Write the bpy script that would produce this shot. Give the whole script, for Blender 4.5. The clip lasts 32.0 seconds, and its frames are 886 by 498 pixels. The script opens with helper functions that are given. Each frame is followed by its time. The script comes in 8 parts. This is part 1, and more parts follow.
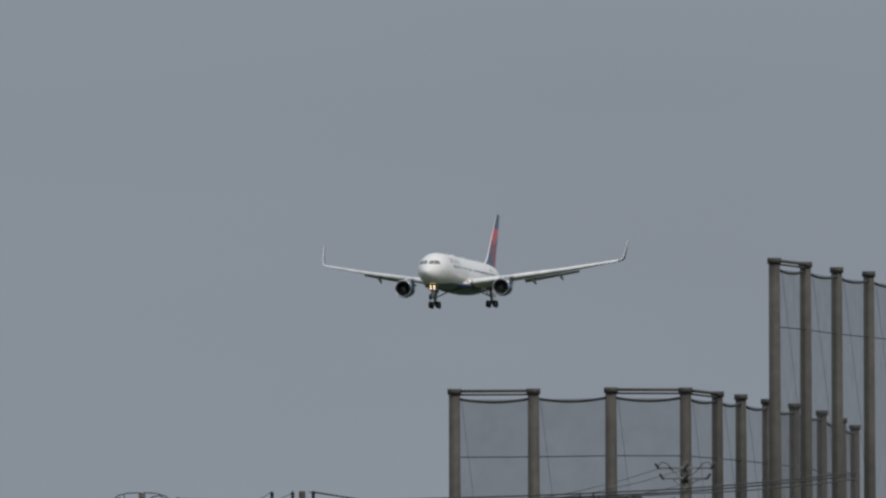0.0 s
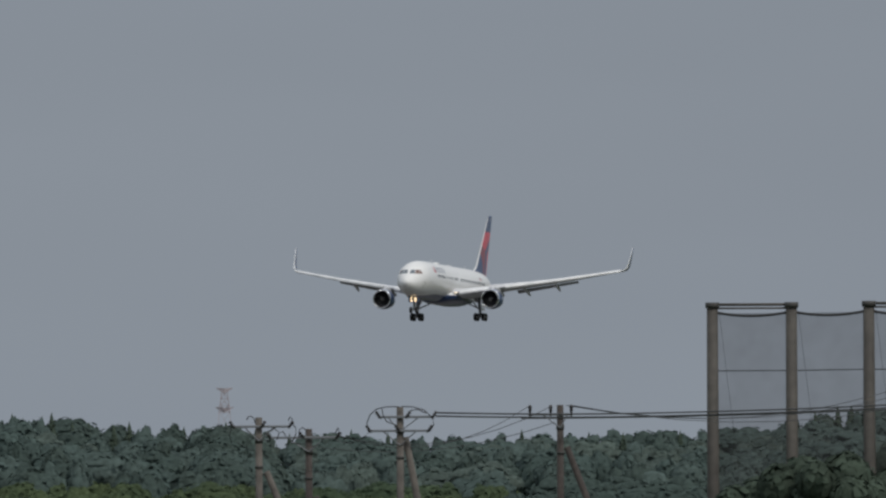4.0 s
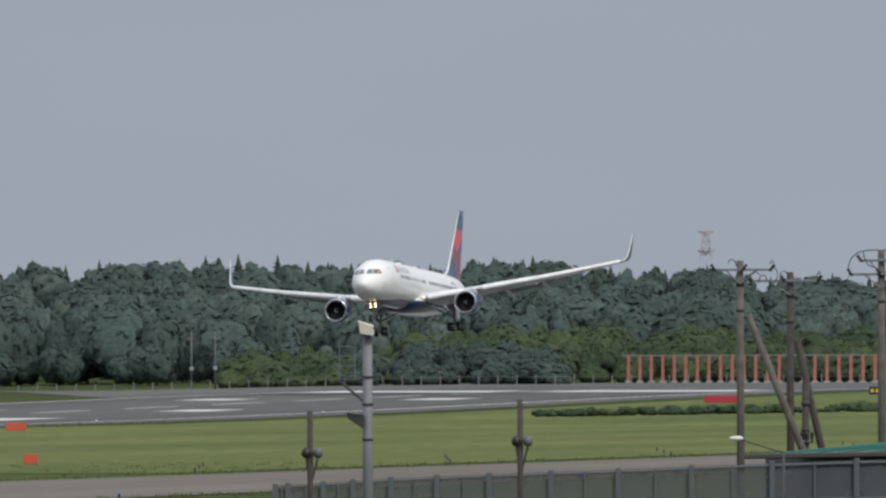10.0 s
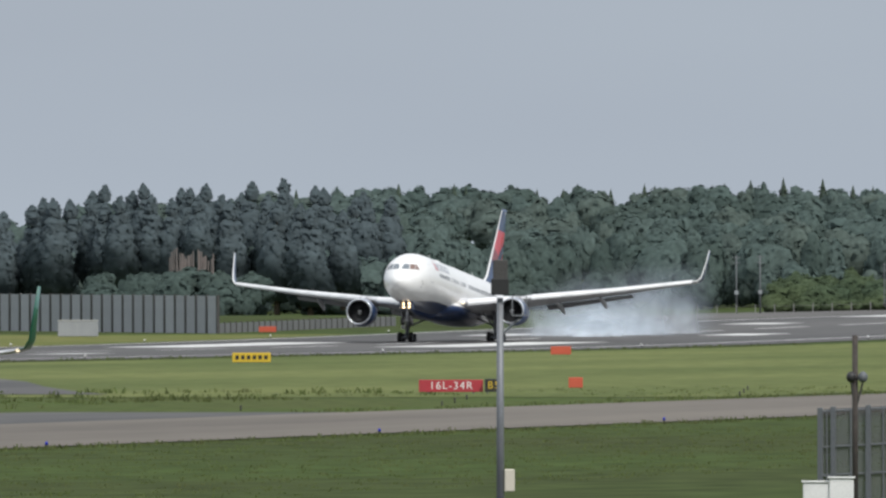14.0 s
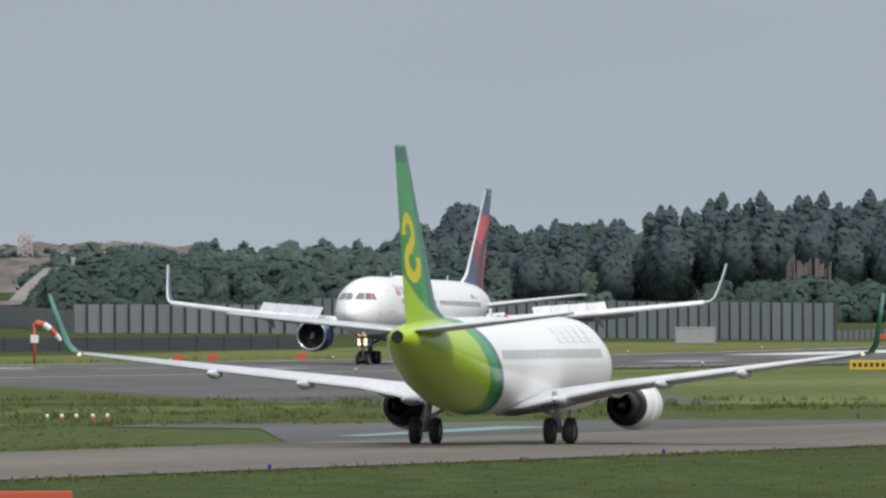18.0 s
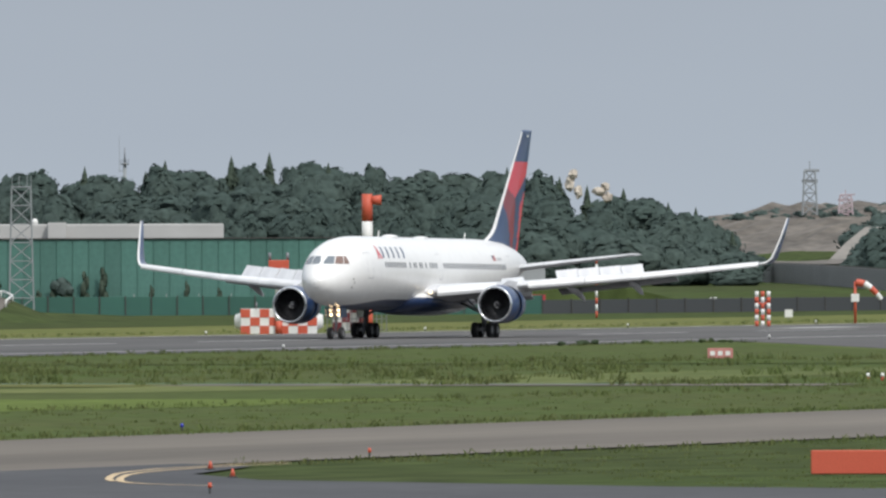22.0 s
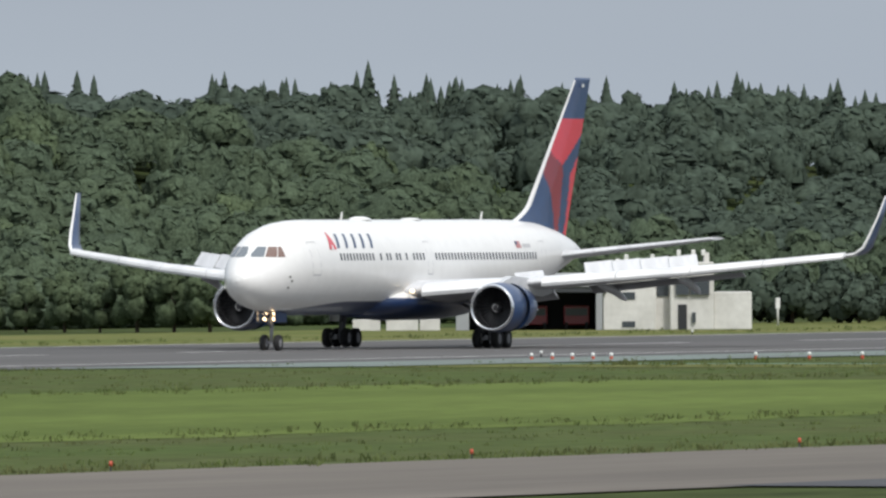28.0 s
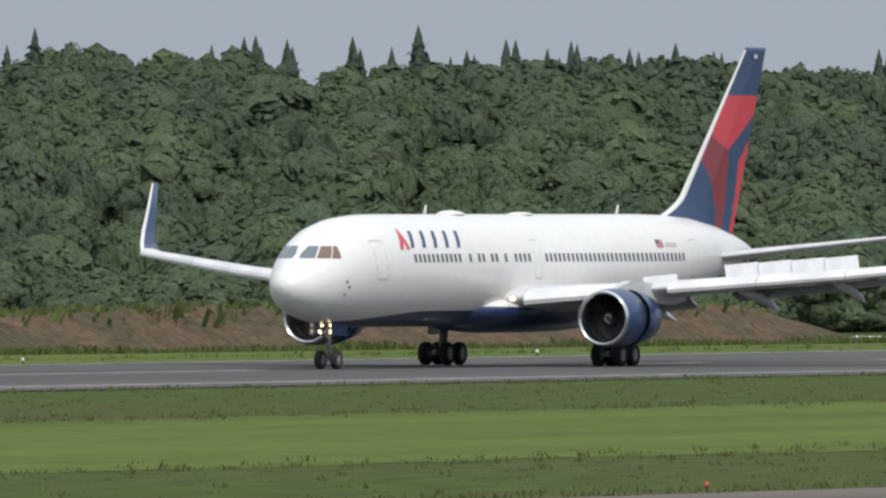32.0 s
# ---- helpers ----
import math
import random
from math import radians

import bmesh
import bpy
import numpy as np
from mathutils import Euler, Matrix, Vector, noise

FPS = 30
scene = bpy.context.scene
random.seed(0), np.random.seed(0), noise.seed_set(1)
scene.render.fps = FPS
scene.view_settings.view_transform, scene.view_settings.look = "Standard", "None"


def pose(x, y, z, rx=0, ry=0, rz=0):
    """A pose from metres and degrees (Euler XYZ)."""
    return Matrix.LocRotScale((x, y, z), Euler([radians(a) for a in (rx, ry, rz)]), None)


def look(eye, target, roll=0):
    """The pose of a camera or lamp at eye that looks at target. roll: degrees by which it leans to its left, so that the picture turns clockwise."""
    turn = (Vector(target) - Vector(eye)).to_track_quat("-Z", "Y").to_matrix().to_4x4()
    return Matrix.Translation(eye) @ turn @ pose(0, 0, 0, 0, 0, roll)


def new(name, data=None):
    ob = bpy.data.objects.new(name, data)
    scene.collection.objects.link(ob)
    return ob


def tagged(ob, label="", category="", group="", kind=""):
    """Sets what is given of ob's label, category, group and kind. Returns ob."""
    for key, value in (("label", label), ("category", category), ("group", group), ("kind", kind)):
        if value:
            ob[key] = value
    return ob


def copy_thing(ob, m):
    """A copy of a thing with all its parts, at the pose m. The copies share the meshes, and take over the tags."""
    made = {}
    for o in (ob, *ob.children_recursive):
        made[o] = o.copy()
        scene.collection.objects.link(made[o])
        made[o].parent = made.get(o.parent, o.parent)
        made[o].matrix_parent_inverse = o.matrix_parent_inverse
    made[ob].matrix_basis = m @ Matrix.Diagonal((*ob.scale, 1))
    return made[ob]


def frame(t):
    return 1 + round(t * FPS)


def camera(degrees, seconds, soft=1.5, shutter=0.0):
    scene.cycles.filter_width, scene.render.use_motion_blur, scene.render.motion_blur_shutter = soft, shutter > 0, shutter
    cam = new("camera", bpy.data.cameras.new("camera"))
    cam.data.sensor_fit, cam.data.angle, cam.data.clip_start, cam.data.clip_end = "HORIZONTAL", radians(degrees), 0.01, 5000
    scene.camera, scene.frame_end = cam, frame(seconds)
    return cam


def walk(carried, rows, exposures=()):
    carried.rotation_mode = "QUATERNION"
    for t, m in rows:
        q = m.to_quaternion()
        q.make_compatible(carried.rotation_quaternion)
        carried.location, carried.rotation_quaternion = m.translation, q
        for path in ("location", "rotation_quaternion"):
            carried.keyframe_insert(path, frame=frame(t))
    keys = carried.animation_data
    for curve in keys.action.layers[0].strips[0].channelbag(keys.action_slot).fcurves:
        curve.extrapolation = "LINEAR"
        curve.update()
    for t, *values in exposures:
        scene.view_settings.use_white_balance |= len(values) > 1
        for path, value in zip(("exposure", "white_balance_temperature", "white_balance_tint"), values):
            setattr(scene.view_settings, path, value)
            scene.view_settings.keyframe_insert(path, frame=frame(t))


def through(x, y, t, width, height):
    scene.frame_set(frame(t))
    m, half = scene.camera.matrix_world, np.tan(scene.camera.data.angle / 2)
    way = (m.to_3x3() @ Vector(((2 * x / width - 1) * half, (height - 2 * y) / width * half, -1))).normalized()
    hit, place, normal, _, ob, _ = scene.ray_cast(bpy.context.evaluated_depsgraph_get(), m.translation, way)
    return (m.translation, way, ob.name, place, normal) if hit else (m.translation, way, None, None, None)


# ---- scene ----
# camera: it stands on a low mound beside the airfield and only turns
EYE = Vector((0.0, 0.0, 6.43))


def aim(turn, rise, lean):
    a, e = radians(turn), radians(rise)
    return look(EYE, EYE + Vector((math.sin(a) * math.cos(e), math.cos(a) * math.cos(e), math.sin(e))), lean)


cam = camera(2.7638, 32.0, soft=2.5)
walk(cam, [
    (0, aim(-7.886, 1.086, -0.274)), (0.5, aim(-7.978, 1.066, -0.285)),
    (1, aim(-8.042, 1.032, -0.246)), (1.5, aim(-8.085, 1.015, -0.219)),
    (2, aim(-8.153, 0.978, -0.260)), (2.5, aim(-8.270, 0.932, -0.283)),
    (3, aim(-8.427, 0.884, -0.322)), (3.5, aim(-8.574, 0.847, -0.327)),
    (5.5, aim(-9.014, 0.760, -0.279)), (6, aim(-9.153, 0.724, -0.348)),
    (6.5, aim(-9.270, 0.660, -0.369)), (7, aim(-9.392, 0.615, -0.372)),
    (7.5, aim(-9.508, 0.568, -0.298)), (8, aim(-9.629, 0.525, -0.149)),
    (8.5, aim(-9.759, 0.473, -0.169)), (9, aim(-9.887, 0.442, -0.194)),
    (9.5, aim(-10.018, 0.395, -0.109)), (10, aim(-10.196, 0.337, -0.173)),
    (10.5, aim(-10.404, 0.293, -0.240)), (11, aim(-10.582, 0.274, -0.309)),
    (11.5, aim(-10.761, 0.229, -0.294)), (12, aim(-10.965, 0.200, -0.244)),
    (12.5, aim(-11.183, 0.175, -0.124)), (13, aim(-11.383, 0.150, -0.068)),
    (13.5, aim(-11.613, 0.142, -0.138)), (14, aim(-11.897, 0.104, -0.118)),
    (14.5, aim(-12.156, 0.073, -0.104)), (16.5, aim(-13.136, 0.081, -0.147)),
    (17, aim(-13.293, 0.137, -0.130)), (17.5, aim(-13.513, 0.170, -0.091)),
    (18, aim(-13.823, 0.130, -0.069)), (18.5, aim(-14.129, 0.070, -0.119)),
    (19, aim(-14.422, 0.048, -0.166)), (19.5, aim(-14.711, 0.033, -0.166)),
    (20, aim(-15.053, 0.014, -0.177)), (20.5, aim(-15.427, 0.009, -0.133)),
    (21, aim(-15.745, 0.022, -0.173)), (21.5, aim(-16.000, 0.015, -0.171)),
    (22, aim(-16.383, 0.008, -0.210)), (22.5, aim(-16.777, 0.009, -0.237)),
    (23, aim(-17.135, -0.006, -0.288)), (23.5, aim(-17.513, 0.001, -0.292)),
    (24, aim(-17.950, -0.004, -0.266)), (24.5, aim(-18.360, -0.014, -0.162)),
    (25, aim(-18.737, -0.037, -0.211)), (25.5, aim(-19.133, -0.045, -0.170)),
    (27.5, aim(-20.811, -0.014, -0.208)), (28, aim(-21.288, -0.037, -0.229)),
    (28.5, aim(-21.792, -0.067, -0.205)), (29, aim(-22.374, -0.088, -0.197)),
    (29.5, aim(-22.900, -0.105, -0.223)), (30, aim(-23.311, -0.105, -0.246)),
    (30.5, aim(-23.846, -0.094, -0.277)), (31, aim(-24.538, -0.077, -0.130)),
    (31.5, aim(-25.164, -0.061, -0.143)), (32, aim(-25.754, -0.043, -0.161)),
], exposures=[(0.0, -0.72), (6.0, -0.72), (7.0, -0.74), (8.0, -0.6), (9.0, -0.42), (11.0, -0.15), (13.0, 0.0), (16.5, 0.02), (18.0, -0.08), (20.0, -0.1), (22.0, 0.0), (29.5, -0.04), (32, -0.15)])

# ---- light ----
world = bpy.data.worlds.new("sky")
scene.world = world
world.use_nodes = True
wn, wl = world.node_tree.nodes, world.node_tree.links
wn.clear()
sky = wn.new("ShaderNodeTexSky")
sky.sky_type, sky.sun_disc = "NISHITA", False
sky.sun_elevation, sky.sun_rotation = radians(48), radians(133)
sky.dust_density, sky.air_density = 2.0, 1.0
cloud = wn.new("ShaderNodeBackground")
clear = wn.new("ShaderNodeBackground")
clear.inputs["Strength"].default_value = 0.03
wl.new(sky.outputs[0], clear.inputs["Color"])
geo = wn.new("ShaderNodeTexCoord")
sep = wn.new("ShaderNodeSeparateXYZ")
wl.new(geo.outputs["Generated"], sep.inputs[0])
ramp = wn.new("ShaderNodeValToRGB")
wl.new(sep.outputs["Z"], ramp.inputs[0])
ramp.color_ramp.elements[0].position, ramp.color_ramp.elements[0].color = 0.0, (0.442, 0.505, 0.592, 1)
ramp.color_ramp.elements[1].position, ramp.color_ramp.elements[1].color = 1.0, (1.3, 1.35, 1.4, 1)
ramp.color_ramp.elements.new(0.03).color = (0.344, 0.397, 0.49, 1)
ramp.color_ramp.elements.new(0.25).color = (0.67, 0.72, 0.77, 1)
mist = wn.new("ShaderNodeTexNoise")
mist.inputs["Scale"].default_value, mist.inputs["Detail"].default_value = 9.0, 3.0
stretch = wn.new("ShaderNodeMapping")
stretch.inputs["Scale"].default_value = (1, 1, 5)
wl.new(geo.outputs["Generated"], stretch.inputs[0])
wl.new(stretch.outputs[0], mist.inputs["Vector"])
veil = wn.new("ShaderNodeMix")
veil.data_type, veil.blend_type = "RGBA", "OVERLAY"
veil.inputs[0].default_value = 0.16
wl.new(ramp.outputs[0], veil.inputs[6])
wl.new(mist.outputs["Fac"], veil.inputs[7])
wl.new(veil.outputs[2], cloud.inputs["Color"])
cloud.inputs["Strength"].default_value = 0.85
both = wn.new("ShaderNodeAddShader")
wl.new(cloud.outputs[0], both.inputs[0])
wl.new(clear.outputs[0], both.inputs[1])
wout = wn.new("ShaderNodeOutputWorld")
wl.new(both.outputs[0], wout.inputs[0])
sun = new("sun", bpy.data.lights.new("sun", "SUN"))
sun.data.energy, sun.data.angle, sun.data.color = 2.35, radians(9), (1.0, 0.965, 0.91)
SUNWARD = Vector((0.49, -0.45, 0.745))
sun.matrix_world = look(SUNWARD * 100, (0, 0, 0))


# ---- materials ----
def mat(name, color, rough=0.6, metal=0.0, spot=0.0, spots=1.0, grain=0.0, grains=20.0, bump=0.0, second=None, coat=0.0, stretch=(1, 1, 1), isle=0.0, each=0.0, gloss=0.5, relief=0.05, through=0.0):
    """A surface with blotches (spot) and grain, both in metres, and a fine relief."""
    m = bpy.data.materials.new(name)
    m.use_nodes = True
    n, l = m.node_tree.nodes, m.node_tree.links
    b = n["Principled BSDF"]
    b.inputs["Roughness"].default_value, b.inputs["Metallic"].default_value = rough, metal
    b.inputs["Coat Weight"].default_value = coat
    b.inputs["Specular IOR Level"].default_value = gloss
    co = n.new("ShaderNodeTexCoord")
    mp = n.new("ShaderNodeMapping")
    mp.inputs["Scale"].default_value = stretch
    l.new(co.outputs["Object"], mp.inputs[0])
    big = n.new("ShaderNodeTexNoise")
    big.inputs["Scale"].default_value, big.inputs["Detail"].default_value = spots, 4.0
    fine = n.new("ShaderNodeTexNoise")
    fine.inputs["Scale"].default_value, fine.inputs["Detail"].default_value = grains, 5.0
    l.new(mp.outputs[0], big.inputs["Vector"])
    l.new(mp.outputs[0], fine.inputs["Vector"])
    c1 = n.new("ShaderNodeMix")
    c1.data_type = "RGBA"
    c1.inputs[6].default_value = (*color, 1)
    c1.inputs[7].default_value = (*(second or [c * (1 - spot) for c in color]), 1)
    rp = n.new("ShaderNodeMapRange")
    rp.inputs["From Min"].default_value, rp.inputs["From Max"].default_value = 0.35, 0.65
    l.new(big.outputs["Fac"], rp.inputs[0])
    l.new(rp.outputs[0], c1.inputs[0])
    hsv = n.new("ShaderNodeHueSaturation")
    l.new(c1.outputs[2], hsv.inputs["Color"])
    val = n.new("ShaderNodeMapRange")
    val.inputs["From Min"].default_value, val.inputs["From Max"].default_value = 0.3, 0.7
    val.inputs["To Min"].default_value, val.inputs["To Max"].default_value = 1 - grain, 1 + grain
    l.new(fine.outputs["Fac"], val.inputs[0])
    last = val.outputs[0]
    for amount, node, socket in ((isle, "ShaderNodeNewGeometry", "Random Per Island"), (each, "ShaderNodeObjectInfo", "Random")):
        if amount:
            g = n.new(node)
            r = n.new("ShaderNodeMapRange")
            r.inputs["To Min"].default_value, r.inputs["To Max"].default_value = 1 - amount, 1 + amount
            l.new(g.outputs[socket], r.inputs[0])
            k = n.new("ShaderNodeMath")
            k.operation = "MULTIPLY"
            l.new(last, k.inputs[0])
            l.new(r.outputs[0], k.inputs[1])
            last = k.outputs[0]
    l.new(last, hsv.inputs["Value"])
    l.new(hsv.outputs[0], b.inputs["Base Color"])
    if bump:
        bp = n.new("ShaderNodeBump")
        bp.inputs["Strength"].default_value, bp.inputs["Distance"].default_value = bump, relief
        l.new(fine.outputs["Fac"], bp.inputs["Height"])
        l.new(bp.outputs[0], b.inputs["Normal"])
    if through:
        # thin leaves let part of the light pass
        tr, mx = n.new("ShaderNodeBsdfTranslucent"), n.new("ShaderNodeMixShader")
        l.new(hsv.outputs[0], tr.inputs["Color"])
        mx.inputs[0].default_value = through
        l.new(b.outputs[0], mx.inputs[1])
        l.new(tr.outputs[0], mx.inputs[2])
        l.new(mx.outputs[0], n["Material Output"].inputs[0])
    return m


def glow(name, color, strength):
    m = bpy.data.materials.new(name)
    m.use_nodes = True
    b = m.node_tree.nodes["Principled BSDF"]
    b.inputs["Base Color"].default_value = (*color, 1)
    b.inputs["Emission Color"].default_value = (*color, 1)
    b.inputs["Emission Strength"].default_value = strength
    return m


GRASS = mat("grass", (0.0517, 0.0743, 0.0244), 0.95, spot=0, spots=0.02, grain=0.35, grains=0.35, bump=0.3, second=(0.0479, 0.0592, 0.0235), stretch=(1.4, 0.45, 1), gloss=0.02)
# extra blue in this grass carries the haze over the far field
LAWN = mat("mown grass", (0.135, 0.152, 0.06), 0.95, spots=0.03, grain=0.22, grains=0.5, bump=0.2, second=(0.09, 0.112, 0.043), stretch=(1.5, 0.25, 1), gloss=0.02)
ROUGH = mat("unmown grass", (0.064, 0.09, 0.029), 0.95, spots=0.05, grain=0.3, grains=0.6, second=(0.072, 0.085, 0.033), stretch=(1.2, 0.5, 1), gloss=0.02)
DRY = mat("dry grass", (0.143, 0.143, 0.056), 0.95, spots=0.04, grain=0.25, grains=0.6, second=(0.098, 0.120, 0.038), gloss=0.02)
TUFT = mat("grass tufts", (0.105, 0.14, 0.048), 0.95, spots=0.08, grain=0.2, second=(0.115, 0.125, 0.055), isle=0.15, gloss=0.02, through=0.2)
ASPHALT = mat("runway asphalt", (0.0748, 0.0737, 0.0737), 0.85, spots=0.03, grain=0.18, grains=0.5, second=(0.107, 0.103, 0.101), stretch=(2.0, 0.08, 1), gloss=0.12)
DARKASPHALT = mat("fresh asphalt", (0.06, 0.061, 0.066), 0.85, spots=0.05, grain=0.15, grains=0.8, second=(0.08, 0.08, 0.085), gloss=0.12)
CONCRETE = mat("taxiway pavement", (0.16, 0.143, 0.122), 0.9, spots=0.04, grain=0.1, grains=0.7, second=(0.112, 0.1, 0.087), stretch=(2.0, 0.12, 1), gloss=0.12)
PAINT = mat("white road paint", (0.62, 0.62, 0.6), 0.7, spots=0.2, grain=0.25, grains=1.2, second=(0.45, 0.45, 0.44), gloss=0.12)
YELLOW = mat("yellow road paint", (0.52, 0.4, 0.25), 0.7, grain=0.2, gloss=0.12)
LAWNBRIGHT = mat("fresh mown grass", (0.112, 0.148, 0.042), 0.95, spots=0.05, grain=0.22, grains=0.9, bump=0.2, second=(0.083, 0.112, 0.032), stretch=(1.5, 0.25, 1), gloss=0.02)
ENDPAD = mat("weathered pad asphalt", (0.12, 0.114, 0.108), 0.9, spots=0.04, grain=0.15, grains=0.6, second=(0.085, 0.083, 0.082), stretch=(1, 0.2, 1), gloss=0.12)
FADEDTEAL = mat("worn green road paint", (0.17, 0.21, 0.19), 0.85, spots=0.1, grain=0.25, second=(0.14, 0.16, 0.15), gloss=0.1)
TEAL = mat("green road paint", (0.16, 0.31, 0.26), 0.8, spots=0.1, grain=0.2, second=(0.18, 0.27, 0.24), gloss=0.12)


# ---- helpers for building ----
def part(name, bm, material, parent, label=""):
    me = bpy.data.meshes.new(name)
    bm.to_mesh(me)
    bm.free()
    for one in material if isinstance(material, (list, tuple)) else [material]:
        me.materials.append(one)
    ob = new(name, me)
    ob.parent = parent
    if label:
        ob["label"] = label
    return ob


def thing(name, label, category, group="", at=None, kind=""):
    ob = new(name)
    tagged(ob, label, category, group, kind)
    if at is not None:
        ob.matrix_basis = at
    return ob


def solid(name, bm, material, label, category="", group="", kind="", at=None):
    ob = part(name, bm, material, None)
    tagged(ob, label, category, group, kind)
    if at is not None:
        ob.matrix_basis = at
    return ob


def shade(bm, smooth=True):
    for face in bm.faces:
        face.smooth = smooth
    return bm


def box(x0, x1, y0, y1, z0, z1, bevel=0.0, bm=None):
    bm = bm or bmesh.new()
    v = [bm.verts.new((x, y, z)) for z in (z0, z1) for y in (y0, y1) for x in (x0, x1)]
    faces = [bm.faces.new([v[i] for i in q]) for q in ((0, 2, 3, 1), (4, 5, 7, 6), (0, 1, 5, 4), (1, 3, 7, 5), (3, 2, 6, 7), (2, 0, 4, 6))]
    if bevel:
        bmesh.ops.bevel(bm, geom=list({e for q in faces for e in q.edges}), offset=bevel, segments=1, affect="EDGES")
    return bm


def rod(p0, p1, r0, r1=None, n=8, bm=None, caps=True):
    bm = bm or bmesh.new()
    p0, p1 = Vector(p0), Vector(p1)
    r1 = r0 if r1 is None else r1
    q = (p1 - p0).to_track_quat("Z", "Y")
    rings = []
    for p, r in ((p0, r0), (p1, r1)):
        rings.append([bm.verts.new(p + q @ Vector((r * math.cos(a), r * math.sin(a), 0))) for a in (2 * math.pi * i / n for i in range(n))])
    for i in range(n):
        f = bm.faces.new((rings[0][i], rings[0][(i + 1) % n], rings[1][(i + 1) % n], rings[1][i]))
        f.smooth = n > 5
    if caps:
        bm.faces.new(rings[0][::-1])
        bm.faces.new(rings[1])
    return bm


def loft(rings, bm=None, caps=True, smooth=True, closed=True):
    """Skin over rings of equally many points."""
    bm = bm or bmesh.new()
    made = [[bm.verts.new(p) for p in ring] for ring in rings]
    for a, b in zip(made, made[1:]):
        n = len(a)
        for i in range(n if closed else n - 1):
            f = bm.faces.new((a[i], a[(i + 1) % n], b[(i + 1) % n], b[i]))
            f.smooth = smooth
    if caps:
        bm.faces.new(made[0][::-1])
        bm.faces.new(made[-1])
    return bm


def lathe(profile, n=32, bm=None, axis="x"):
    """Turns (along, radius) pairs about the x axis, or the z axis."""
    rings = []
    for d, r in profile:
        ring = []
        for i in range(n):
            a = 2 * math.pi * i / n
            ring.append((d, r * math.cos(a), r * math.sin(a)) if axis == "x" else (r * math.cos(a), r * math.sin(a), d))
        rings.append(ring)
    return loft(rings, bm, caps=False)


def mesh_object(name, verts, faces, material, parent=None, soft=None):
    me = bpy.data.meshes.new(name)
    verts, faces = np.asarray(verts, dtype=np.float32), np.asarray(faces, dtype=np.int32)
    k = faces.shape[1]
    me.vertices.add(len(verts))
    me.vertices.foreach_set("co", verts.ravel())
    me.loops.add(faces.size)
    me.loops.foreach_set("vertex_index", faces.ravel())
    me.polygons.add(len(faces))
    me.polygons.foreach_set("loop_start", np.arange(len(faces), dtype=np.int32) * k)
    for one in material if isinstance(material, (list, tuple)) else [material]:
        me.materials.append(one)
    me.update(calc_edges=True)
    me.validate()
    if soft is not None:
        # leaves share the roundness of the clump that they sit on
        me.polygons.foreach_set("use_smooth", np.ones(len(me.polygons), dtype=bool))
        me.normals_split_custom_set_from_vertices(soft)
    ob = new(name, me)
    ob.parent = parent
    return ob


# ---- the land ----
def step(v):
    v = np.clip(v, 0.0, 1.0)
    return v * v * (3 - 2 * v)


def land(x, y):
    """Height of the ground: level airfield, a rise at its far end, the wooded hills and the mound under the camera."""
    d = np.hypot(x, y)
    z = 2.3 * step((y - 1700) / 600)
    side = -x / np.maximum(y, 1.0)
    z = z + (12.9 + 0.7 * step((1130 - y) / 100)) * step((-x - 505) / 75) * step((1830 - y) / 230) * step((y - 200) / 300) * step((side - 0.322) / 0.024)
    z = z + 9.0 * step((y - 2950) / 500) * step((0.268 - side) / 0.01)
    z = z + 1.0 * step((y - 2450) / 320) * step((side - 0.25) / 0.012)
    z = z - 1.3 * step((y - 2250) / 350) * step((side - 0.176) / 0.034) * step((0.262 - side) / 0.012)
    z = z + 4.75 * step((120 - d) / 90)
    return z


def sheet(name, x0, x1, y0, y1, dx, dy, lift, material, label, kind="structure", curve=None):
    xs = np.arange(x0, x1 + dx * 0.5, dx) if not isinstance(dx, (list, tuple)) else np.array(dx, dtype=float)
    ys = np.arange(y0, y1 + dy * 0.5, dy) if not isinstance(dy, (list, tuple)) else np.array(dy, dtype=float)
    gx, gy = np.meshgrid(xs, ys)
    if curve is not None:
        gx = curve(gx, gy)
    v = np.stack([gx, gy, land(gx, gy) + lift], -1).reshape(-1, 3)
    nx, ny = len(xs), len(ys)
    i = (np.arange(ny - 1)[:, None] * nx + np.arange(nx - 1)[None]).ravel()
    ob = mesh_object(name, v, np.stack([i, i + 1, i + nx + 1, i + nx], -1), material)
    return tagged(ob, label, name.replace("_", " "), kind=kind)


GX = [-4800, -3600, -2600, -2000, -1600] + list(range(-1400, -440, 15)) + list(range(-440, 160, 30)) + [200, 300, 450, 700, 1200, 2000, 3200, 4800]
GY = [-4800, -3000, -1500, -700, -300] + list(range(-150, 180, 15)) + list(range(200, 3600, 50)) + [3700, 3900, 4200, 4800]
sheet("ground", 0, 0, 0, 0, GX, GY, 0.0, GRASS, "grassy airfield ground with rough green turf")
sheet("runway", -416, -346, 100, 2900, 10, 50, 0.05, ASPHALT, "grey grooved asphalt runway with worn white markings")
sheet("runway_end_pad", 0, 1, 2100, 2785, 0.1, 15, 0.05, ENDPAD, "grey-brown paved pad at the far end of the runway", curve=lambda u, y: -416.5 - u * np.interp(y, [2100, 2300, 2500, 2785], [1, 60, 112, 140]))
sheet("taxiway", -191, -163, 100, 2500, 7, 50, 0.05, CONCRETE, "pale weathered concrete taxiway beside the grass")
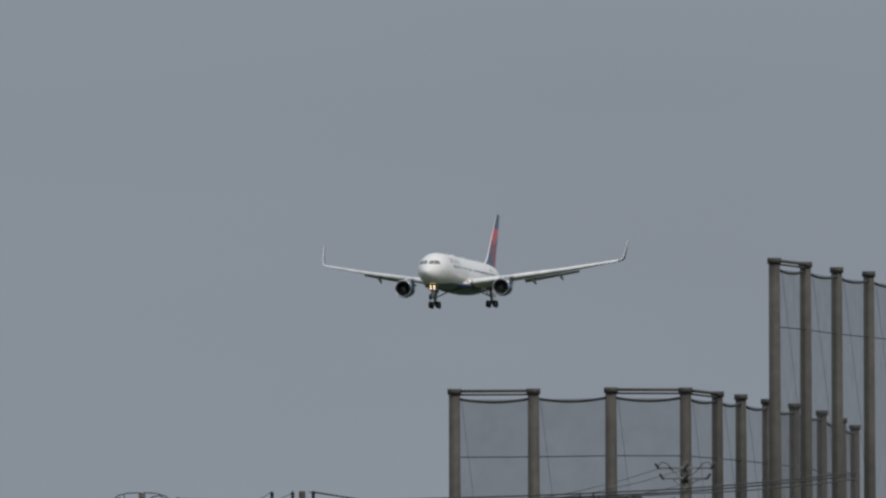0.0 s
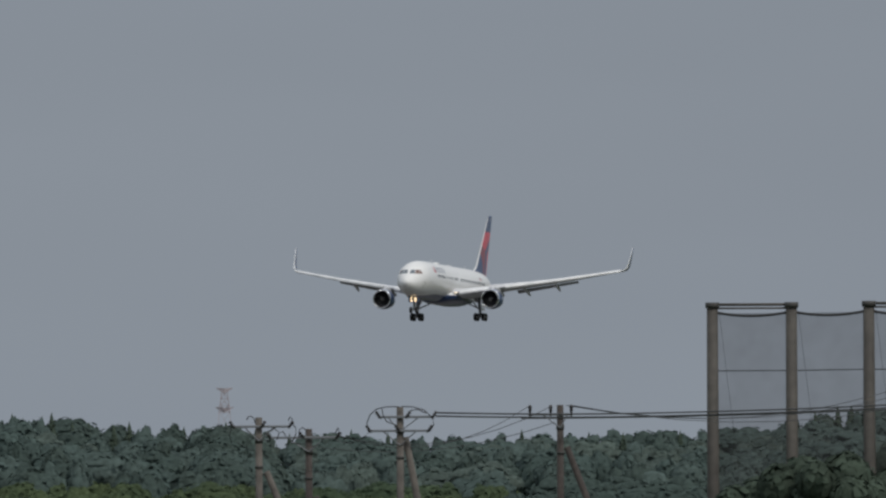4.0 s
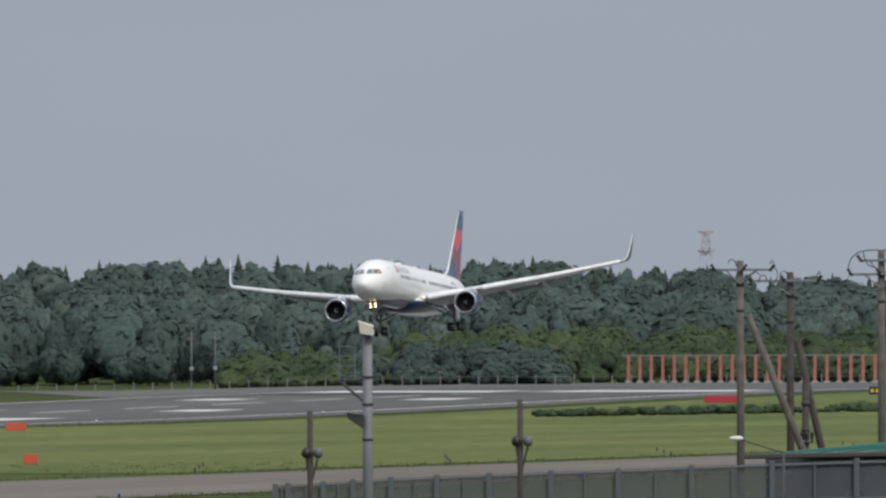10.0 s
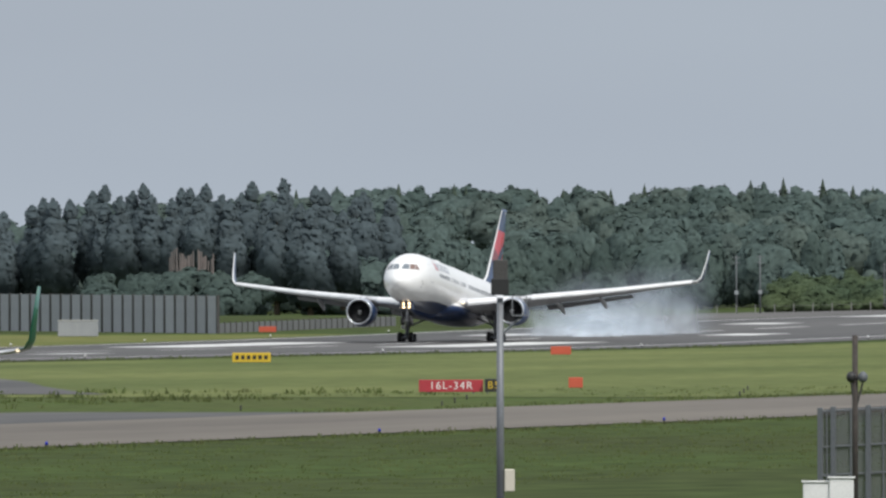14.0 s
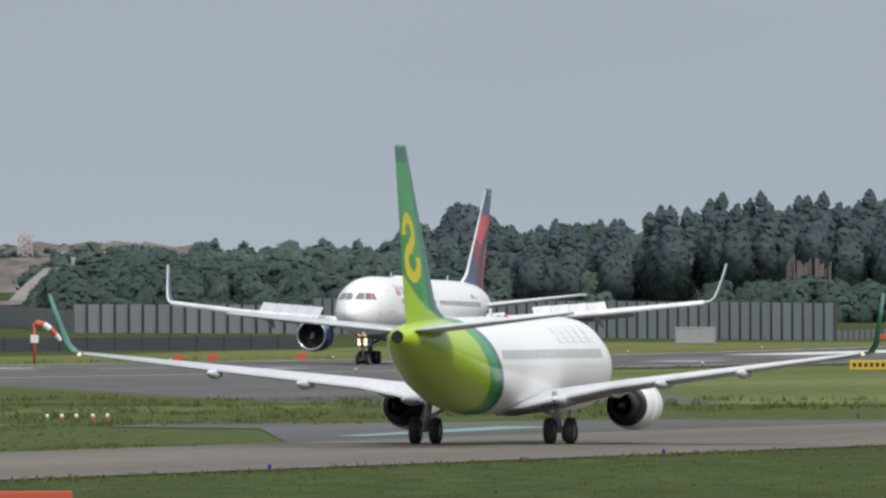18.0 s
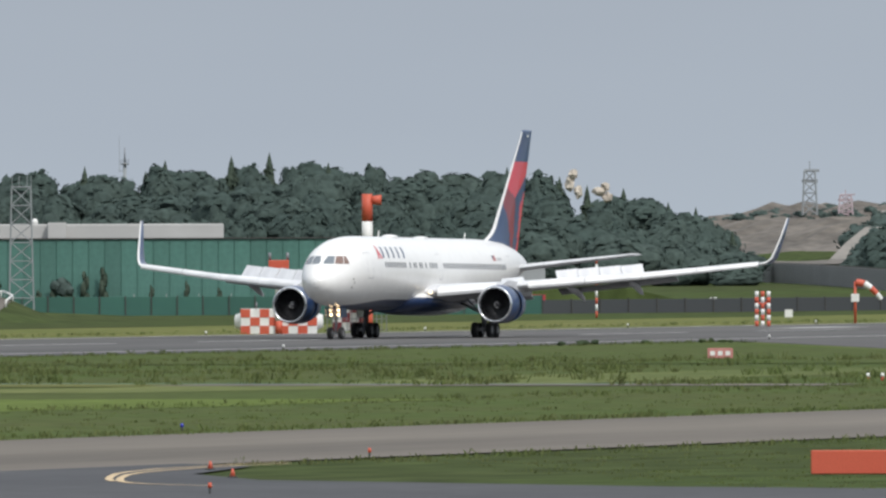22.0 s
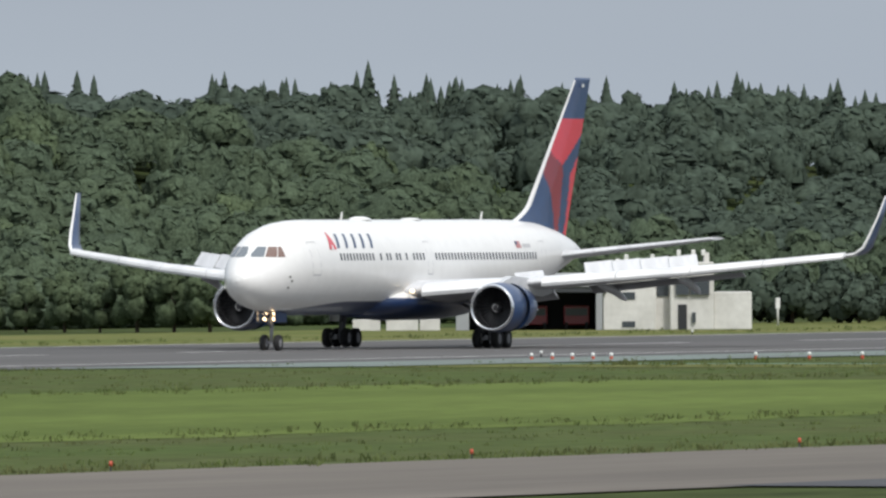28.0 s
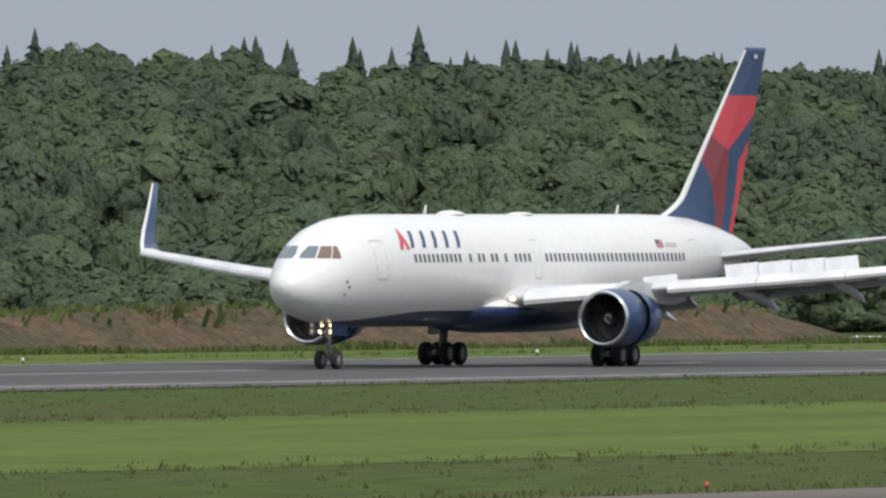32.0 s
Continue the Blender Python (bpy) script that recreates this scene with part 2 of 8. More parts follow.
sheet("mown_strip", -340, -194, 1005, 2250, 12, 50, 0.02, LAWN, "short mown yellow-green grass beside the runway")
sheet("mown_strip", -290, -224, 150, 765, 6, 2.5, 0.03, LAWNBRIGHT, "short mown bright green grass strip", curve=lambda x, y: x + 2 * np.sin(y / 40.0) + 0.9 * np.sin(y / 7.3 + x) + 0.5 * np.sin(y / 2.1 + 2 * x))


# ---- aircraft ----
WHITE = mat("white aircraft paint", (0.75, 0.747, 0.732), 0.32, spots=0.25, grain=0.03, grains=1.5, second=(0.715, 0.714, 0.706), coat=0.3)
WINGGREY = mat("pale grey wing paint", (0.6, 0.61, 0.63), 0.42, spots=0.6, grain=0.08, grains=2.5, second=(0.52, 0.53, 0.55), stretch=(0.6, 2, 1))
FLAPGREY = mat("grey flap paint", (0.34, 0.345, 0.36), 0.5, spots=0.6, grain=0.08, second=(0.28, 0.285, 0.3))
SLATMETAL = mat("pale slat paint", (0.74, 0.745, 0.75), 0.45, 0.0, spots=0.5, grain=0.05, second=(0.6, 0.61, 0.62))
NAVY = mat("navy paint", (0.017, 0.042, 0.115), 0.35, spots=0.5, grain=0.08, second=(0.022, 0.058, 0.15), coat=0.3)
RED = mat("red tail paint", (0.6, 0.04, 0.065), 0.35, spots=0.5, grain=0.05, second=(0.56, 0.036, 0.06), coat=0.3)
MAROON = mat("dark red tail paint", (0.22, 0.022, 0.035), 0.35, grain=0.05, coat=0.3)
CHROME = mat("polished lip metal", (0.75, 0.76, 0.78), 0.22, 1.0, grain=0.05)
DARKMETAL = mat("dark engine metal", (0.05, 0.05, 0.055), 0.5, 0.7, grain=0.2)
FANMETAL = mat("fan blade metal", (0.016, 0.017, 0.019), 0.45, 0.6, grain=0.15)
RUBBER = mat("tyre rubber", (0.018, 0.018, 0.019), 0.85, grain=0.2, grains=6)
RIMGREY = mat("wheel rim metal", (0.3, 0.3, 0.31), 0.5, 0.5, grain=0.1)
STRUT = mat("landing gear paint", (0.3, 0.31, 0.33), 0.45, 0.3, grain=0.12, grains=5)
GLASS = mat("dark window glass", (0.06, 0.07, 0.08), 0.12, grain=0.1)
# pale blue-grey of the reflected sky is put into this glass colour
SKYGLASS = mat("cockpit glass with painted sky reflection", (0.16, 0.185, 0.21), 0.12, grain=0.1)
CABIN = mat("cabin window", (0.09, 0.095, 0.105), 0.25)
COCKPITWARM = mat("pinkish-brown cockpit glass", (0.2, 0.13, 0.11), 0.15, grain=0.1)
FLAGRED = mat("faded flag red", (0.45, 0.2, 0.2), 0.5)
SEAM = mat("panel seam grey", (0.5, 0.5, 0.51), 0.6)
LAMP = glow("landing light", (1.0, 0.72, 0.42), 5.0)
LAMPWHITE = glow("wing root light", (1.0, 0.84, 0.6), 1.4)
LIME = mat("lime green paint", (0.36, 0.52, 0.012), 0.35, spots=0.4, grain=0.05, second=(0.32, 0.48, 0.012), coat=0.3)
LEAFGREEN = mat("leaf green paint", (0.03, 0.27, 0.06), 0.35, grain=0.05, coat=0.3)
BOTTLE = mat("bottle green paint", (0.012, 0.13, 0.085), 0.35, grain=0.05, coat=0.3)
GOLD = mat("golden yellow paint", (0.62, 0.5, 0.01), 0.35, grain=0.05)


class Hull:
    """A fuselage of oval sections: rows of (from the nose, top, bottom, half width). x runs forward from the main wheels."""

    def __init__(self, rows, zero):
        self.rows, self.zero = np.array(rows, dtype=float), zero

    def at(self, s):
        return [float(np.interp(s, self.rows[:, 0], self.rows[:, i])) for i in (1, 2, 3)]

    def point(self, s, z, side=1, lift=0.0):
        top, bot, w = self.at(s)
        mid, half = (top + bot) / 2, (top - bot) / 2
        k = max(-0.999, min(0.999, (z - mid) / max(half, 1e-3)))
        y = w * math.sqrt(1 - k * k)
        n = Vector((0, y / max(w * w, 1e-4), (z - mid) / max(half * half, 1e-4))).normalized()
        return Vector((self.zero - s, side * (y + n.y * lift), z + n.z * lift))

    def skin(self, count=36, sub=3):
        s = self.rows[:, 0]
        cuts = np.unique(np.concatenate([np.linspace(a, b, sub + 1) for a, b in zip(s, s[1:])]))
        rings = []
        for c in cuts:
            top, bot, w = self.at(c)
            rings.append([(self.zero - c, w * math.cos(2 * math.pi * i / count), (top + bot) / 2 + (top - bot) / 2 * math.sin(2 * math.pi * i / count)) for i in range(count)])
        return loft(rings)

    def patch(self, corners, side=1, lift=0.012, cuts=4, bm=None):
        """A patch on the side between four (from the nose, z) corners."""
        bm = bm or bmesh.new()
        grid = []
        for j in range(cuts + 1):
            for i in range(cuts + 1):
                u, v = i / cuts, j / cuts
                s, z = (sum(w * c[k] for w, c in zip(((1 - u) * (1 - v), u * (1 - v), u * v, (1 - u) * v), corners)) for k in (0, 1))
                grid.append(bm.verts.new(self.point(s, z, side, lift)))
        for j in range(cuts):
            for i in range(cuts):
                a = j * (cuts + 1) + i
                bm.faces.new([grid[k] for k in (a, a + 1, a + cuts + 2, a + cuts + 1)])
        return bm


FOIL = [(1.0, 0.0), (0.75, 0.035), (0.5, 0.058), (0.3, 0.066), (0.15, 0.058), (0.06, 0.04), (0.015, 0.02), (0.0, 0.0), (0.015, -0.016), (0.06, -0.03), (0.15, -0.042), (0.3, -0.048), (0.5, -0.04), (0.75, -0.02)]


def foil_ring(zero, s, y, z, chord, thick, twist=0.0, normal=(0, 0, 1)):
    n = Vector(normal).normalized()
    out = []
    for u, w in FOIL:
        out.append(Vector((zero - s - u * chord, y, z)) + n * (w * chord * thick - (u - 0.25) * chord * math.tan(radians(twist))))
    return out


def wing(zero, sections, side):
    rings = [foil_ring(zero, s, side * y, z, c, t, tw) for s, y, z, c, t, tw in sections]
    if side < 0:
        rings = [r[::-1] for r in rings]
    return loft(rings)


def wheel(parent, x, y, z, r, w, n=24):
    bm = bmesh.new()
    prof = [(-w / 2, r * 0.55), (-w / 2, r * 0.86), (-w * 0.36, r * 0.97), (0, r), (w * 0.36, r * 0.97), (w / 2, r * 0.86), (w / 2, r * 0.55)]
    rings = [[(x + q * math.cos(2 * math.pi * i / n), y + d, z + q * math.sin(2 * math.pi * i / n)) for i in range(n)] for d, q in prof]
    loft(rings, bm, caps=False)
    tyre = part("tyre", bm, RUBBER, parent)
    bm = rod((x, y - w * 0.42, z), (x, y + w * 0.42, z), r * 0.56, n=16)
    rod((x, y - w * 0.5, z), (x, y + w * 0.5, z), r * 0.2, n=10, bm=bm)
    part("rim", bm, RIMGREY, parent)
    return tyre


def turbofan(parent, x, y, z, r, length, cowl, core, sleeve_from, label):
    """A nacelle whose inlet lies at x; the rear part of the cowl is a sleeve of its own."""
    def at(profile, n=36):
        bm = lathe([(x - d, q) for d, q in profile], n)
        bmesh.ops.translate(bm, verts=bm.verts, vec=(0, y, z))
        return bm
    k = r / 1.45
    engine = part("engine_cowl", at([(0.16, 1.375 * k), (0.6, 1.44 * k), (1.3, 1.46 * k), (sleeve_from, 1.43 * k), (sleeve_from, 1.3 * k)]), cowl, parent, label)
    part("inlet_lip", at([(0.9, 1.14 * k), (0.45, 1.12 * k), (0.15, 1.17 * k), (0.02, 1.25 * k), (0.0, 1.29 * k), (0.03, 1.33 * k), (0.16, 1.376 * k)]), CHROME, engine, "polished metal inlet lip")
    part("inlet_duct", at([(0.5, 1.125 * k), (1.25, 1.16 * k), (1.3, 0.02)]), DARKMETAL, engine)
    for i in range(28):
        bm = bmesh.new()
        a = 2 * math.pi * i / 28
        d, e = Vector((0, math.cos(a), math.sin(a))), Vector((0, -math.sin(a), math.cos(a)))
        c = Vector((x - 1.05, y, z))
        q = [c + d * 0.32 * k - e * 0.03 + Vector((0.08, 0, 0)), c + d * 0.32 * k + e * 0.03 - Vector((0.08, 0, 0)), c + d * 1.12 * k + e * 0.1 * k - Vector((0.06, 0, 0)), c + d * 1.12 * k - e * 0.1 * k + Vector((0.06, 0, 0))]
        bm.faces.new([bm.verts.new(p) for p in q])
        part("fan_blade", bm, FANMETAL, engine)
    part("spinner", at([(0.62, 0.01), (0.66, 0.1 * k), (0.8, 0.22 * k), (1.05, 0.34 * k), (1.2, 0.36 * k)], 20), DARKMETAL, engine)
    bm = bmesh.new()
    for i in range(8):
        a, b = i * 0.62, i * 0.62 + 0.5
        for r0, r1 in ((0.09 + 0.018 * i, 0.14 + 0.018 * i),):
            pts = [(x - 0.6 - 0.16 * (0.5 + i / 8), y + q * k * math.cos(g), z + q * k * math.sin(g)) for g, q in ((a, r0), (b, r0 + 0.018), (b, r1 + 0.018), (a, r1))]
            bm.faces.new([bm.verts.new(p) for p in pts])
    part("spinner_spiral", bm, WHITE, engine, "white spiral on the spinner")
    part("cascade", at([(sleeve_from - 0.3, 1.25 * k), (sleeve_from + 1.1, 1.2 * k), (sleeve_from + 1.1, 0.9 * k)]), DARKMETAL, engine)
    part("core_nozzle", at([(length * 0.55, 0.98 * k), (length * 0.75, 0.86 * k), (length * 0.92, 0.66 * k), (length * 0.92, 0.6 * k), (length * 0.7, 0.5 * k)]), core, engine)
    part("exhaust_plug", at([(length * 0.72, 0.46 * k), (length * 0.9, 0.34 * k), (length * 1.04, 0.04 * k)], 18), DARKMETAL, engine)
    sleeve = part("reverser_sleeve", at([(sleeve_from + 0.01, 1.43 * k), (sleeve_from + 0.7, 1.35 * k), (length * 0.66, 1.16 * k), (length * 0.66, 1.1 * k), (sleeve_from + 0.1, 1.28 * k), (sleeve_from + 0.01, 1.43 * k)]), cowl, engine)
    return engine, sleeve


def inside(p, poly):
    hit = False
    for (x0, y0), (x1, y1) in zip(poly, poly[1:] + poly[:1]):
        if (y0 > p[1]) != (y1 > p[1]) and p[0] < x0 + (p[1] - y0) / (y1 - y0) * (x1 - x0):
            hit = not hit
    return hit


def fin(zero, root, tip, thick, colour, nu=44, nv=64, dorsal=None, lift=0.0):
    """A fin between root (s of front, s of rear, z) and tip; colour(u, v) gives each face its paint."""
    bm = bmesh.new()
    for side in (1, -1):
        grid = []
        for j in range(nv + 1):
            v = j / nv
            f = root[0] + (tip[0] - root[0]) * v
            if dorsal:
                f -= dorsal * max(0.0, 1 - max(0.0, v - lift) * 7) ** 2
            b = root[1] + (tip[1] - root[1]) * v
            z = root[2] + (tip[2] - root[2]) * v
            for i in range(nu + 1):
                u = (i / nu) ** 1.15
                t = thick * (b - f) * (1 - 0.25 * v) * 2.6 * (0.2969 * math.sqrt(u) - 0.126 * u - 0.3516 * u * u + 0.2843 * u ** 3 - 0.1015 * u ** 4)
                grid.append(bm.verts.new((zero - f - u * (b - f), side * t, z)))
        for j in range(nv):
            for i in range(nu):
                a = j * (nu + 1) + i
                q = [grid[k] for k in (a, a + 1, a + nu + 2, a + nu + 1)]
                face = bm.faces.new(q if side > 0 else q[::-1])
                face.material_index = colour(((i + 0.5) / nu) ** 1.15, (j + 0.5) / nv)
                face.smooth = True
        if side > 0:
            first = grid
        else:
            top = nv * (nu + 1)
            for i in range(nu):
                face = bm.faces.new([first[top + i], first[top + i + 1], grid[top + i + 1], grid[top + i]])
                face.material_index = colour(0.5, 1.0)
    return bm


def two_tone(low, high, line):
    """Paint with a lower colour under a line that rises along the body: line = (x0, z0, x1, z1)."""
    m = mat("white paint over a navy belly", high, 0.32, spots=0.25, grain=0.03, grains=1.5, coat=0.3)
    n, l = m.node_tree.nodes, m.node_tree.links
    b = n["Principled BSDF"]
    src = b.inputs["Base Color"].links[0].from_socket
    co = n.new("ShaderNodeTexCoord")
    xyz = n.new("ShaderNodeSeparateXYZ")
    l.new(co.outputs["Object"], xyz.inputs[0])
    edge = n.new("ShaderNodeMapRange")
    edge.interpolation_type = "SMOOTHSTEP"
    for key, v in zip(("From Min", "To Min", "From Max", "To Max"), line):
        edge.inputs[key].default_value = v
    l.new(xyz.outputs["X"], edge.inputs[0])
    under = n.new("ShaderNodeMath")
    under.operation = "LESS_THAN"
    l.new(xyz.outputs["Z"], under.inputs[0])
    l.new(edge.outputs[0], under.inputs[1])
    mix = n.new("ShaderNodeMix")
    mix.data_type = "RGBA"
    l.new(under.outputs[0], mix.inputs[0])
    l.new(src, mix.inputs[6])
    mix.inputs[7].default_value = (*low, 1)
    l.new(mix.outputs[2], b.inputs["Base Color"])
    return m


# the wide-body twin that lands
Z0 = 27.96
jet = thing("landing_airliner", "white twin-engine wide-body airliner with navy belly, engines and red-navy tail, landing", "airliner")
hull = Hull([(0, 3.96, 3.94, 0.02), (0.12, 4.3, 3.6, 0.38), (0.45, 4.62, 3.24, 0.76), (1.0, 4.98, 2.92, 1.13), (1.8, 5.5, 2.6, 1.52), (2.6, 6.06, 2.4, 1.83), (3.5, 6.55, 2.26, 2.07), (4.5, 6.93, 2.14, 2.26), (6, 7.22, 2.04, 2.42), (8, 7.37, 1.98, 2.5), (10, 7.4, 1.98, 2.515), (34, 7.4, 1.98, 2.515), (37, 7.4, 2.15, 2.51), (40, 7.4, 2.5, 2.44), (43, 7.36, 2.95, 2.26), (46, 7.22, 3.5, 1.92), (49, 6.86, 4.15, 1.42), (51.5, 6.4, 4.72, 0.92), (53, 6.06, 5.1, 0.55), (54.1, 5.74, 5.36, 0.24)], Z0)
part("fuselage", hull.skin(), two_tone((0.015, 0.034, 0.095), (0.77, 0.765, 0.75), (Z0 - 2.6, 2.25, Z0 - 13, 2.76)), jet, "white fuselage with a navy belly")
# belly fairing
fair = []
for s, w, lo in ((17.5, 1.6, 2.1), (19.5, 2.5, 1.75), (22, 2.85, 1.62), (29, 2.85, 1.62), (32, 2.4, 1.75), (35, 1.4, 2.1)):
    fair.append([(Z0 - s, w * math.cos(a), 2.7 + (2.7 - lo) * math.sin(a)) for a in (2 * math.pi * i / 20 for i in range(20))])
part("belly_fairing", loft(fair), two_tone((0.015, 0.034, 0.095), (0.77, 0.765, 0.75), (Z0 - 17, 2.95, Z0 - 30, 2.8)), jet, "wing fairing, white above and navy below")
for side in (1, -1):
    for s in [9.75 + 0.5 * i for i in range(11)] + [15.95, 16.95, 17.45, 18.45, 18.95, 20.0] + [21.15 + 0.52 * i for i in range(4)] + [24.7 + 0.51 * i for i in range(33)]:
        part("cabin_window", hull.patch([(s - 0.13, 5.1), (s + 0.13, 5.1), (s + 0.13, 5.5), (s - 0.13, 5.5)], side, 0.012, 1), CABIN, jet)
    for low, high, glass in (((1.51, 1.86), (2.37, 2.56), SKYGLASS), ((1.91, 2.46), (2.61, 3.02), COCKPITWARM if side > 0 else SKYGLASS), ((2.51, 3.04), (3.07, 3.24), COCKPITWARM)):
        part("cockpit_window", hull.patch([(low[0], 5.3), (low[1], 5.3), (high[1], 5.88), (high[0], 5.88)], side, 0.015, 6), glass, jet)
    for s0, s1 in ((5.6, 6.7), (23.3, 24.1), (42.2, 43.1)):
        bm = bmesh.new()
        for c in ([(s0, 4.3), (s0 + 0.05, 4.3), (s0 + 0.05, 6.15), (s0, 6.15)], [(s1 - 0.05, 4.3), (s1, 4.3), (s1, 6.15), (s1 - 0.05, 6.15)], [(s0, 4.25), (s1, 4.25), (s1, 4.33), (s0, 4.33)], [(s0, 6.12), (s1, 6.12), (s1, 6.17), (s0, 6.17)]):
            hull.patch(c, side, 0.01, 3, bm)
        part("cabin_door_seam", bm, SEAM, jet)
    # airline mark: a red triangle and five dark bars
    bm = hull.patch([(8.3, 5.72), (9.4, 5.72), (9.16, 6.7), (9.04, 6.7)], side, 0.014, 6)
    part("white_notch", hull.patch([(8.62, 5.72), (8.98, 5.72), (8.96, 6.02), (8.92, 6.02)], side, 0.02, 3), WHITE, jet)
    part("red_mark", bm, RED, jet, "plain red triangle")
    for i in range(5):
        s = 9.75 + 1.3 * i
        part("dark_bar", hull.patch([(s - 0.2, 5.8), (s + 0.16, 5.8), (s + 0.72, 6.6), (s + 0.36, 6.6)], side, 0.014, 4), NAVY, jet, "plain dark bar of the airline lettering")
    for s, z in ((3.1, 4.2), (3.3, 3.95), (3.1, 3.6)):
        part("air_probe", hull.patch([(s - 0.07, z - 0.05), (s + 0.07, z - 0.05), (s + 0.07, z + 0.05), (s - 0.07, z + 0.05)], side, 0.03, 1), DARKMETAL, jet)
    part("flag_mark", hull.patch([(38.0, 5.75), (38.8, 5.75), (38.8, 6.15), (38.0, 6.15)], side, 0.014, 2), FLAGRED, jet, "small red flag panel")
    part("flag_canton", hull.patch([(38.0, 5.95), (38.35, 5.95), (38.35, 6.15), (38.0, 6.15)], side, 0.02, 2), NAVY, jet)
    part("registration_bar", hull.patch([(39.1, 5.78), (40.4, 5.78), (40.4, 6.0), (39.1, 6.0)], side, 0.014, 2), SEAM, jet)
for s, l, h in ((18.9, 1.9, 0.2), (26.9, 1.5, 0.12)):
    rings = [[(Z0 - s + d * l / 2, w * 0.55 * math.cos(a), 7.36 + h * w * max(0, math.sin(a)) + 0.02) for a in (math.pi * i / 10 for i in range(11))] for d, w in ((-1, 0.15), (-0.8, 0.75), (-0.3, 1), (0.4, 1), (0.85, 0.75), (1, 0.15))]
    part("antenna_dome", loft(rings, closed=False, caps=False), WHITE, jet)
for s in (15.9, 38.2):
    part("blade_antenna", loft([[(Z0 - s + a, b, 7.36) for a, b in ((0.22, 0), (-0.05, 0.03), (-0.22, 0), (-0.05, -0.03))], [(Z0 - s - 0.2 + a * 0.5, b * 0.5, 7.85) for a, b in ((0.22, 0), (-0.05, 0.03), (-0.22, 0), (-0.05, -0.03))]]), WHITE, jet)

# tail
REDS = [[(0.05, 0.72), (1.0, 0.72), (1.0, 0.62), (0.53, 0.41), (0.05, 0.5)]]
MAROONS = [[(0.04, 0.5), (0.53, 0.41), (0.62, 0.36), (0.69, 0.23), (0.83, 0.0), (0.87, -0.1), (0.8, -0.1), (0.755, 0.0), (0.4, 0.23), (0.04, 0.37)]]
REDS2 = [[(1.0, 0.48), (0.84, 0.34), (0.89, 0.25), (0.95, 0.0), (0.97, -0.1), (1.0, -0.1)]]


def tail_paint(u, v):
    v = 1.103 * v - 0.103
    if u < 0.055 and v < 0.985:
        return 3
    for poly in REDS + REDS2:
        if inside((u, v), poly):
            return 1
    for poly in MAROONS:
        if inside((u, v), poly):
            return 2
    return 0


part("tail_fin", fin(Z0, (43.44, 52.0, 6.1), (53.7, 56.2, 15.75), 0.1, tail_paint, dorsal=2.4, lift=0.093), [NAVY, RED, MAROON, WHITE], jet, "navy tail fin with red angular stripes and white leading edge")
part("tail_number_bar", loft([[(Z0 - 54.4, 0.16, 15.2), (Z0 - 54.4, 0.17, 15.38)], [(Z0 - 54.8, 0.15, 15.2), (Z0 - 54.8, 0.16, 15.38)]], caps=False, closed=False), WHITE, jet)
WING = [(19.4, 0.0, 3.0, 12.4, 1.1, 3), (20.4, 2.3, 3.2, 10.9, 1.05, 3), (24.3, 8.0, 3.74, 7.2, 0.95, 2), (29.6, 16.7, 4.53, 4.6, 0.88, 1), (34.1, 24.0, 5.4, 2.35, 0.85, 0)]
STAB = [(45.8, 0.0, 5.1, 5.9, 0.85, 0), (46.4, 1.0, 5.2, 5.5, 0.85, 0), (52.1, 9.2, 6.3, 2.2, 0.8, 0)]
SPOILERS, SLEEVES, WINGS, GEARS = [], [], [], []


def wing_at(y):
    w = np.array(WING)
    return [float(np.interp(y, w[:, 1], w[:, i])) for i in (0, 2, 3)]


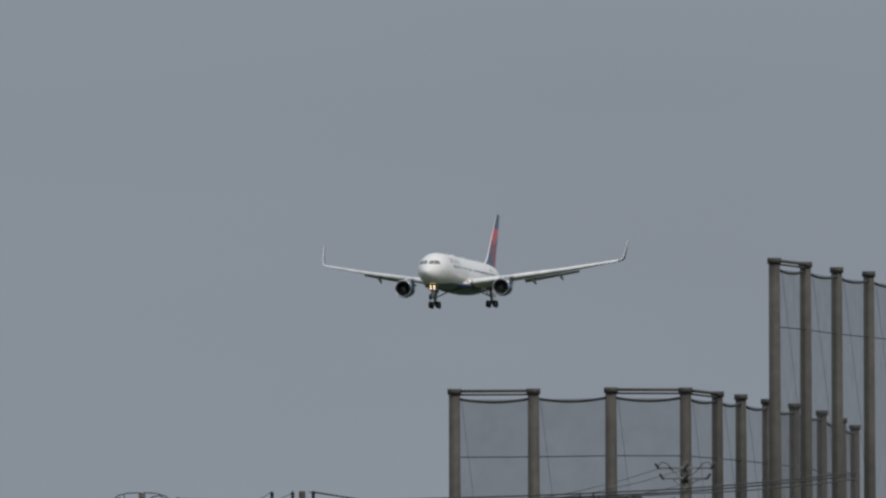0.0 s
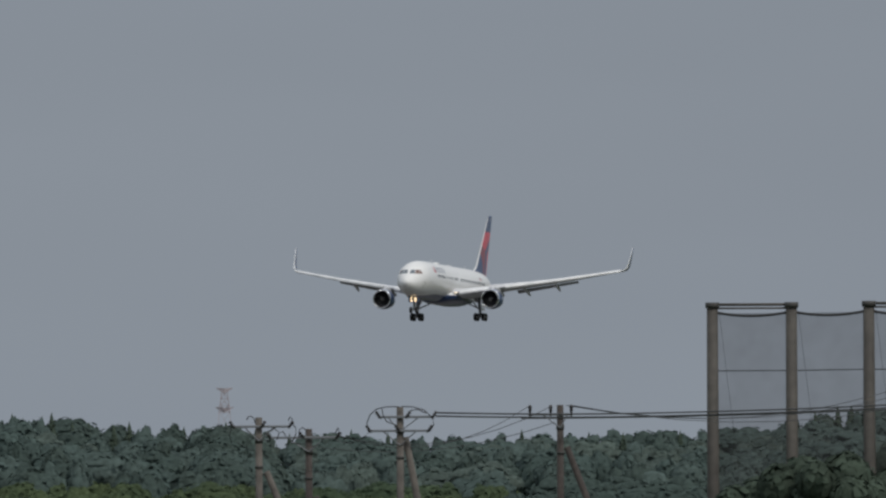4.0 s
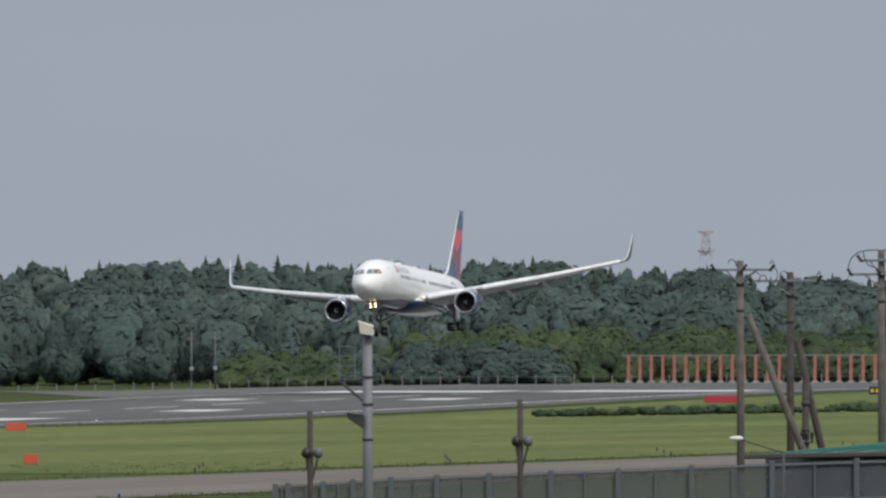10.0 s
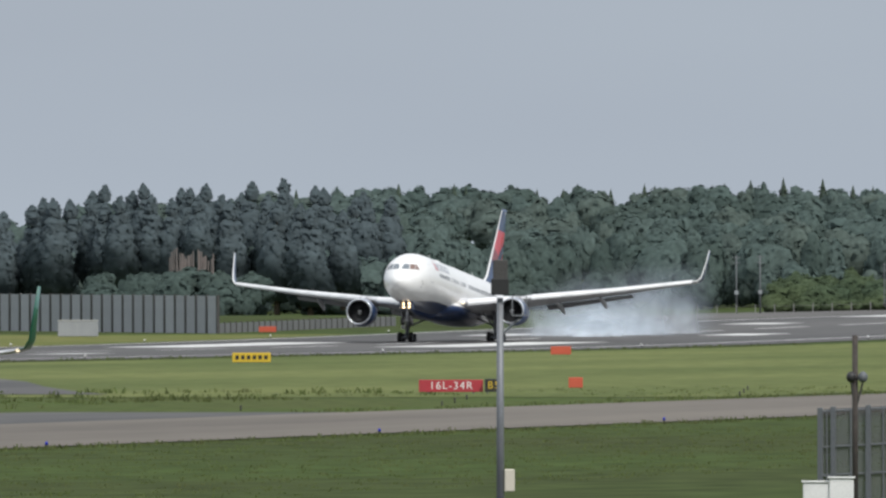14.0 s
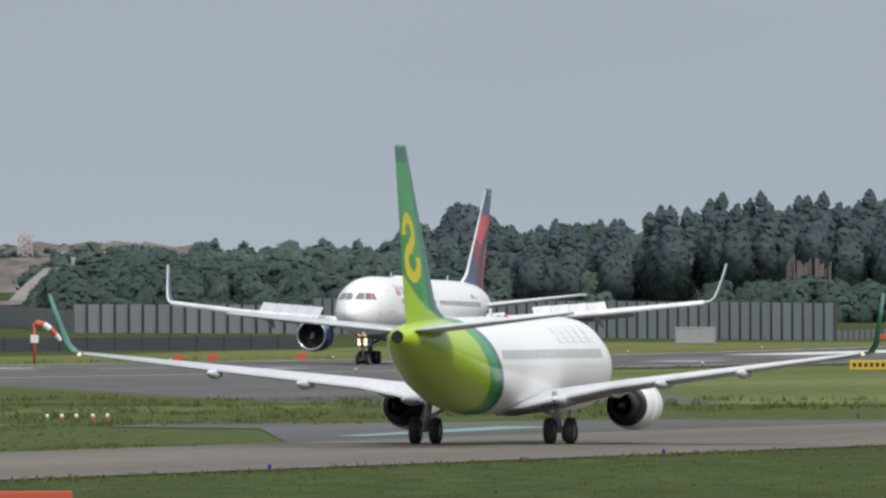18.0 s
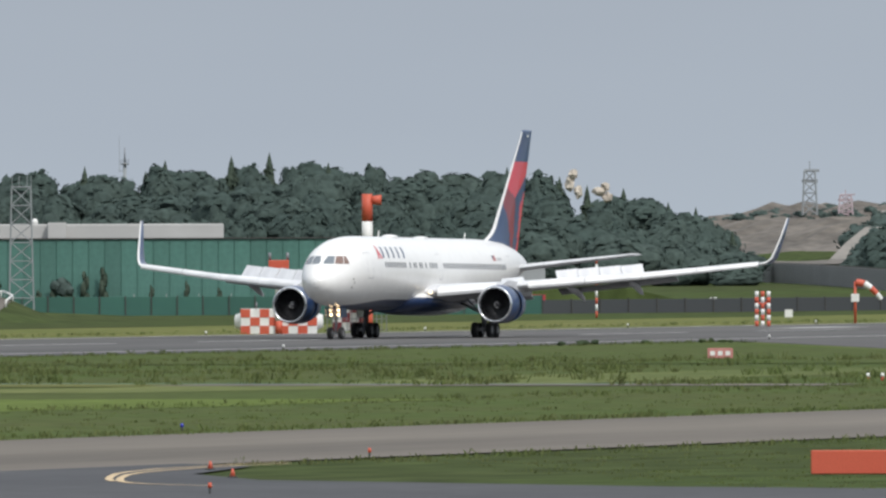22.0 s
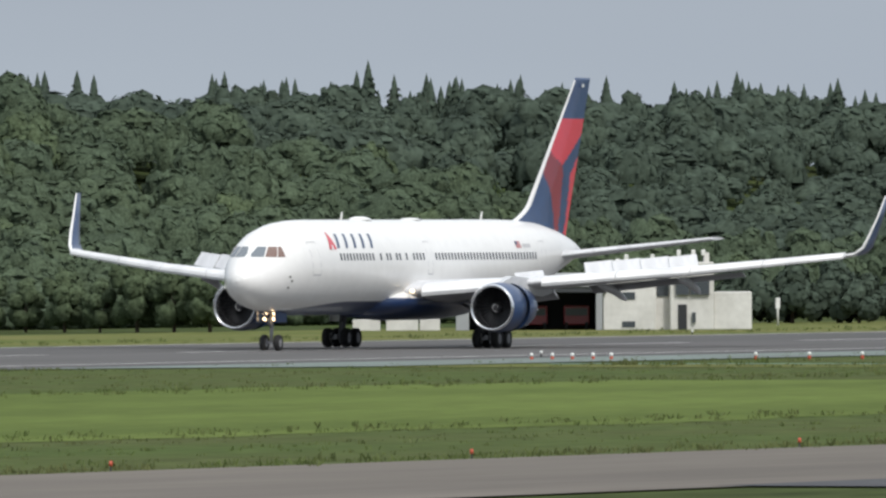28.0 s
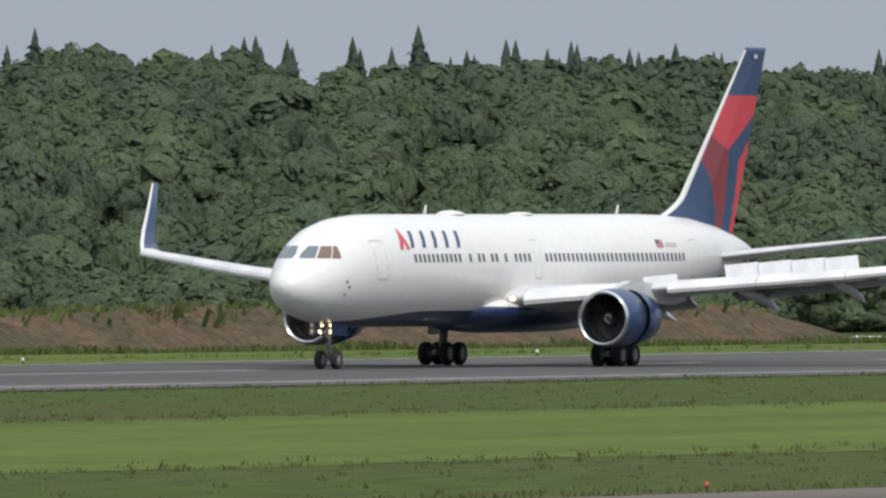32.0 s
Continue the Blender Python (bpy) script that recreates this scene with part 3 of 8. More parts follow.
for side in (1, -1):
    panel = part("wing", wing(Z0, WING, side), WINGGREY, jet, "pale grey swept wing")
    part("tailplane", wing(Z0, STAB, side), WINGGREY, jet)
    # winglet
    rings = []
    for s, y, z, c, n in ((34.1, 23.95, 5.4, 2.35, (0, 0, 1)), (34.6, 24.35, 5.5, 2.1, (0, -0.4 * side, 0.9)), (35.15, 24.65, 5.85, 1.85, (0, -0.8 * side, 0.6)), (35.7, 24.82, 6.5, 1.6, (0, -1 * side, 0.25)), (36.6, 25.0, 7.5, 1.2, (0, -1 * side, 0.15)), (37.6, 25.2, 8.85, 0.75, (0, -1 * side, 0.15))):
        rings.append(foil_ring(Z0, s, side * y, z, c, 0.85, 0, n))
    order = FOIL if side > 0 else FOIL[::-1]
    bm = loft(rings if side > 0 else [r[::-1] for r in rings])
    bm.faces.ensure_lookup_table()
    for k, f in enumerate(bm.faces):
        i = k % len(FOIL)
        u = (order[i][0] + order[(i + 1) % len(FOIL)][0]) / 2
        f.material_index = 1 if u < 0.13 or k < len(FOIL) else 0
    part("winglet", bm, [NAVY, WHITE], panel, "navy upswept winglet with a white leading edge")
    WINGS.append((panel, side))
    # slats, flaps and spoilers
    for y0, y1 in ((3.2, 6.9), (9.0, 12.65), (12.69, 16.35), (16.39, 19.95), (19.99, 24.0)):
        rings = []
        for y in (y0, y1):
            s, z, c = wing_at(y)
            d = 0.04 * c + 0.2
            rings.append([(Z0 - s + d * a, side * y, z + 0.02 * c + d * b) for a, b in ((0.9, -0.75), (1.05, -0.4), (0.85, 0.0), (0.35, 0.3), (-0.55, 0.52), (-0.5, 0.42), (0.25, 0.1), (0.6, -0.35))])
        part("slat", loft(rings if side > 0 else [r[::-1] for r in rings], smooth=False), SLATMETAL, panel)
    for y0, y1, drop in ((2.9, 7.1, 24), (9.2, 17.6, 22)):
        rings = []
        for y in (y0, y1):
            s, z, c = wing_at(y)
            fc = min(1.5, 0.17 * c)
            a = radians(drop)
            hx, hz = Z0 - s - c * 0.97, z - 0.12 - 0.022 * c
            rings.append([(hx - fc * (u * math.cos(a) + w * math.sin(a)), side * y, hz - fc * (u * math.sin(a) - w * math.cos(a))) for u, w in ((0, 0.03), (0.15, 0.1), (0.5, 0.09), (1, 0.01), (0.5, -0.02), (0.1, -0.03))])
        part("flap", loft(rings if side > 0 else [r[::-1] for r in rings]), FLAPGREY, panel)
    for y in (5.2, 10.6, 14.8):
        s, z, c = wing_at(y)
        rings = [[(Z0 - s - c * u, side * y + w * math.cos(a), z - 0.1 - 0.02 * c - d + 0.9 * w * math.sin(a)) for a in (2 * math.pi * i / 10 for i in range(10))] for u, w, d in ((0.55, 0.05, 0.1), (0.7, 0.22, 0.2), (0.95, 0.26, 0.4), (1.15, 0.2, 0.75), (1.28, 0.04, 1.0))]
        part("flap_fairing", loft(rings), WINGGREY, panel)
    for y in [9.7 + 1.5 * i for i in range(4)] + [5.9]:
        s, z, c = wing_at(y + 0.7)
        hinge = (Z0 - s - 0.7 * c, side * (y + 0.72), z + 0.045 * c)
        flat = box(-0.95, 0, -0.83, 0.83, -0.03, 0.03, 0.01)
        sp = part("spoiler", flat, WINGGREY, panel)
        SPOILERS.append((sp, hinge, side))
    # engine with its pylon
    engine, sleeve = turbofan(jet, Z0 - 19.3, side * 7.9, 2.42, 1.42, 5.9, NAVY, RIMGREY, 2.05, "navy engine with a polished inlet lip")
    SLEEVES.append(sleeve)
    rings = []
    for s, lo, hi, w in ((20.6, 3.72, 3.82, 0.1), (22.2, 3.5, 4.2, 0.24), (24.5, 3.2, 4.1, 0.26), (27, 3.0, 3.6, 0.22), (29, 3.2, 3.4, 0.06)):
        rings.append([(Z0 - s, side * 7.9 + w * a, lo if b < 0 else hi) for a, b in ((-1, -1), (1, -1), (1, 1), (-1, 1))])
    part("pylon", loft(rings, smooth=False), WINGGREY, jet)
    part("wing_root_light", lathe([(Z0 - 19.9, 0.01), (Z0 - 19.95, 0.1), (Z0 - 20.2, 0.13)], 14), LAMPWHITE, jet).location = (0, side * 2.75, 3.3)
    # main gear
    bm = rod((0.1, side * 4.4, 3.3), (0, side * 4.65, 0.75), 0.24, 0.2, 12)
    rod((1.6, side * 3.6, 3.0), (0.1, side * 4.6, 1.5), 0.09, bm=bm)
    rod((-0.4, side * 2.6, 2.6), (0, side * 4.6, 1.7), 0.1, bm=bm)
    box(-1.0, 1.0, side * 4.65 - 0.14, side * 4.65 + 0.14, 0.48, 0.76, 0.04, bm)
    for dx in (0.72, -0.72):
        rod((dx, side * 4.65 - 0.75, 0.57), (dx, side * 4.65 + 0.75, 0.57), 0.09, bm=bm)
    gear = part("main_landing_gear", bm, STRUT, jet, "four-wheel main landing gear")
    GEARS.append((gear, 0.45))
    part("gear_door", box(-0.9, 0.9, side * 5.02 - 0.03, side * 5.02 + 0.03, 1.5, 3.3, 0.02), WHITE, gear)
    for dx in (0.72, -0.72):
        for dy in (0.57, -0.57):
            wheel(gear, dx, side * 4.65 + dy, 0.57, 0.57, 0.42)
# nose gear with its lights
NX = Z0 - 5.2
bm = rod((NX - 0.1, 0, 2.4), (NX, 0, 0.5), 0.13, 0.1, 12)
rod((NX + 1.3, 0, 2.3), (NX, 0, 1.3), 0.07, bm=bm)
rod((NX, -0.45, 0.46), (NX, 0.45, 0.46), 0.07, bm=bm)
box(NX + 0.08, NX + 0.16, -0.3, 0.3, 1.76, 1.84, 0.02, bm)
box(NX + 0.08, NX + 0.16, -0.3, 0.3, 2.08, 2.16, 0.02, bm)
nose_gear = part("nose_landing_gear", bm, STRUT, jet, "twin-wheel nose gear with lit lamps")
GEARS.append((nose_gear, 0.2))
for dy in (0.42, -0.42):
    wheel(nose_gear, NX, dy, 0.46, 0.46, 0.32, 20)
    part("nose_gear_door", box(NX - 0.9, NX + 0.9, dy * 1.35 - 0.02, dy * 1.35 + 0.02, 1.6, 2.3, 0.02), NAVY, nose_gear)
    for z, r in ((1.8, 0.105), (2.12, 0.105), (2.46, 0.05)):
        part("landing_light", rod((NX + 0.2, dy * 0.68, z), (NX + 0.3, dy * 0.68, z), r, n=14), LAMP, nose_gear)


# the narrow-body twin on the taxiway
Y0 = 19.6
FAINT = mat("faint grey lettering", (0.7, 0.71, 0.71), 0.5)
SOFTWINDOW = mat("shaded cabin window", (0.3, 0.31, 0.32), 0.4)
taxi = thing("taxiing_airliner", "white narrow-body airliner with lime and green tail, taxiing away", "airliner")
hull2 = Hull([(0, 2.6, 2.58, 0.02), (0.5, 3.2, 2.0, 0.7), (1.5, 3.95, 1.6, 1.2), (3, 4.8, 1.37, 1.62), (5, 5.2, 1.27, 1.84), (7, 5.28, 1.25, 1.88), (25, 5.28, 1.25, 1.88), (28, 5.28, 1.5, 1.85), (31, 5.25, 2.1, 1.68), (34, 5.15, 2.95, 1.28), (36.5, 5.0, 3.75, 0.8), (37.6, 4.85, 4.05, 0.5), (38.1, 4.75, 4.25, 0.3)], Y0)


def banded(bands):
    """Glossy paint in slanting bands round the body: (start from the nose, colour) rows."""
    m = mat("banded body paint", bands[0][1], 0.32, coat=0.3)
    n, l = m.node_tree.nodes, m.node_tree.links
    b = n["Principled BSDF"]
    last = b.inputs["Base Color"].links[0].from_socket
    co, xyz = n.new("ShaderNodeTexCoord"), n.new("ShaderNodeSeparateXYZ")
    l.new(co.outputs["Object"], xyz.inputs[0])
    slope, along = n.new("ShaderNodeMath"), n.new("ShaderNodeMath")
    slope.operation, along.operation = "MULTIPLY_ADD", "SUBTRACT"
    l.new(xyz.outputs["Z"], slope.inputs[0])
    slope.inputs[1].default_value, slope.inputs[2].default_value = -1.3, 1.3 * 5.3
    l.new(slope.outputs[0], along.inputs[0])
    l.new(xyz.outputs["X"], along.inputs[1])
    for start, colour in bands[1:]:
        over, mx = n.new("ShaderNodeMath"), n.new("ShaderNodeMix")
        over.operation, mx.data_type = "GREATER_THAN", "RGBA"
        l.new(along.outputs[0], over.inputs[0])
        over.inputs[1].default_value = start - Y0
        l.new(over.outputs[0], mx.inputs[0])
        l.new(last, mx.inputs[6])
        mx.inputs[7].default_value = (*colour, 1)
        last = mx.outputs[2]
    l.new(last, b.inputs["Base Color"])
    return m


BODY2 = banded([(0, (0.84, 0.84, 0.83)), (29.1, (0.012, 0.13, 0.085)), (29.9, (0.03, 0.27, 0.06)), (31.4, (0.36, 0.52, 0.012))])
part("fuselage", hull2.skin(40, 3), BODY2, taxi, "white fuselage with a lime green tail cone")


def tail2(u, v):
    if v < 0.3 * u - 0.02:
        return 1
    if u < 0.3 - 0.12 * v or v > 0.9:
        return 2
    for cx, cz, rx, rz in ((0.66, 0.52, 0.24, 0.1), (0.62, 0.35, 0.27, 0.11)):
        d = math.hypot((u - cx) / rx, (v - cz) / rz)
        if 0.45 < d < 1.05:
            if cz > 0.4 and u > 0.7 and v < cz - 0.02:
                continue
            if cz < 0.4 and u < 0.56 and v > cz + 0.02:
                continue
            return 3
    return 0


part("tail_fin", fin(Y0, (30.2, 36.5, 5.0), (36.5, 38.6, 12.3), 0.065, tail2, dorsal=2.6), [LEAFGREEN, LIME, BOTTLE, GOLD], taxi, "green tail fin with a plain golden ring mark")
part("exhaust_port", lathe([(Y0 - 38.0, 0.2), (Y0 - 38.2, 0.24), (Y0 - 38.0, 0.28)], 14), DARKMETAL, taxi).location = (0, 0, 4.5)
part("exhaust_hole", rod((Y0 - 38.05, 0, 4.5), (Y0 - 38.16, 0, 4.5), 0.22, n=14), RUBBER, taxi)
WING2 = [(12.6, 0.0, 1.6, 8.6, 1.1, 2), (13.6, 1.7, 1.75, 7.4, 1.05, 2), (16.2, 5.4, 2.4, 4.9, 0.95, 1), (22.7, 16.45, 3.75, 1.7, 0.85, 0)]
STAB2 = [(33.0, 0.0, 4.7, 4.0, 0.8, 0), (33.5, 0.8, 4.78, 3.7, 0.8, 0), (36.9, 7.1, 5.45, 1.5, 0.8, 0)]
for side in (1, -1):
    panel = part("wing", wing(Y0, WING2, side), WINGGREY, taxi, "pale grey swept wing")
    part("tailplane", wing(Y0, STAB2, side), WINGGREY, taxi)
    rings = []
    for s, y, z, c, n in ((22.7, 16.45, 3.75, 1.7, (0, 0, 1)), (23.1, 16.85, 3.85, 1.5, (0, -0.5 * side, 0.85)), (23.5, 17.1, 4.2, 1.3, (0, -0.85 * side, 0.5)), (24.1, 17.3, 5.0, 1.0, (0, -1 * side, 0.2)), (24.9, 17.6, 6.25, 0.6, (0, -1 * side, 0.2))):
        rings.append(foil_ring(Y0, s, side * y, z, c, 0.85, 0, n))
    part("winglet", loft(rings if side > 0 else [r[::-1] for r in rings]), BOTTLE, panel, "green winglet")
    part("tip_light", rod((Y0 - 24.1, side * 16.55, 3.76), (Y0 - 24.35, side * 16.55, 3.76), 0.06, n=8), LAMPWHITE, panel)
    for y in (3.2, 7.6, 11.2):
        w = np.array(WING2)
        s, z, c = (float(np.interp(y, w[:, 1], w[:, i])) for i in (0, 2, 3))
        rings = [[(Y0 - s - c * u, side * y + q * math.cos(a), z - 0.03 - d + 0.9 * q * math.sin(a)) for a in (2 * math.pi * i / 10 for i in range(10))] for u, q, d in ((0.45, 0.04, 0.1), (0.65, 0.2, 0.16), (0.95, 0.24, 0.16), (1.15, 0.16, 0.12), (1.25, 0.03, 0.1))]
        part("flap_fairing", loft(rings), WINGGREY, panel)
    turbofan(taxi, Y0 - 12.3, side * 4.78, 1.58, 1.03, 4.4, WHITE, DARKMETAL, 1.9, "white engine with a dark exhaust")
    part("pylon", loft([[(Y0 - s, side * 4.78 + 0.16 * a, lo if b < 0 else hi) for a, b in ((-1, -1), (1, -1), (1, 1), (-1, 1))] for s, lo, hi in ((13.4, 2.4, 2.45), (15, 2.2, 2.5), (17.5, 1.9, 2.2), (19, 2.0, 2.1))], smooth=False), WHITE, taxi)
    bm = rod((0.1, side * 2.6, 2.2), (0, side * 2.86, 0.55), 0.13, 0.11, 10)
    rod((0, side * 1.5, 1.7), (0, side * 2.8, 1.1), 0.07, bm=bm)
    rod((0, side * 2.86 - 0.5, 0.56), (0, side * 2.86 + 0.5, 0.56), 0.08, bm=bm)
    gear = part("main_landing_gear", bm, STRUT, taxi, "twin-wheel main landing gear")
    for dy in (0.43, -0.43):
        wheel(gear, 0, side * 2.86 + dy, 0.56, 0.56, 0.4)
    for s in [6.2 + 0.508 * i for i in range(40)]:
        part("cabin_window", hull2.patch([(s - 0.12, 3.55), (s + 0.12, 3.55), (s + 0.12, 3.92), (s - 0.12, 3.92)], side, 0.012, 1), SOFTWINDOW, taxi)
    for i in range(5):
        s = 7.0 + 1.5 * i
        part("pale_bar", hull2.patch([(s, 4.2), (s + 1.0, 4.2), (s + 1.0, 4.9), (s, 4.9)], side, 0.014, 3), FAINT, taxi, "faint grey bar of the airline lettering")
bm = rod((Y0 - 4, 0, 1.6), (Y0 - 4, 0, 0.4), 0.09, n=10)
nose2 = part("nose_landing_gear", bm, STRUT, taxi)
for dy in (0.2, -0.2):
    wheel(nose2, Y0 - 4, dy, 0.34, 0.34, 0.2, 16)
part("blade_antenna", box(Y0 - 20.2, Y0 - 19.9, -0.03, 0.03, 5.25, 5.65), WHITE, taxi)
part("beacon", rod((Y0 - 17, 0, 5.25), (Y0 - 17, 0, 5.4), 0.1, 0.05, 8), RED, taxi)
TAXI = (705.6, 726.2, 741.4, 751.7, 772.2, 887)


# ---- woods ----
def leaf_cloud(rng, blobs, leaves, size, n=8, m=5, tilt=0.35, heart=(0, 0, 0.7), round_=0.3, buds=0):
    """Leaf sprays over leafy clumps: verts, quads, outward directions and the number of clump faces of one crown."""
    verts, quads, outs, count = [], [], [], 0
    centres, radii = np.array([c for c, _ in blobs], dtype=float), np.array([r for _, r in blobs])
    heart = np.array(heart, dtype=float)
    for c, r in zip(centres, radii):
        j, i = np.meshgrid(np.arange(m + 1), np.arange(n), indexing="ij")
        a, b = 2 * math.pi * (i + 0.5 * (j % 2)) / n, math.pi * (0.004 + 0.8 * j / m)
        d = np.stack([np.sin(b) * np.cos(a), np.sin(b) * np.sin(a), np.cos(b)], -1).reshape(-1, 3)
        k = r * 0.93 * (1 + 0.07 * rng.standard_normal(len(d)))
        verts.append(c + d * k[:, None])
        outs.append(d)
        q = (j[:-1] * n + i[:-1]).ravel()
        e = (j[:-1] * n + (i[:-1] + 1) % n).ravel()
        quads.append(np.stack([q, q + n, e + n, e], -1) + count)
        count += len(d)
    if buds:
        # small leafy heads that break up each clump
        pick = rng.choice(len(blobs), buds, p=radii ** 2 / (radii ** 2).sum())
        d = rng.standard_normal((buds, 3)) + np.array((0, 0, 0.35))
        d /= np.linalg.norm(d, axis=1)[:, None]
        p = centres[pick] + d * radii[pick][:, None] * 0.88
        near = np.linalg.norm(p[:, None] - centres[None], axis=2) < radii[None] * 0.84
        keep = ~near.any(1)
        d, p, pick = d[keep], p[keep], pick[keep]
        u = np.cross(d, rng.standard_normal(d.shape))
        u /= np.linalg.norm(u, axis=1)[:, None] + 1e-6
        w = np.cross(d, u)
        size_ = (radii[pick] * rng.uniform(0.2, 0.4, len(d)))[:, None]
        rows = []
        for b in (0.02, 0.85, 1.65):
            for i in range(5):
                a = 2 * math.pi * i / 5 + b
                e = d * math.cos(b) + (u * math.cos(a) + w * math.sin(a)) * math.sin(b)
                rows.append((p + e * size_ * rng.uniform(0.85, 1.15, (len(d), 1)), e * 0.6 + d * 0.4))
        verts.append(np.stack([r[0] for r in rows], 1).reshape(-1, 3))
        outs.append(np.stack([r[1] for r in rows], 1).reshape(-1, 3))
        one = [(j * 5 + i, j * 5 + 5 + i, j * 5 + 5 + (i + 1) % 5, j * 5 + (i + 1) % 5) for j in (0, 1) for i in range(5)]
        quads.append((np.arange(len(d))[:, None, None] * 15 + np.array(one)[None]).reshape(-1, 4) + count)
        count += len(d) * 15
    solid_part = sum(len(q) for q in quads)
    pick = rng.choice(len(blobs), leaves, p=radii ** 2 / (radii ** 2).sum())
    d = rng.standard_normal((leaves, 3)) + np.array((0, 0, 0.3))
    d /= np.linalg.norm(d, axis=1)[:, None]
    p = centres[pick] + d * (radii[pick] * rng.uniform(0.94, 1.04, leaves))[:, None]
    away = np.linalg.norm(p[:, None] - centres[None], axis=2) > radii[None] * 0.9
    keep = away.all(1)
    d, p = d[keep], p[keep]
    u = np.cross(d, rng.standard_normal(d.shape))
    u /= np.linalg.norm(u, axis=1)[:, None] + 1e-6
    w = np.cross(d, u)
    u, w = u + d * rng.uniform(-tilt, tilt, (len(d), 1)), w + d * rng.uniform(-tilt, tilt, (len(d), 1))
    s = (size * rng.uniform(0.5, 1.4, len(d)))[:, None]
    corners = np.stack([p + u * s * x + w * s * y for x, y in ((-0.5, -0.6), (0.5, -0.5), (0.45, 0.5), (-0.35, 0.7))], 1)
    verts.append(corners.reshape(-1, 3))
    outs.append(np.repeat(d + 0.22 * rng.standard_normal(d.shape), 4, axis=0))
    quads.append(np.arange(len(d) * 4).reshape(-1, 4) + count)
    verts, outs = np.concatenate(verts), np.concatenate(outs)
    whole = verts - heart
    outs = outs * (1 - round_) + round_ * whole / (np.linalg.norm(whole, axis=1)[:, None] + 1e-6)
    outs /= np.linalg.norm(outs, axis=1)[:, None] + 1e-6
    return verts, np.concatenate(quads), outs, solid_part


def dome_crown(seed, leaves, size, lumps=10, n=6, m=3, buds=60, round_=0.5, tilt=0.22, knob=(0.17, 0.34), core=0.8):
    """A rounded crown of many leafy lumps, as a closed wood shows it from outside."""
    rng = np.random.default_rng(seed)
    blobs = [((0, 0, 0.95), core)]
    for i in range(lumps):
        a, e = 2.4 * i + rng.uniform(-0.4, 0.4), math.asin(min(0.99, -0.12 + 1.1 * (i + rng.uniform(0, 0.9)) / lumps))
        d = rng.uniform(0.52, 0.72)
        blobs.append(((d * math.cos(e) * math.cos(a), d * math.cos(e) * math.sin(a), 1.0 + d * math.sin(e)), rng.uniform(*knob)))
    return leaf_cloud(rng, blobs, leaves, size, n, m, tilt, round_=round_, buds=buds)


CROWNS = [dome_crown(i, 640, 0.073, 14, buds=22, tilt=0.28, round_=0.55) for i in range(9)]
MIDCROWNS = [dome_crown(i + 40, 270, 0.115, 10, buds=10, tilt=0.28, round_=0.55) for i in range(9)]
FARCROWNS = [dome_crown(i + 20, 190, 0.12, 9, 5, 3, buds=6, round_=0.92, tilt=0.2, knob=(0.26, 0.38), core=0.9) for i in range(7)]
LOWCROWNS = [dome_crown(i + 60, 60, 0.16, 4, 5, 3, buds=6) for i in range(5)]


def tops(crown, z=0.95):
    """The upper part of a crown, for trees whose lower half is hidden behind others."""
    v, q, o, _ = crown
    keep = v[q, 2].mean(1) > z
    used, back = np.unique(q[keep], return_inverse=True)
    return v[used], back.reshape(-1, 4), o[used], 0


def wood(name, spots, material, label, seed=1, kinds=None):
    """One mesh of many crowns; spots: x, y, foot, radius, height."""
    rng = np.random.default_rng(seed)
    allv, allq, allo, count = [], [], [], 0
    whole = kinds or CROWNS
    upper = [tops(c, 0.7 if kinds is None or kinds is MIDCROWNS else 0.5) for c in whole]
    for x, y, z, r, h, *inner in spots:
        kinds = upper if inner and inner[0] else whole
        v, q, o, _ = kinds[rng.integers(len(kinds))]
        a = rng.uniform(0, 6.283)
        ca, sa = math.cos(a), math.sin(a)
        turn = np.array(((ca, sa, 0), (-sa, ca, 0), (0, 0, 1)))
        allv.append(v @ turn * np.array((r, r, h * 0.5)) + np.array((x, y, z)))
        allo.append(o @ turn / np.array((r, r, h * 0.5)))
        allq.append(q + count)
        count += len(v)
    out = np.concatenate(allo)
    out /= np.linalg.norm(out, axis=1)[:, None]
    ob = mesh_object(name, np.concatenate(allv), np.concatenate(allq), material, None, out)
    return tagged(ob, label, "woodland", kind="stuff")


LEAF = mat("broadleaf foliage", (0.0954, 0.127, 0.0696), 0.9, spots=0.13, grain=0.4, grains=4.5, second=(0.0773, 0.105, 0.0634), isle=0.16, bump=0.6, relief=0.12, gloss=0.05, through=0.2)
LEAFSUN = mat("yellow-green foliage", (0.0936, 0.121, 0.0696), 0.9, spots=0.13, grain=0.4, grains=4.5, second=(0.0777, 0.106, 0.0645), isle=0.16, bump=0.6, relief=0.12, gloss=0.05, through=0.2)
LEAFDEEP = mat("deep green foliage", (0.0808, 0.109, 0.0674), 0.9, spots=0.13, grain=0.4, grains=4.5, second=(0.0695, 0.0953, 0.0627), isle=0.16, bump=0.6, relief=0.12, gloss=0.05, through=0.2)
LEAFDARK = mat("dark cedar foliage", (0.0722, 0.0966, 0.0722), 0.9, spots=0.09, grain=0.3, grains=1.6, second=(0.0605, 0.0823, 0.064), isle=0.2, bump=0.4, relief=0.25, gloss=0.05, through=0.25)
# LEAFFAR, LEAFPALE, LEAFDULL and LEAFCEDAR hold a bluish tint for distance haze
LEAFFAR = mat("far mixed foliage with haze tint", (0.0874, 0.119, 0.109), 0.9, spots=0.03, grain=0.26, grains=1.1, second=(0.0725, 0.103, 0.0948), isle=0.08, bump=0.25, relief=0.25, gloss=0.05, through=0.2)
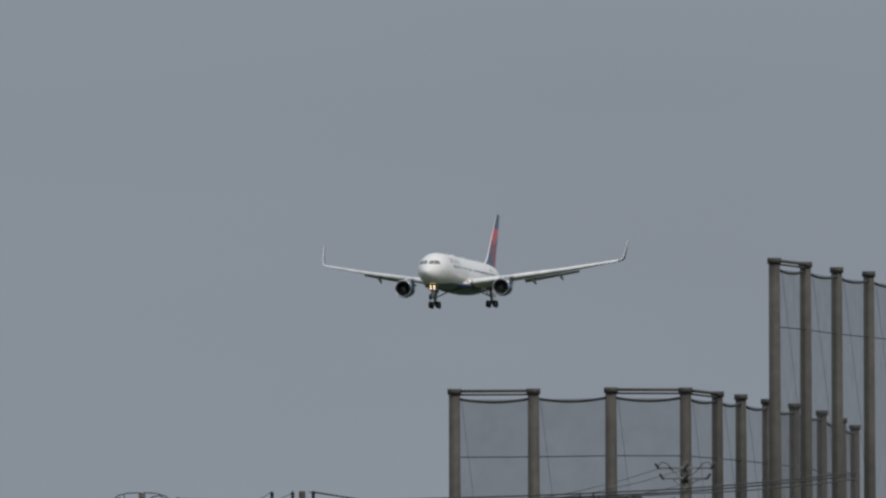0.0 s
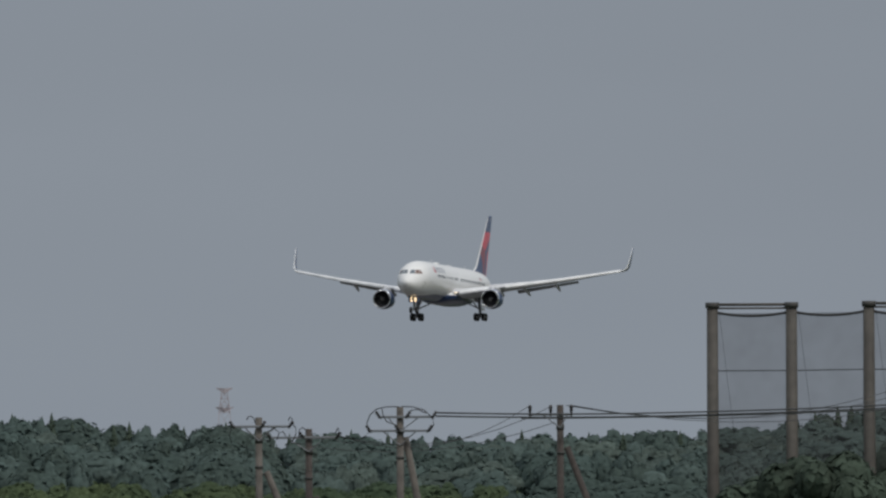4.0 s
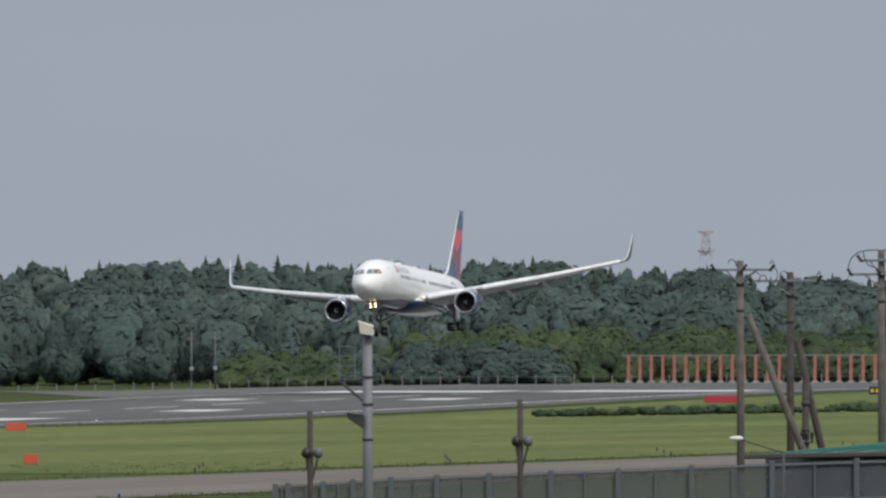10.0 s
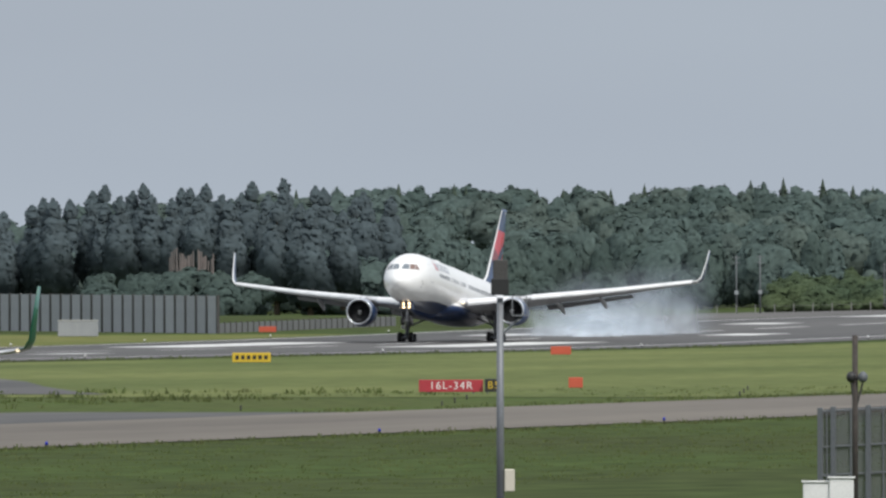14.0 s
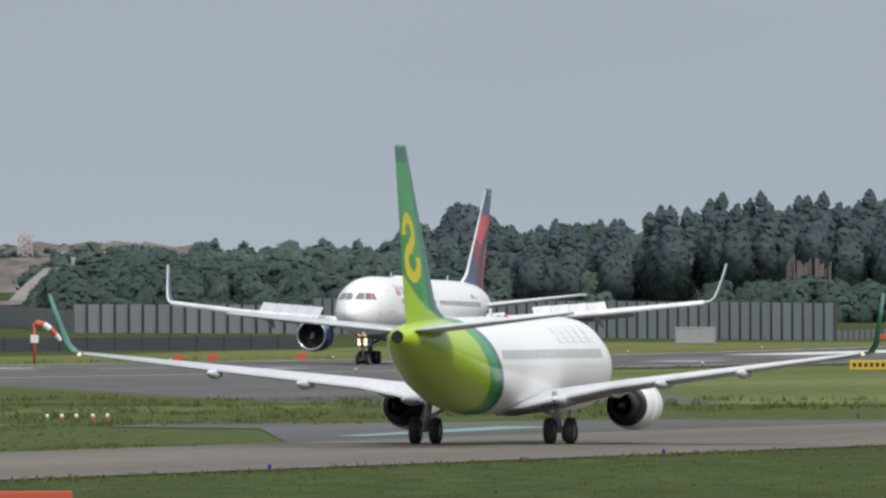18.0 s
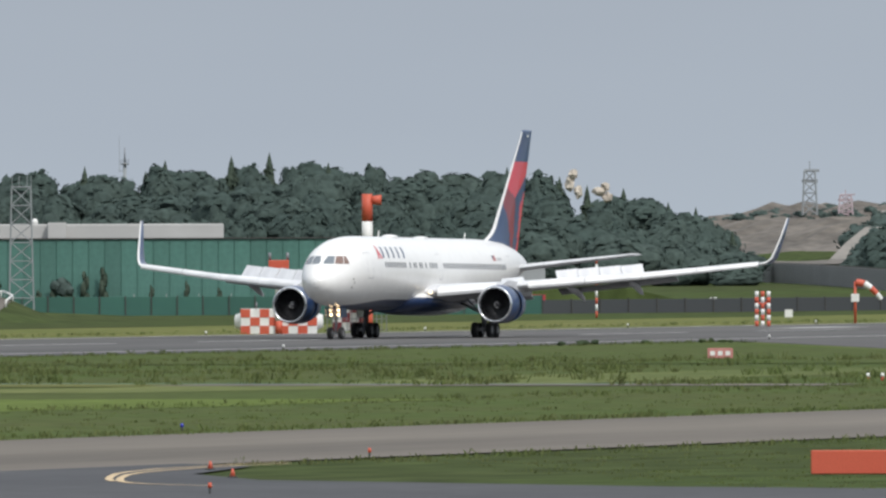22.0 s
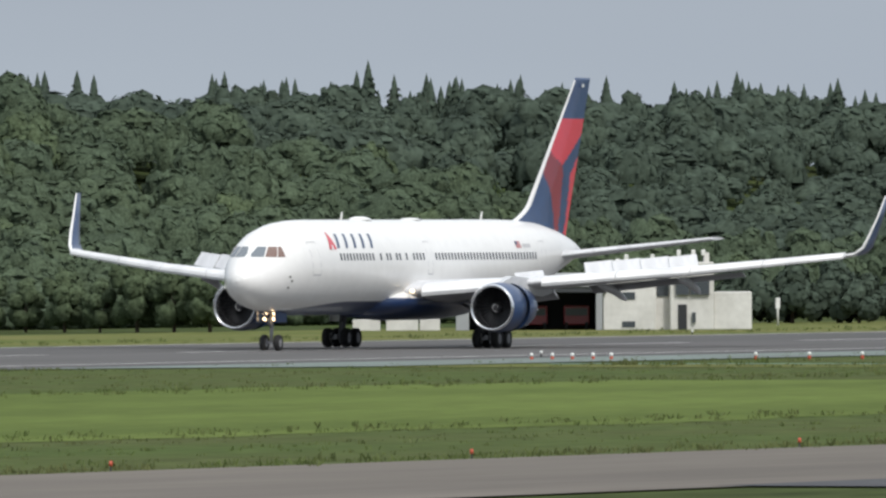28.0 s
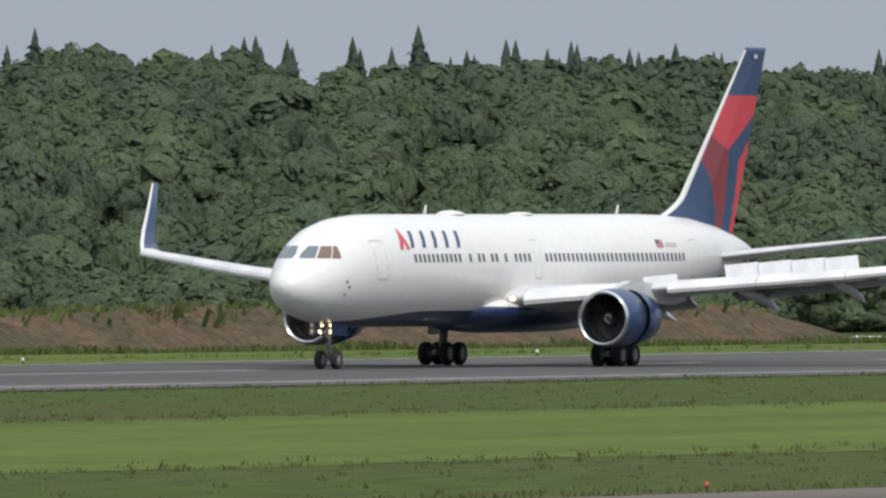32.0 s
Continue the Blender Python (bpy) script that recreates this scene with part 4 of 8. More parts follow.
LEAFYOUNG = mat("bamboo and shrub foliage", (0.108, 0.143, 0.0735), 0.9, spots=0.05, grain=0.26, grains=1.1, second=(0.077, 0.112, 0.0693), isle=0.14, bump=0.25, relief=0.25, gloss=0.05, through=0.45)
LEAFPALE = mat("pale foliage with haze tint", (0.0945, 0.124, 0.109), 0.9, spots=0.03, grain=0.26, grains=1.1, second=(0.0792, 0.105, 0.0942), isle=0.14, bump=0.25, relief=0.25, gloss=0.05, through=0.2)
LEAFDULL = mat("dull mixed foliage with haze tint", (0.0684, 0.094, 0.0834), 0.9, spots=0.03, grain=0.26, grains=1.1, second=(0.0583, 0.0832, 0.075), isle=0.08, bump=0.25, relief=0.25, gloss=0.05, through=0.2)
LEAFCEDAR = mat("cedar foliage with haze tint", (0.0859, 0.111, 0.12), 0.9, spots=0.09, grain=0.22, grains=1.2, second=(0.0761, 0.0996, 0.108), isle=0.08, gloss=0.05, through=0.2)
BARK = mat("bark", (0.11, 0.085, 0.065), 0.9, grain=0.3, grains=4, bump=0.5)


def conifer_spec(seed):
    """A conifer ten units high: a dense leafy core under tiers of drooping sprays."""
    rng = np.random.default_rng(seed)
    verts, quads, outs = [], [], []
    ring, levels = 9, 9
    for j in range(levels + 1):
        k = j / levels
        for i in range(ring):
            a = 2 * math.pi * (i + 0.5 * (j % 2)) / ring
            r = (1.45 * (1 - k) ** 0.8 + 0.012) * (1 + 0.12 * rng.standard_normal())
            verts.append((r * math.cos(a), r * math.sin(a), 1.3 + 8.7 * k))
            outs.append((math.cos(a), math.sin(a), 0.45))
    for j in range(levels):
        for i in range(ring):
            quads.append((j * ring + i, j * ring + (i + 1) % ring, (j + 1) * ring + (i + 1) % ring, (j + 1) * ring + i))
    tiers = 14
    for i in range(tiers):
        k = i / (tiers - 1)
        z, r = 1.6 + 8.0 * k, (1.0 - k) ** 0.76 * 2.4 * rng.uniform(0.7, 1.3) + 0.05
        for j in range(13 if k < 0.75 else 7):
            a = rng.uniform(0, 6.283)
            d = np.array((math.cos(a), math.sin(a), 0.0))
            s = np.array((-d[1], d[0], 0.0))
            w = 0.05 + 0.3 * r
            tip = d * r * rng.uniform(0.75, 1.12) + np.array((0, 0, z - 0.4 * r + rng.uniform(-0.2, 0.2)))
            root = d * 0.3 * r + np.array((0, 0, z + 0.12 + 0.1 * r))
            mid = (root + tip) * 0.5 + np.array((0, 0, 0.06 * r))
            base = len(verts)
            verts += [tuple(root), tuple(mid - s * w), tuple(tip), tuple(mid + s * w)]
            outs += [tuple(d * 0.8 + np.array((0, 0, 0.5)) + 0.2 * rng.standard_normal(3))] * 4
            quads.append((base, base + 1, base + 2, base + 3))
    outs = np.array(outs)
    return np.array(verts), np.array(quads), outs / np.linalg.norm(outs, axis=1)[:, None]


def conifer(seed, material, label, group):
    tree = thing("conifer_tree", label, "tree", group)
    bm = rod((0, 0, 0), (0, 0, 9.4), 0.28, 0.03, 7)
    for i in range(7):
        a = i * 2.4
        rod((0, 0, 1.5 + i), (math.cos(a) * 0.9, math.sin(a) * 0.9, 1.3 + i), 0.06, 0.02, 4, bm)
    part("trunk", bm, BARK, tree)
    v, q, nv = conifer_spec(seed)
    mesh_object("crown", v, q, material, tree, nv)
    return tree


def belt(points, rows, depth, spacing, radius, crown, seed, dip=0.0):
    """Spots of crowns along a line of (x, y, top); the rows behind one another rise to the top of the last row."""
    rng = np.random.default_rng(seed)
    out = []
    pts = np.array(points, dtype=float)
    seg = np.hypot(np.diff(pts[:, 0]), np.diff(pts[:, 1]))
    s = np.concatenate([[0], np.cumsum(seg)])
    for k in range(rows):
        f = (k + 1) / rows
        for d in np.arange(0, s[-1], spacing):
            d = d + rng.uniform(-0.5, 0.5) * spacing
            x, y, top = (np.interp(d, s, pts[:, i]) for i in range(3))
            n = math.hypot(x, y)
            back = -(1 - f) * depth + rng.uniform(-0.5, 0.5) * depth / rows
            x, y = x + x / n * back, y + y / n * back
            g = float(land(x, y))
            t = g + (top - g) * (1 - dip * (1 - f)) + rng.uniform(-0.9, 0.5)
            h = min(t - g, crown * rng.uniform(0.85, 1.2))
            if k == 0:
                h = t - g + 0.6
                for _ in range(2):
                    q = rng.uniform(-0.5, 0.5, 2) * spacing
                    out.append((x + q[0], y - radius * 0.8 + q[1], g - 0.5, radius * rng.uniform(0.6, 0.95), (0.35 + 0.25 * rng.uniform()) * h + 0.8, False))
            out.append((x, y, t - h, radius * rng.choice((0.6, 0.8, 1.0, 1.2, 1.55)) * rng.uniform(0.85, 1.15), h, k > 1))
    return out


def mixed_wood(name, spots, tones, seed, crowns):
    """Loose stands of several kinds of trees in one wood."""
    rng = np.random.default_rng(seed)
    groups = [[] for _ in tones]
    for p in spots:
        k = math.sin(p[0] / 8.0 + 1.7 * math.sin(p[1] / 31.0)) + math.sin(p[0] / 19.0 + p[1] / 23.0) + rng.normal() * 0.7
        groups[1 if k > 0.95 else 2 if k < -0.75 else 0].append(p)
    for group, (material, label) in zip(groups, tones):
        wood(name, group, material, label, seed, crowns)


# wooded hillside behind the runway
rng = np.random.default_rng(5)
spots = []
for x in np.arange(-502, -590, -7.6):
    for y in np.arange(955, 1860, 5.2):
        px, py = x + rng.uniform(-2.6, 2.6), y + rng.uniform(-2.2, 2.2)
        if px > -0.331 * py or (py > 1330 and rng.uniform() < 0.25 and x < -503):
            continue
        h = rng.uniform(4.4, 8.2) - 1.1 * float(step((py - 1560) / 130))
        spots.append((px, py, float(land(px, py)) - 0.6, rng.choice((2.4, 2.9, 3.4, 4.1, 4.9)) * rng.uniform(0.9, 1.1), h, x < -505 and py > 970))
for y in np.arange(955, 1530, 2.6):
    px, py = -497.5 + rng.uniform(-2.0, 1.5), y + rng.uniform(-1, 1)
    if px < -0.331 * py:
        spots.append((px, py, float(land(px, py)) - 0.4, rng.uniform(1.5, 2.6), rng.uniform(1.8, 3.6), False))
for px, py in ((-565.5, 1385), (-569, 1392)):
    spots.append((px, py, float(land(px, py)) - 0.6, 3.4, 6.0, True))
slope_end = [p for p in spots if p[1] > 1440 and p[0] > -0.342 * p[1]]
wood("slope_end_wood", slope_end, LEAFDARK, "dark evergreen wood at the end of the slope", 10, MIDCROWNS)
# three kinds of trees stand mixed, in loose stands
stands = [[], [], []]
for p in spots:
    if p[1] <= 1440 or p[0] <= -0.342 * p[1]:
        k = math.sin(p[0] / 9.0 + 1.7 * math.sin(p[1] / 23.0)) + math.sin(p[1] / 13.0) + rng.normal() * 0.9
        stands[1 if k > 1.15 else 2 if k < -0.75 else 0].append(p)
for k, (material, beyond, tone) in enumerate(((LEAF, LEAFDEEP, "green"), (LEAFSUN, LEAF, "pale yellow-green"), (LEAFDEEP, LEAFDEEP, "deep green"))):
    wood("hillside_wood", [p for p in stands[k] if p[1] < 1180], material, f"dense {tone} broadleaf wood on the slope behind the runway", 1 + k)
    wood("hillside_wood", [p for p in stands[k] if p[1] >= 1400], LEAFDARK, f"dense dark {tone} wood at the far end of the slope", 14 + k, MIDCROWNS)
    wood("hillside_wood", [p for p in stands[k] if 1180 <= p[1] < 1400], beyond, f"dense {tone} broadleaf wood climbing the farther slope", 4 + k, MIDCROWNS)
trees = [conifer(i, LEAFDARK, "dark green conifer on the wooded ridge", "ridge conifers") for i in range(4)]
rng = np.random.default_rng(8)
placed = 0
for i in range(330):
    y = 960 + i * 2.3 + rng.uniform(-3, 3)
    x = -583 - rng.uniform(0, 9)
    if math.sin(y / 21.0) + math.sin(y / 9.0 + 1) + rng.uniform(-0.7, 0.7) < -0.45 or x > -0.333 * y:
        continue
    s = rng.uniform(0.66, 0.85) + (0.08 if rng.uniform() < 0.08 else 0)
    m = pose(x, y, float(land(x, y)) - 0.3, 0, 0, rng.uniform(0, 360))
    tree = trees[placed] if placed < 4 else copy_thing(trees[placed % 4], m)
    tree.matrix_basis = m @ Matrix.Diagonal((s, s, s, 1))
    placed += 1

# woods beyond the end of the runway
FAR_LINE = [(-340, 3280, 22.6), (-400, 3276, 23.0), (-413, 3274, 24.2), (-428, 3272, 24.6), (-440, 3270, 21.8), (-492, 3263, 20.8), (-517, 3259, 21.0), (-542, 3255, 22.8), (-560, 3252, 23.2), (-572, 3250, 24.8), (-587, 3247, 23.2), (-596, 3245, 24.2), (-617, 3242, 24.4), (-642, 3237, 23.6), (-662, 3233, 24.0), (-694, 3226, 23.6), (-728, 3220, 21.5), (-742, 3216, 14.0)]
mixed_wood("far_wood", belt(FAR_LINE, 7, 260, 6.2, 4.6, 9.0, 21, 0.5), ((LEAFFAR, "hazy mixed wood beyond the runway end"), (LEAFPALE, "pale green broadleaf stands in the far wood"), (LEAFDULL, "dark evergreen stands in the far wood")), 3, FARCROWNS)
BAMBOO = [(-433, 2900, 10.8), (-456, 2895, 11.1), (-481, 2895, 11.4), (-508, 2888, 11.6), (-521, 2886, 11.0), (-530, 2885, 8.1)]
wood("bamboo_thicket", belt(BAMBOO, 5, 40, 4.6, 3.4, 6.0, 22, 0.5), LEAFYOUNG, "lighter green bamboo thicket in front of the wood", 4, FARCROWNS)
wood("bamboo_thicket", belt([(-515, 2780, 7.6), (-523, 2780, 8.7), (-530, 2780, 8.2), (-536, 2780, 6.8)], 4, 30, 3.6, 3.0, 5.0, 25, 0.5), LEAFYOUNG, "low pale green bamboo thicket beside the runway end", 5, FARCROWNS)
wood("dark_shrubs", belt([(-473, 2725, 7.6), (-480, 2722, 8.9), (-490, 2720, 9.1), (-497, 2720, 8.6), (-502, 2720, 6.6)], 3, 24, 3.8, 3.4, 5.0, 26, 0.4), LEAFDULL, "dark evergreen shrubs in front of the bamboo", 7, FARCROWNS)
wood("dark_shrubs", belt([(-345, 2790, 11), (-388, 2788, 11.6), (-404, 2785, 11.8), (-412, 2784, 10.6), (-419, 2783, 7.0)], 4, 40, 4.6, 4.2, 6.5, 27, 0.45), LEAFDULL, "dark rounded trees beyond the runway end", 8, FARCROWNS)
MID_LINE = [(-600, 2837, 18.6), (-619, 2835, 18.8), (-628, 2832, 20.6), (-650, 2826, 20.0), (-659, 2823, 18.0), (-669, 2822, 17.0), (-677, 2819, 17.8), (-697, 2815, 17.6), (-704, 2813, 15.6), (-712, 2811, 15.4), (-727, 2807, 14.6), (-746, 2802, 14.4), (-752, 2800, 13.4)]
FRONT_LINE = [(-676.9, 2510, 5.5), (-673.8, 2511, 10.1), (-670.9, 2512, 11.3), (-665, 2513, 11.2), (-655, 2516, 11.4), (-638, 2520, 11.0), (-628, 2522, 9.5)]
wood("front_wood", belt(FRONT_LINE, 3, 40, 4.4, 3.6, 7.0, 29, 0.4), LEAFDULL, "dark rounded trees before the middle wood", 12, FARCROWNS)
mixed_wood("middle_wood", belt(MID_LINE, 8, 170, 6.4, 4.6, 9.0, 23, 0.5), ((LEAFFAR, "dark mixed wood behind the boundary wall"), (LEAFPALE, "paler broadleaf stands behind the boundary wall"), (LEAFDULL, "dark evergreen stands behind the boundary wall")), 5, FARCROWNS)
NEAR_LINE = [(-640, 2312, 8.0), (-645, 2311, 12.4), (-656, 2309, 14.2), (-663, 2307, 16.8), (-679, 2302, 17.1), (-698, 2296, 18.9), (-708, 2293, 18.5), (-716, 2291, 17.7), (-732, 2286, 16.7), (-741, 2283, 16.1), (-765, 2275, 15.9), (-786, 2268, 17.3), (-830, 2255, 18.3)]
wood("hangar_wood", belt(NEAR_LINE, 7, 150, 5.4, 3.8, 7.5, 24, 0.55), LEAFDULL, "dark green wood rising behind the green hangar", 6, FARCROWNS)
rng = np.random.default_rng(12)
for line, low, high, count, group in ((FAR_LINE, 0.8, 1.3, 74, "far conifers"), (NEAR_LINE, 0.7, 1.1, 22, "conifers behind the hangar")):
    pts = np.array(line, dtype=float)
    for i in range(count):
        k = (i + rng.uniform(0.1, 0.9)) / count * (len(pts) - 1)
        x, y, top = (float(np.interp(k, np.arange(len(pts)), pts[:, j])) for j in range(3))
        s = rng.uniform(low, high)
        tree = copy_thing(trees[i % 4], pose(x, y, top + rng.uniform(-1.0, 0.9) - 10 * s, 0, 0, rng.uniform(0, 360)))
        tree.matrix_basis = tree.matrix_basis @ Matrix.Diagonal((s / tree.scale[0], s / tree.scale[0], s / tree.scale[0], 1))
        tagged(tree, "dark conifer standing out of the far wood", "tree", group)

# tall rounded cedars in front of the middle wood
def cedar(seed, label, group):
    rng = np.random.default_rng(seed)
    tree = thing("cedar_tree", label, "tree", group)
    part("trunk", rod((0, 0, 0), (0, 0, 8.6), 0.3, 0.05, 7), BARK, tree)
    blobs = []
    for k in range(7):
        z, r = 2.4 + 1.05 * k, 2.15 * (1 - k / 7.8) ** 0.7
        for i in range(4 if k < 5 else 2):
            a = i * 1.57 + k * 0.8 + rng.uniform(-0.4, 0.4)
            blobs.append(((0.42 * r * math.cos(a), 0.42 * r * math.sin(a), z + rng.uniform(-0.3, 0.3)), r * rng.uniform(0.6, 0.78)))
    blobs += [((0, 0, 8.9), 0.75), ((0.05, 0, 9.4), 0.5), ((0, 0.03, 9.8), 0.26)]
    v, q, nv, _ = leaf_cloud(rng, blobs, 1000, 0.24, 6, 4, 0.25, (0, 0, 5), 0.82, 30)
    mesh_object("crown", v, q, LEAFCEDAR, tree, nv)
    return tree


CEDAR_LINE = ((575, 18.2), (585.5, 20.2), (592, 21.9), (601, 21.0), (606, 21.4), (611, 20.8), (616, 21.2), (623, 20.9), (630, 19.4), (635, 17.6), (642, 17.3), (657, 16.8))
cedars = [cedar(60 + i, "tall dark cedar with a rounded pointed crown", "cedars behind the wall") for i in range(4)]
rng = np.random.default_rng(13)
placed = 0
for row, back in ((0, -160), (1, -120)):
    for i in range(25):
        x = -577 - 3.3 * i - rng.uniform(-1.2, 1.2) - row * 1.8
        if x < -657:
            continue
        top = float(np.interp(-x, [p[0] for p in CEDAR_LINE], [p[1] for p in CEDAR_LINE])) - 1.9 * (1 - row) + rng.uniform(-1.0, 0.6)
        y = 2828 + back + rng.uniform(-4, 4)
        s = rng.uniform(1.4, 1.75)
        m = pose(x, y, top - 10 * s, 0, 0, rng.uniform(0, 360))
        tree = cedars[placed] if placed < 4 else copy_thing(cedars[placed % 4], m)
        tree.matrix_basis = m @ Matrix.Diagonal((s, s, s, 1))
        placed += 1

for i, (x, y, s) in enumerate(((-525.5, 1566, 1.35), (-523, 1570, 1.4), (-521, 1564, 1.3), (-519.2, 1569, 1.3), (-517.6, 1563, 1.1), (-516.6, 1566, 0.85), (-527, 1572, 1.45))):
    m = pose(x, y, float(land(x, y)) - 0.3, 0, 0, 70 * i)
    tree = copy_thing(cedars[i % 4], m)
    tree.matrix_basis = m @ Matrix.Diagonal((s * 1.05, s * 1.05, s * 0.76, 1))
    tagged(tree, "tall dark evergreen at the end of the wooded slope", "tree", "evergreens at the slope end")
    for ob in tree.children:
        if ob.name.startswith("crown"):
            ob.data = ob.data.copy()
            ob.data.materials[0] = LEAFDARK

# one broad tree rising out of the low wood
big = thing("broadleaf_tree", "large rounded broadleaf tree standing above the wood", "tree", at=pose(-684.5, 2799, 1.4) @ Matrix.Diagonal((0.82, 0.82, 1.03, 1)))
bm = rod((0, 0, 0), (0, 0, 9), 0.7, 0.3, 9)
for k in range(6):
    rod((0, 0, 5 + 0.5 * k), (4 * math.cos(k * 1.05), 4 * math.sin(k * 1.05), 10 + 0.6 * k), 0.25, 0.08, 5, bm)
part("trunk", bm, BARK, big)
bl = [((5.2 * math.cos(k * 0.9), 5.2 * math.sin(k * 0.9), 11.0 + 2.2 * math.sin(k * 2.3)), 3.0) for k in range(7)] + [((0, 0, 13.6), 4.4), ((-2.6, 0, 14.8), 3.0), ((3.4, 0, 13.6), 2.8), ((0, -3, 9), 4.2), ((0, 0, 7.5), 5.0)]
v, q, nv, _ = leaf_cloud(np.random.default_rng(91), bl, 2600, 0.55, 8, 5, 0.3, (0, 0, 9), 0.75, 60)
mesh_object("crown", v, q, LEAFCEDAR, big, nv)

# young trees in a row before the hillside wood
EDGE_ROW = [(-495, 1166), (-491.5, 1165.5), (-487.5, 1164.5), (-484, 1163.3), (-480.8, 1162.5), (-477.8, 1161.6), (-474.7, 1160.7), (-471.6, 1159.8), (-468.6, 1158.9), (-463, 1269), (-467.6, 1270.7), (-472, 1272), (-488, 1135), (-491.5, 1120), (-483.3, 1114.7), (-479.9, 1114), (-474.5, 1113.1), (-486.5, 1100), (-490, 1090), (-494, 1080)]
rowtree = thing("edge_tree", "slim young tree in the row before the wood", "tree", "row of edge trees", pose(*EDGE_ROW[0], 0))
bm = rod((0, 0, 0), (0.1, 0, 2.6), 0.13, 0.06, 7)
for k in range(5):
    rod((0.05, 0, 1.4), (1.1 * math.cos(k * 1.3), 1.1 * math.sin(k * 1.3), 2.9), 0.05, 0.02, 4, bm)
part("trunk", bm, BARK, rowtree)
v, q, nv, _ = leaf_cloud(np.random.default_rng(92), [((0.95 * math.cos(k * 1.26), 0.95 * math.sin(k * 1.26), 2.6 + 0.5 * (k % 2)), 0.75) for k in range(5)] + [((0, 0, 3.6), 0.9)] + [((0.8 * math.cos(k * 1.57 + 0.4), 0.8 * math.sin(k * 1.57 + 0.4), 1.1 + 0.25 * (k % 2)), 0.8) for k in range(4)], 400, 0.2, 6, 4, 0.3, (0, 0, 2.0), 0.4, 70)
mesh_object("crown", v, q, LEAF, rowtree, nv)
rng = np.random.default_rng(93)
for x, y in EDGE_ROW[1:]:
    m = pose(x, y, float(land(x, y)), 0, 0, rng.uniform(0, 360))
    t_ = copy_thing(rowtree, m)
    s = rng.uniform(0.8, 1.2)
    t_.matrix_basis = m @ Matrix.Diagonal((s, s, s, 1))

# dark round shrubs at the foot of the slope
shrub = thing("round_shrub", "broad dark green shrub at the foot of the slope", "shrub", "shrubs beside the storehouse", pose(-464.5, 1262.5, 0) @ Matrix.Diagonal((1.3, 1.3, 1.25, 1)))
bm = rod((0, 0, 0), (0.05, 0, 1.6), 0.14, 0.07, 7)
for k in range(5):
    rod((0, 0, 0.5), (1.1 * math.cos(k * 1.3), 1.1 * math.sin(k * 1.3), 1.9), 0.06, 0.02, 4, bm)
part("trunk", bm, BARK, shrub)
v, q, nv, _ = leaf_cloud(np.random.default_rng(94), [((1.15 * math.cos(k * 1.05), 1.15 * math.sin(k * 1.05), 1.0 + 0.55 * (k % 2)), 0.85) for k in range(6)] + [((0, 0, 2.1), 1.15), ((0.4, -0.5, 2.8), 0.7)], 900, 0.3, 6, 4, 0.5)
mesh_object("crown", v, q, LEAFDARK, shrub, nv)
rng = np.random.default_rng(95)
for x, y, s in ((-461.8, 1265, 1.25), (-459.3, 1262.5, 1.1), (-457.2, 1266, 1.2), (-455.2, 1264.5, 0.9), (-467.5, 1261, 1.35)):
    m = pose(x, y, float(land(x, y)), 0, 0, rng.uniform(0, 360))
    t_ = copy_thing(shrub, m)
    t_.matrix_basis = m @ Matrix.Diagonal((s, s, s * rng.uniform(0.85, 1.1), 1))

# hedge and small roadside trees on the field
rng = np.random.default_rng(41)
spots = []
for i in range(170):
    k = rng.uniform()
    x, y = -320 + 40 * k + rng.normal() * 1.5, 1835 + 110 * k + rng.normal() * 3
    spots.append((x, y, float(land(x, y)) - 0.1, rng.uniform(0.7, 1.3), rng.uniform(0.6, 1.3)))
for x, y in ((-342, 1200), (-342, 1225)):
    for _ in range(5):
        spots.append((x + rng.normal(), y + rng.normal() * 4, 0, rng.uniform(0.2, 0.45), rng.uniform(0.25, 0.5)))
wood("field_hedge", spots, LEAFYOUNG, "low dark hedge and weeds in the airfield grass", 9, LOWCROWNS)
for i, (x, y, h) in enumerate(((-598, 1860, 4.5), (-604, 1858, 5.5), (-611, 1856, 4.2), (-590, 1863, 3.6))):
    tree = thing("young_tree", "small leafy tree planted on the grass", "tree", "young trees", pose(x, y, float(land(x, y))))
    bm = rod((0, 0, 0), (0, 0, h * 0.7), 0.09, 0.04, 6)
    for k in range(5):
        rod((0, 0, h * 0.35), (h * 0.25 * math.cos(k * 1.3), h * 0.25 * math.sin(k * 1.3), h * 0.75), 0.04, 0.015, 4, bm)
    part("trunk", bm, BARK, tree)
    v, q, nv, _ = leaf_cloud(np.random.default_rng(80 + i), [((0.5 * math.cos(k * 1.26), 0.5 * math.sin(k * 1.26), 0.8 + 0.3 * (k % 2)), 0.36) for k in range(5)] + [((0, 0, 1.3), 0.42)], 420, 0.17)
    mesh_object("crown", v * h * 0.42 + np.array((0, 0, h * 0.22)), q, LEAFFAR, tree, nv)


# ---- airfield: pavements and paint ----
def facing(x, y, z=None):
    """A pose on the ground whose +y points away from the mound."""
    return pose(x, y, float(land(x, y)) if z is None else z, 0, 0, math.degrees(math.atan2(y, x)) - 90)


def slab(name, outline, lift, material, label, group=""):
    """A flat paved or painted shape from its corners."""
    bm = bmesh.new()
    bm.faces.new([bm.verts.new((x, y, float(land(x, y)) + lift)) for x, y in outline])
    bmesh.ops.triangulate(bm, faces=bm.faces)
    return solid(name, bm, material, label, name.replace("_", " "), group, "structure")


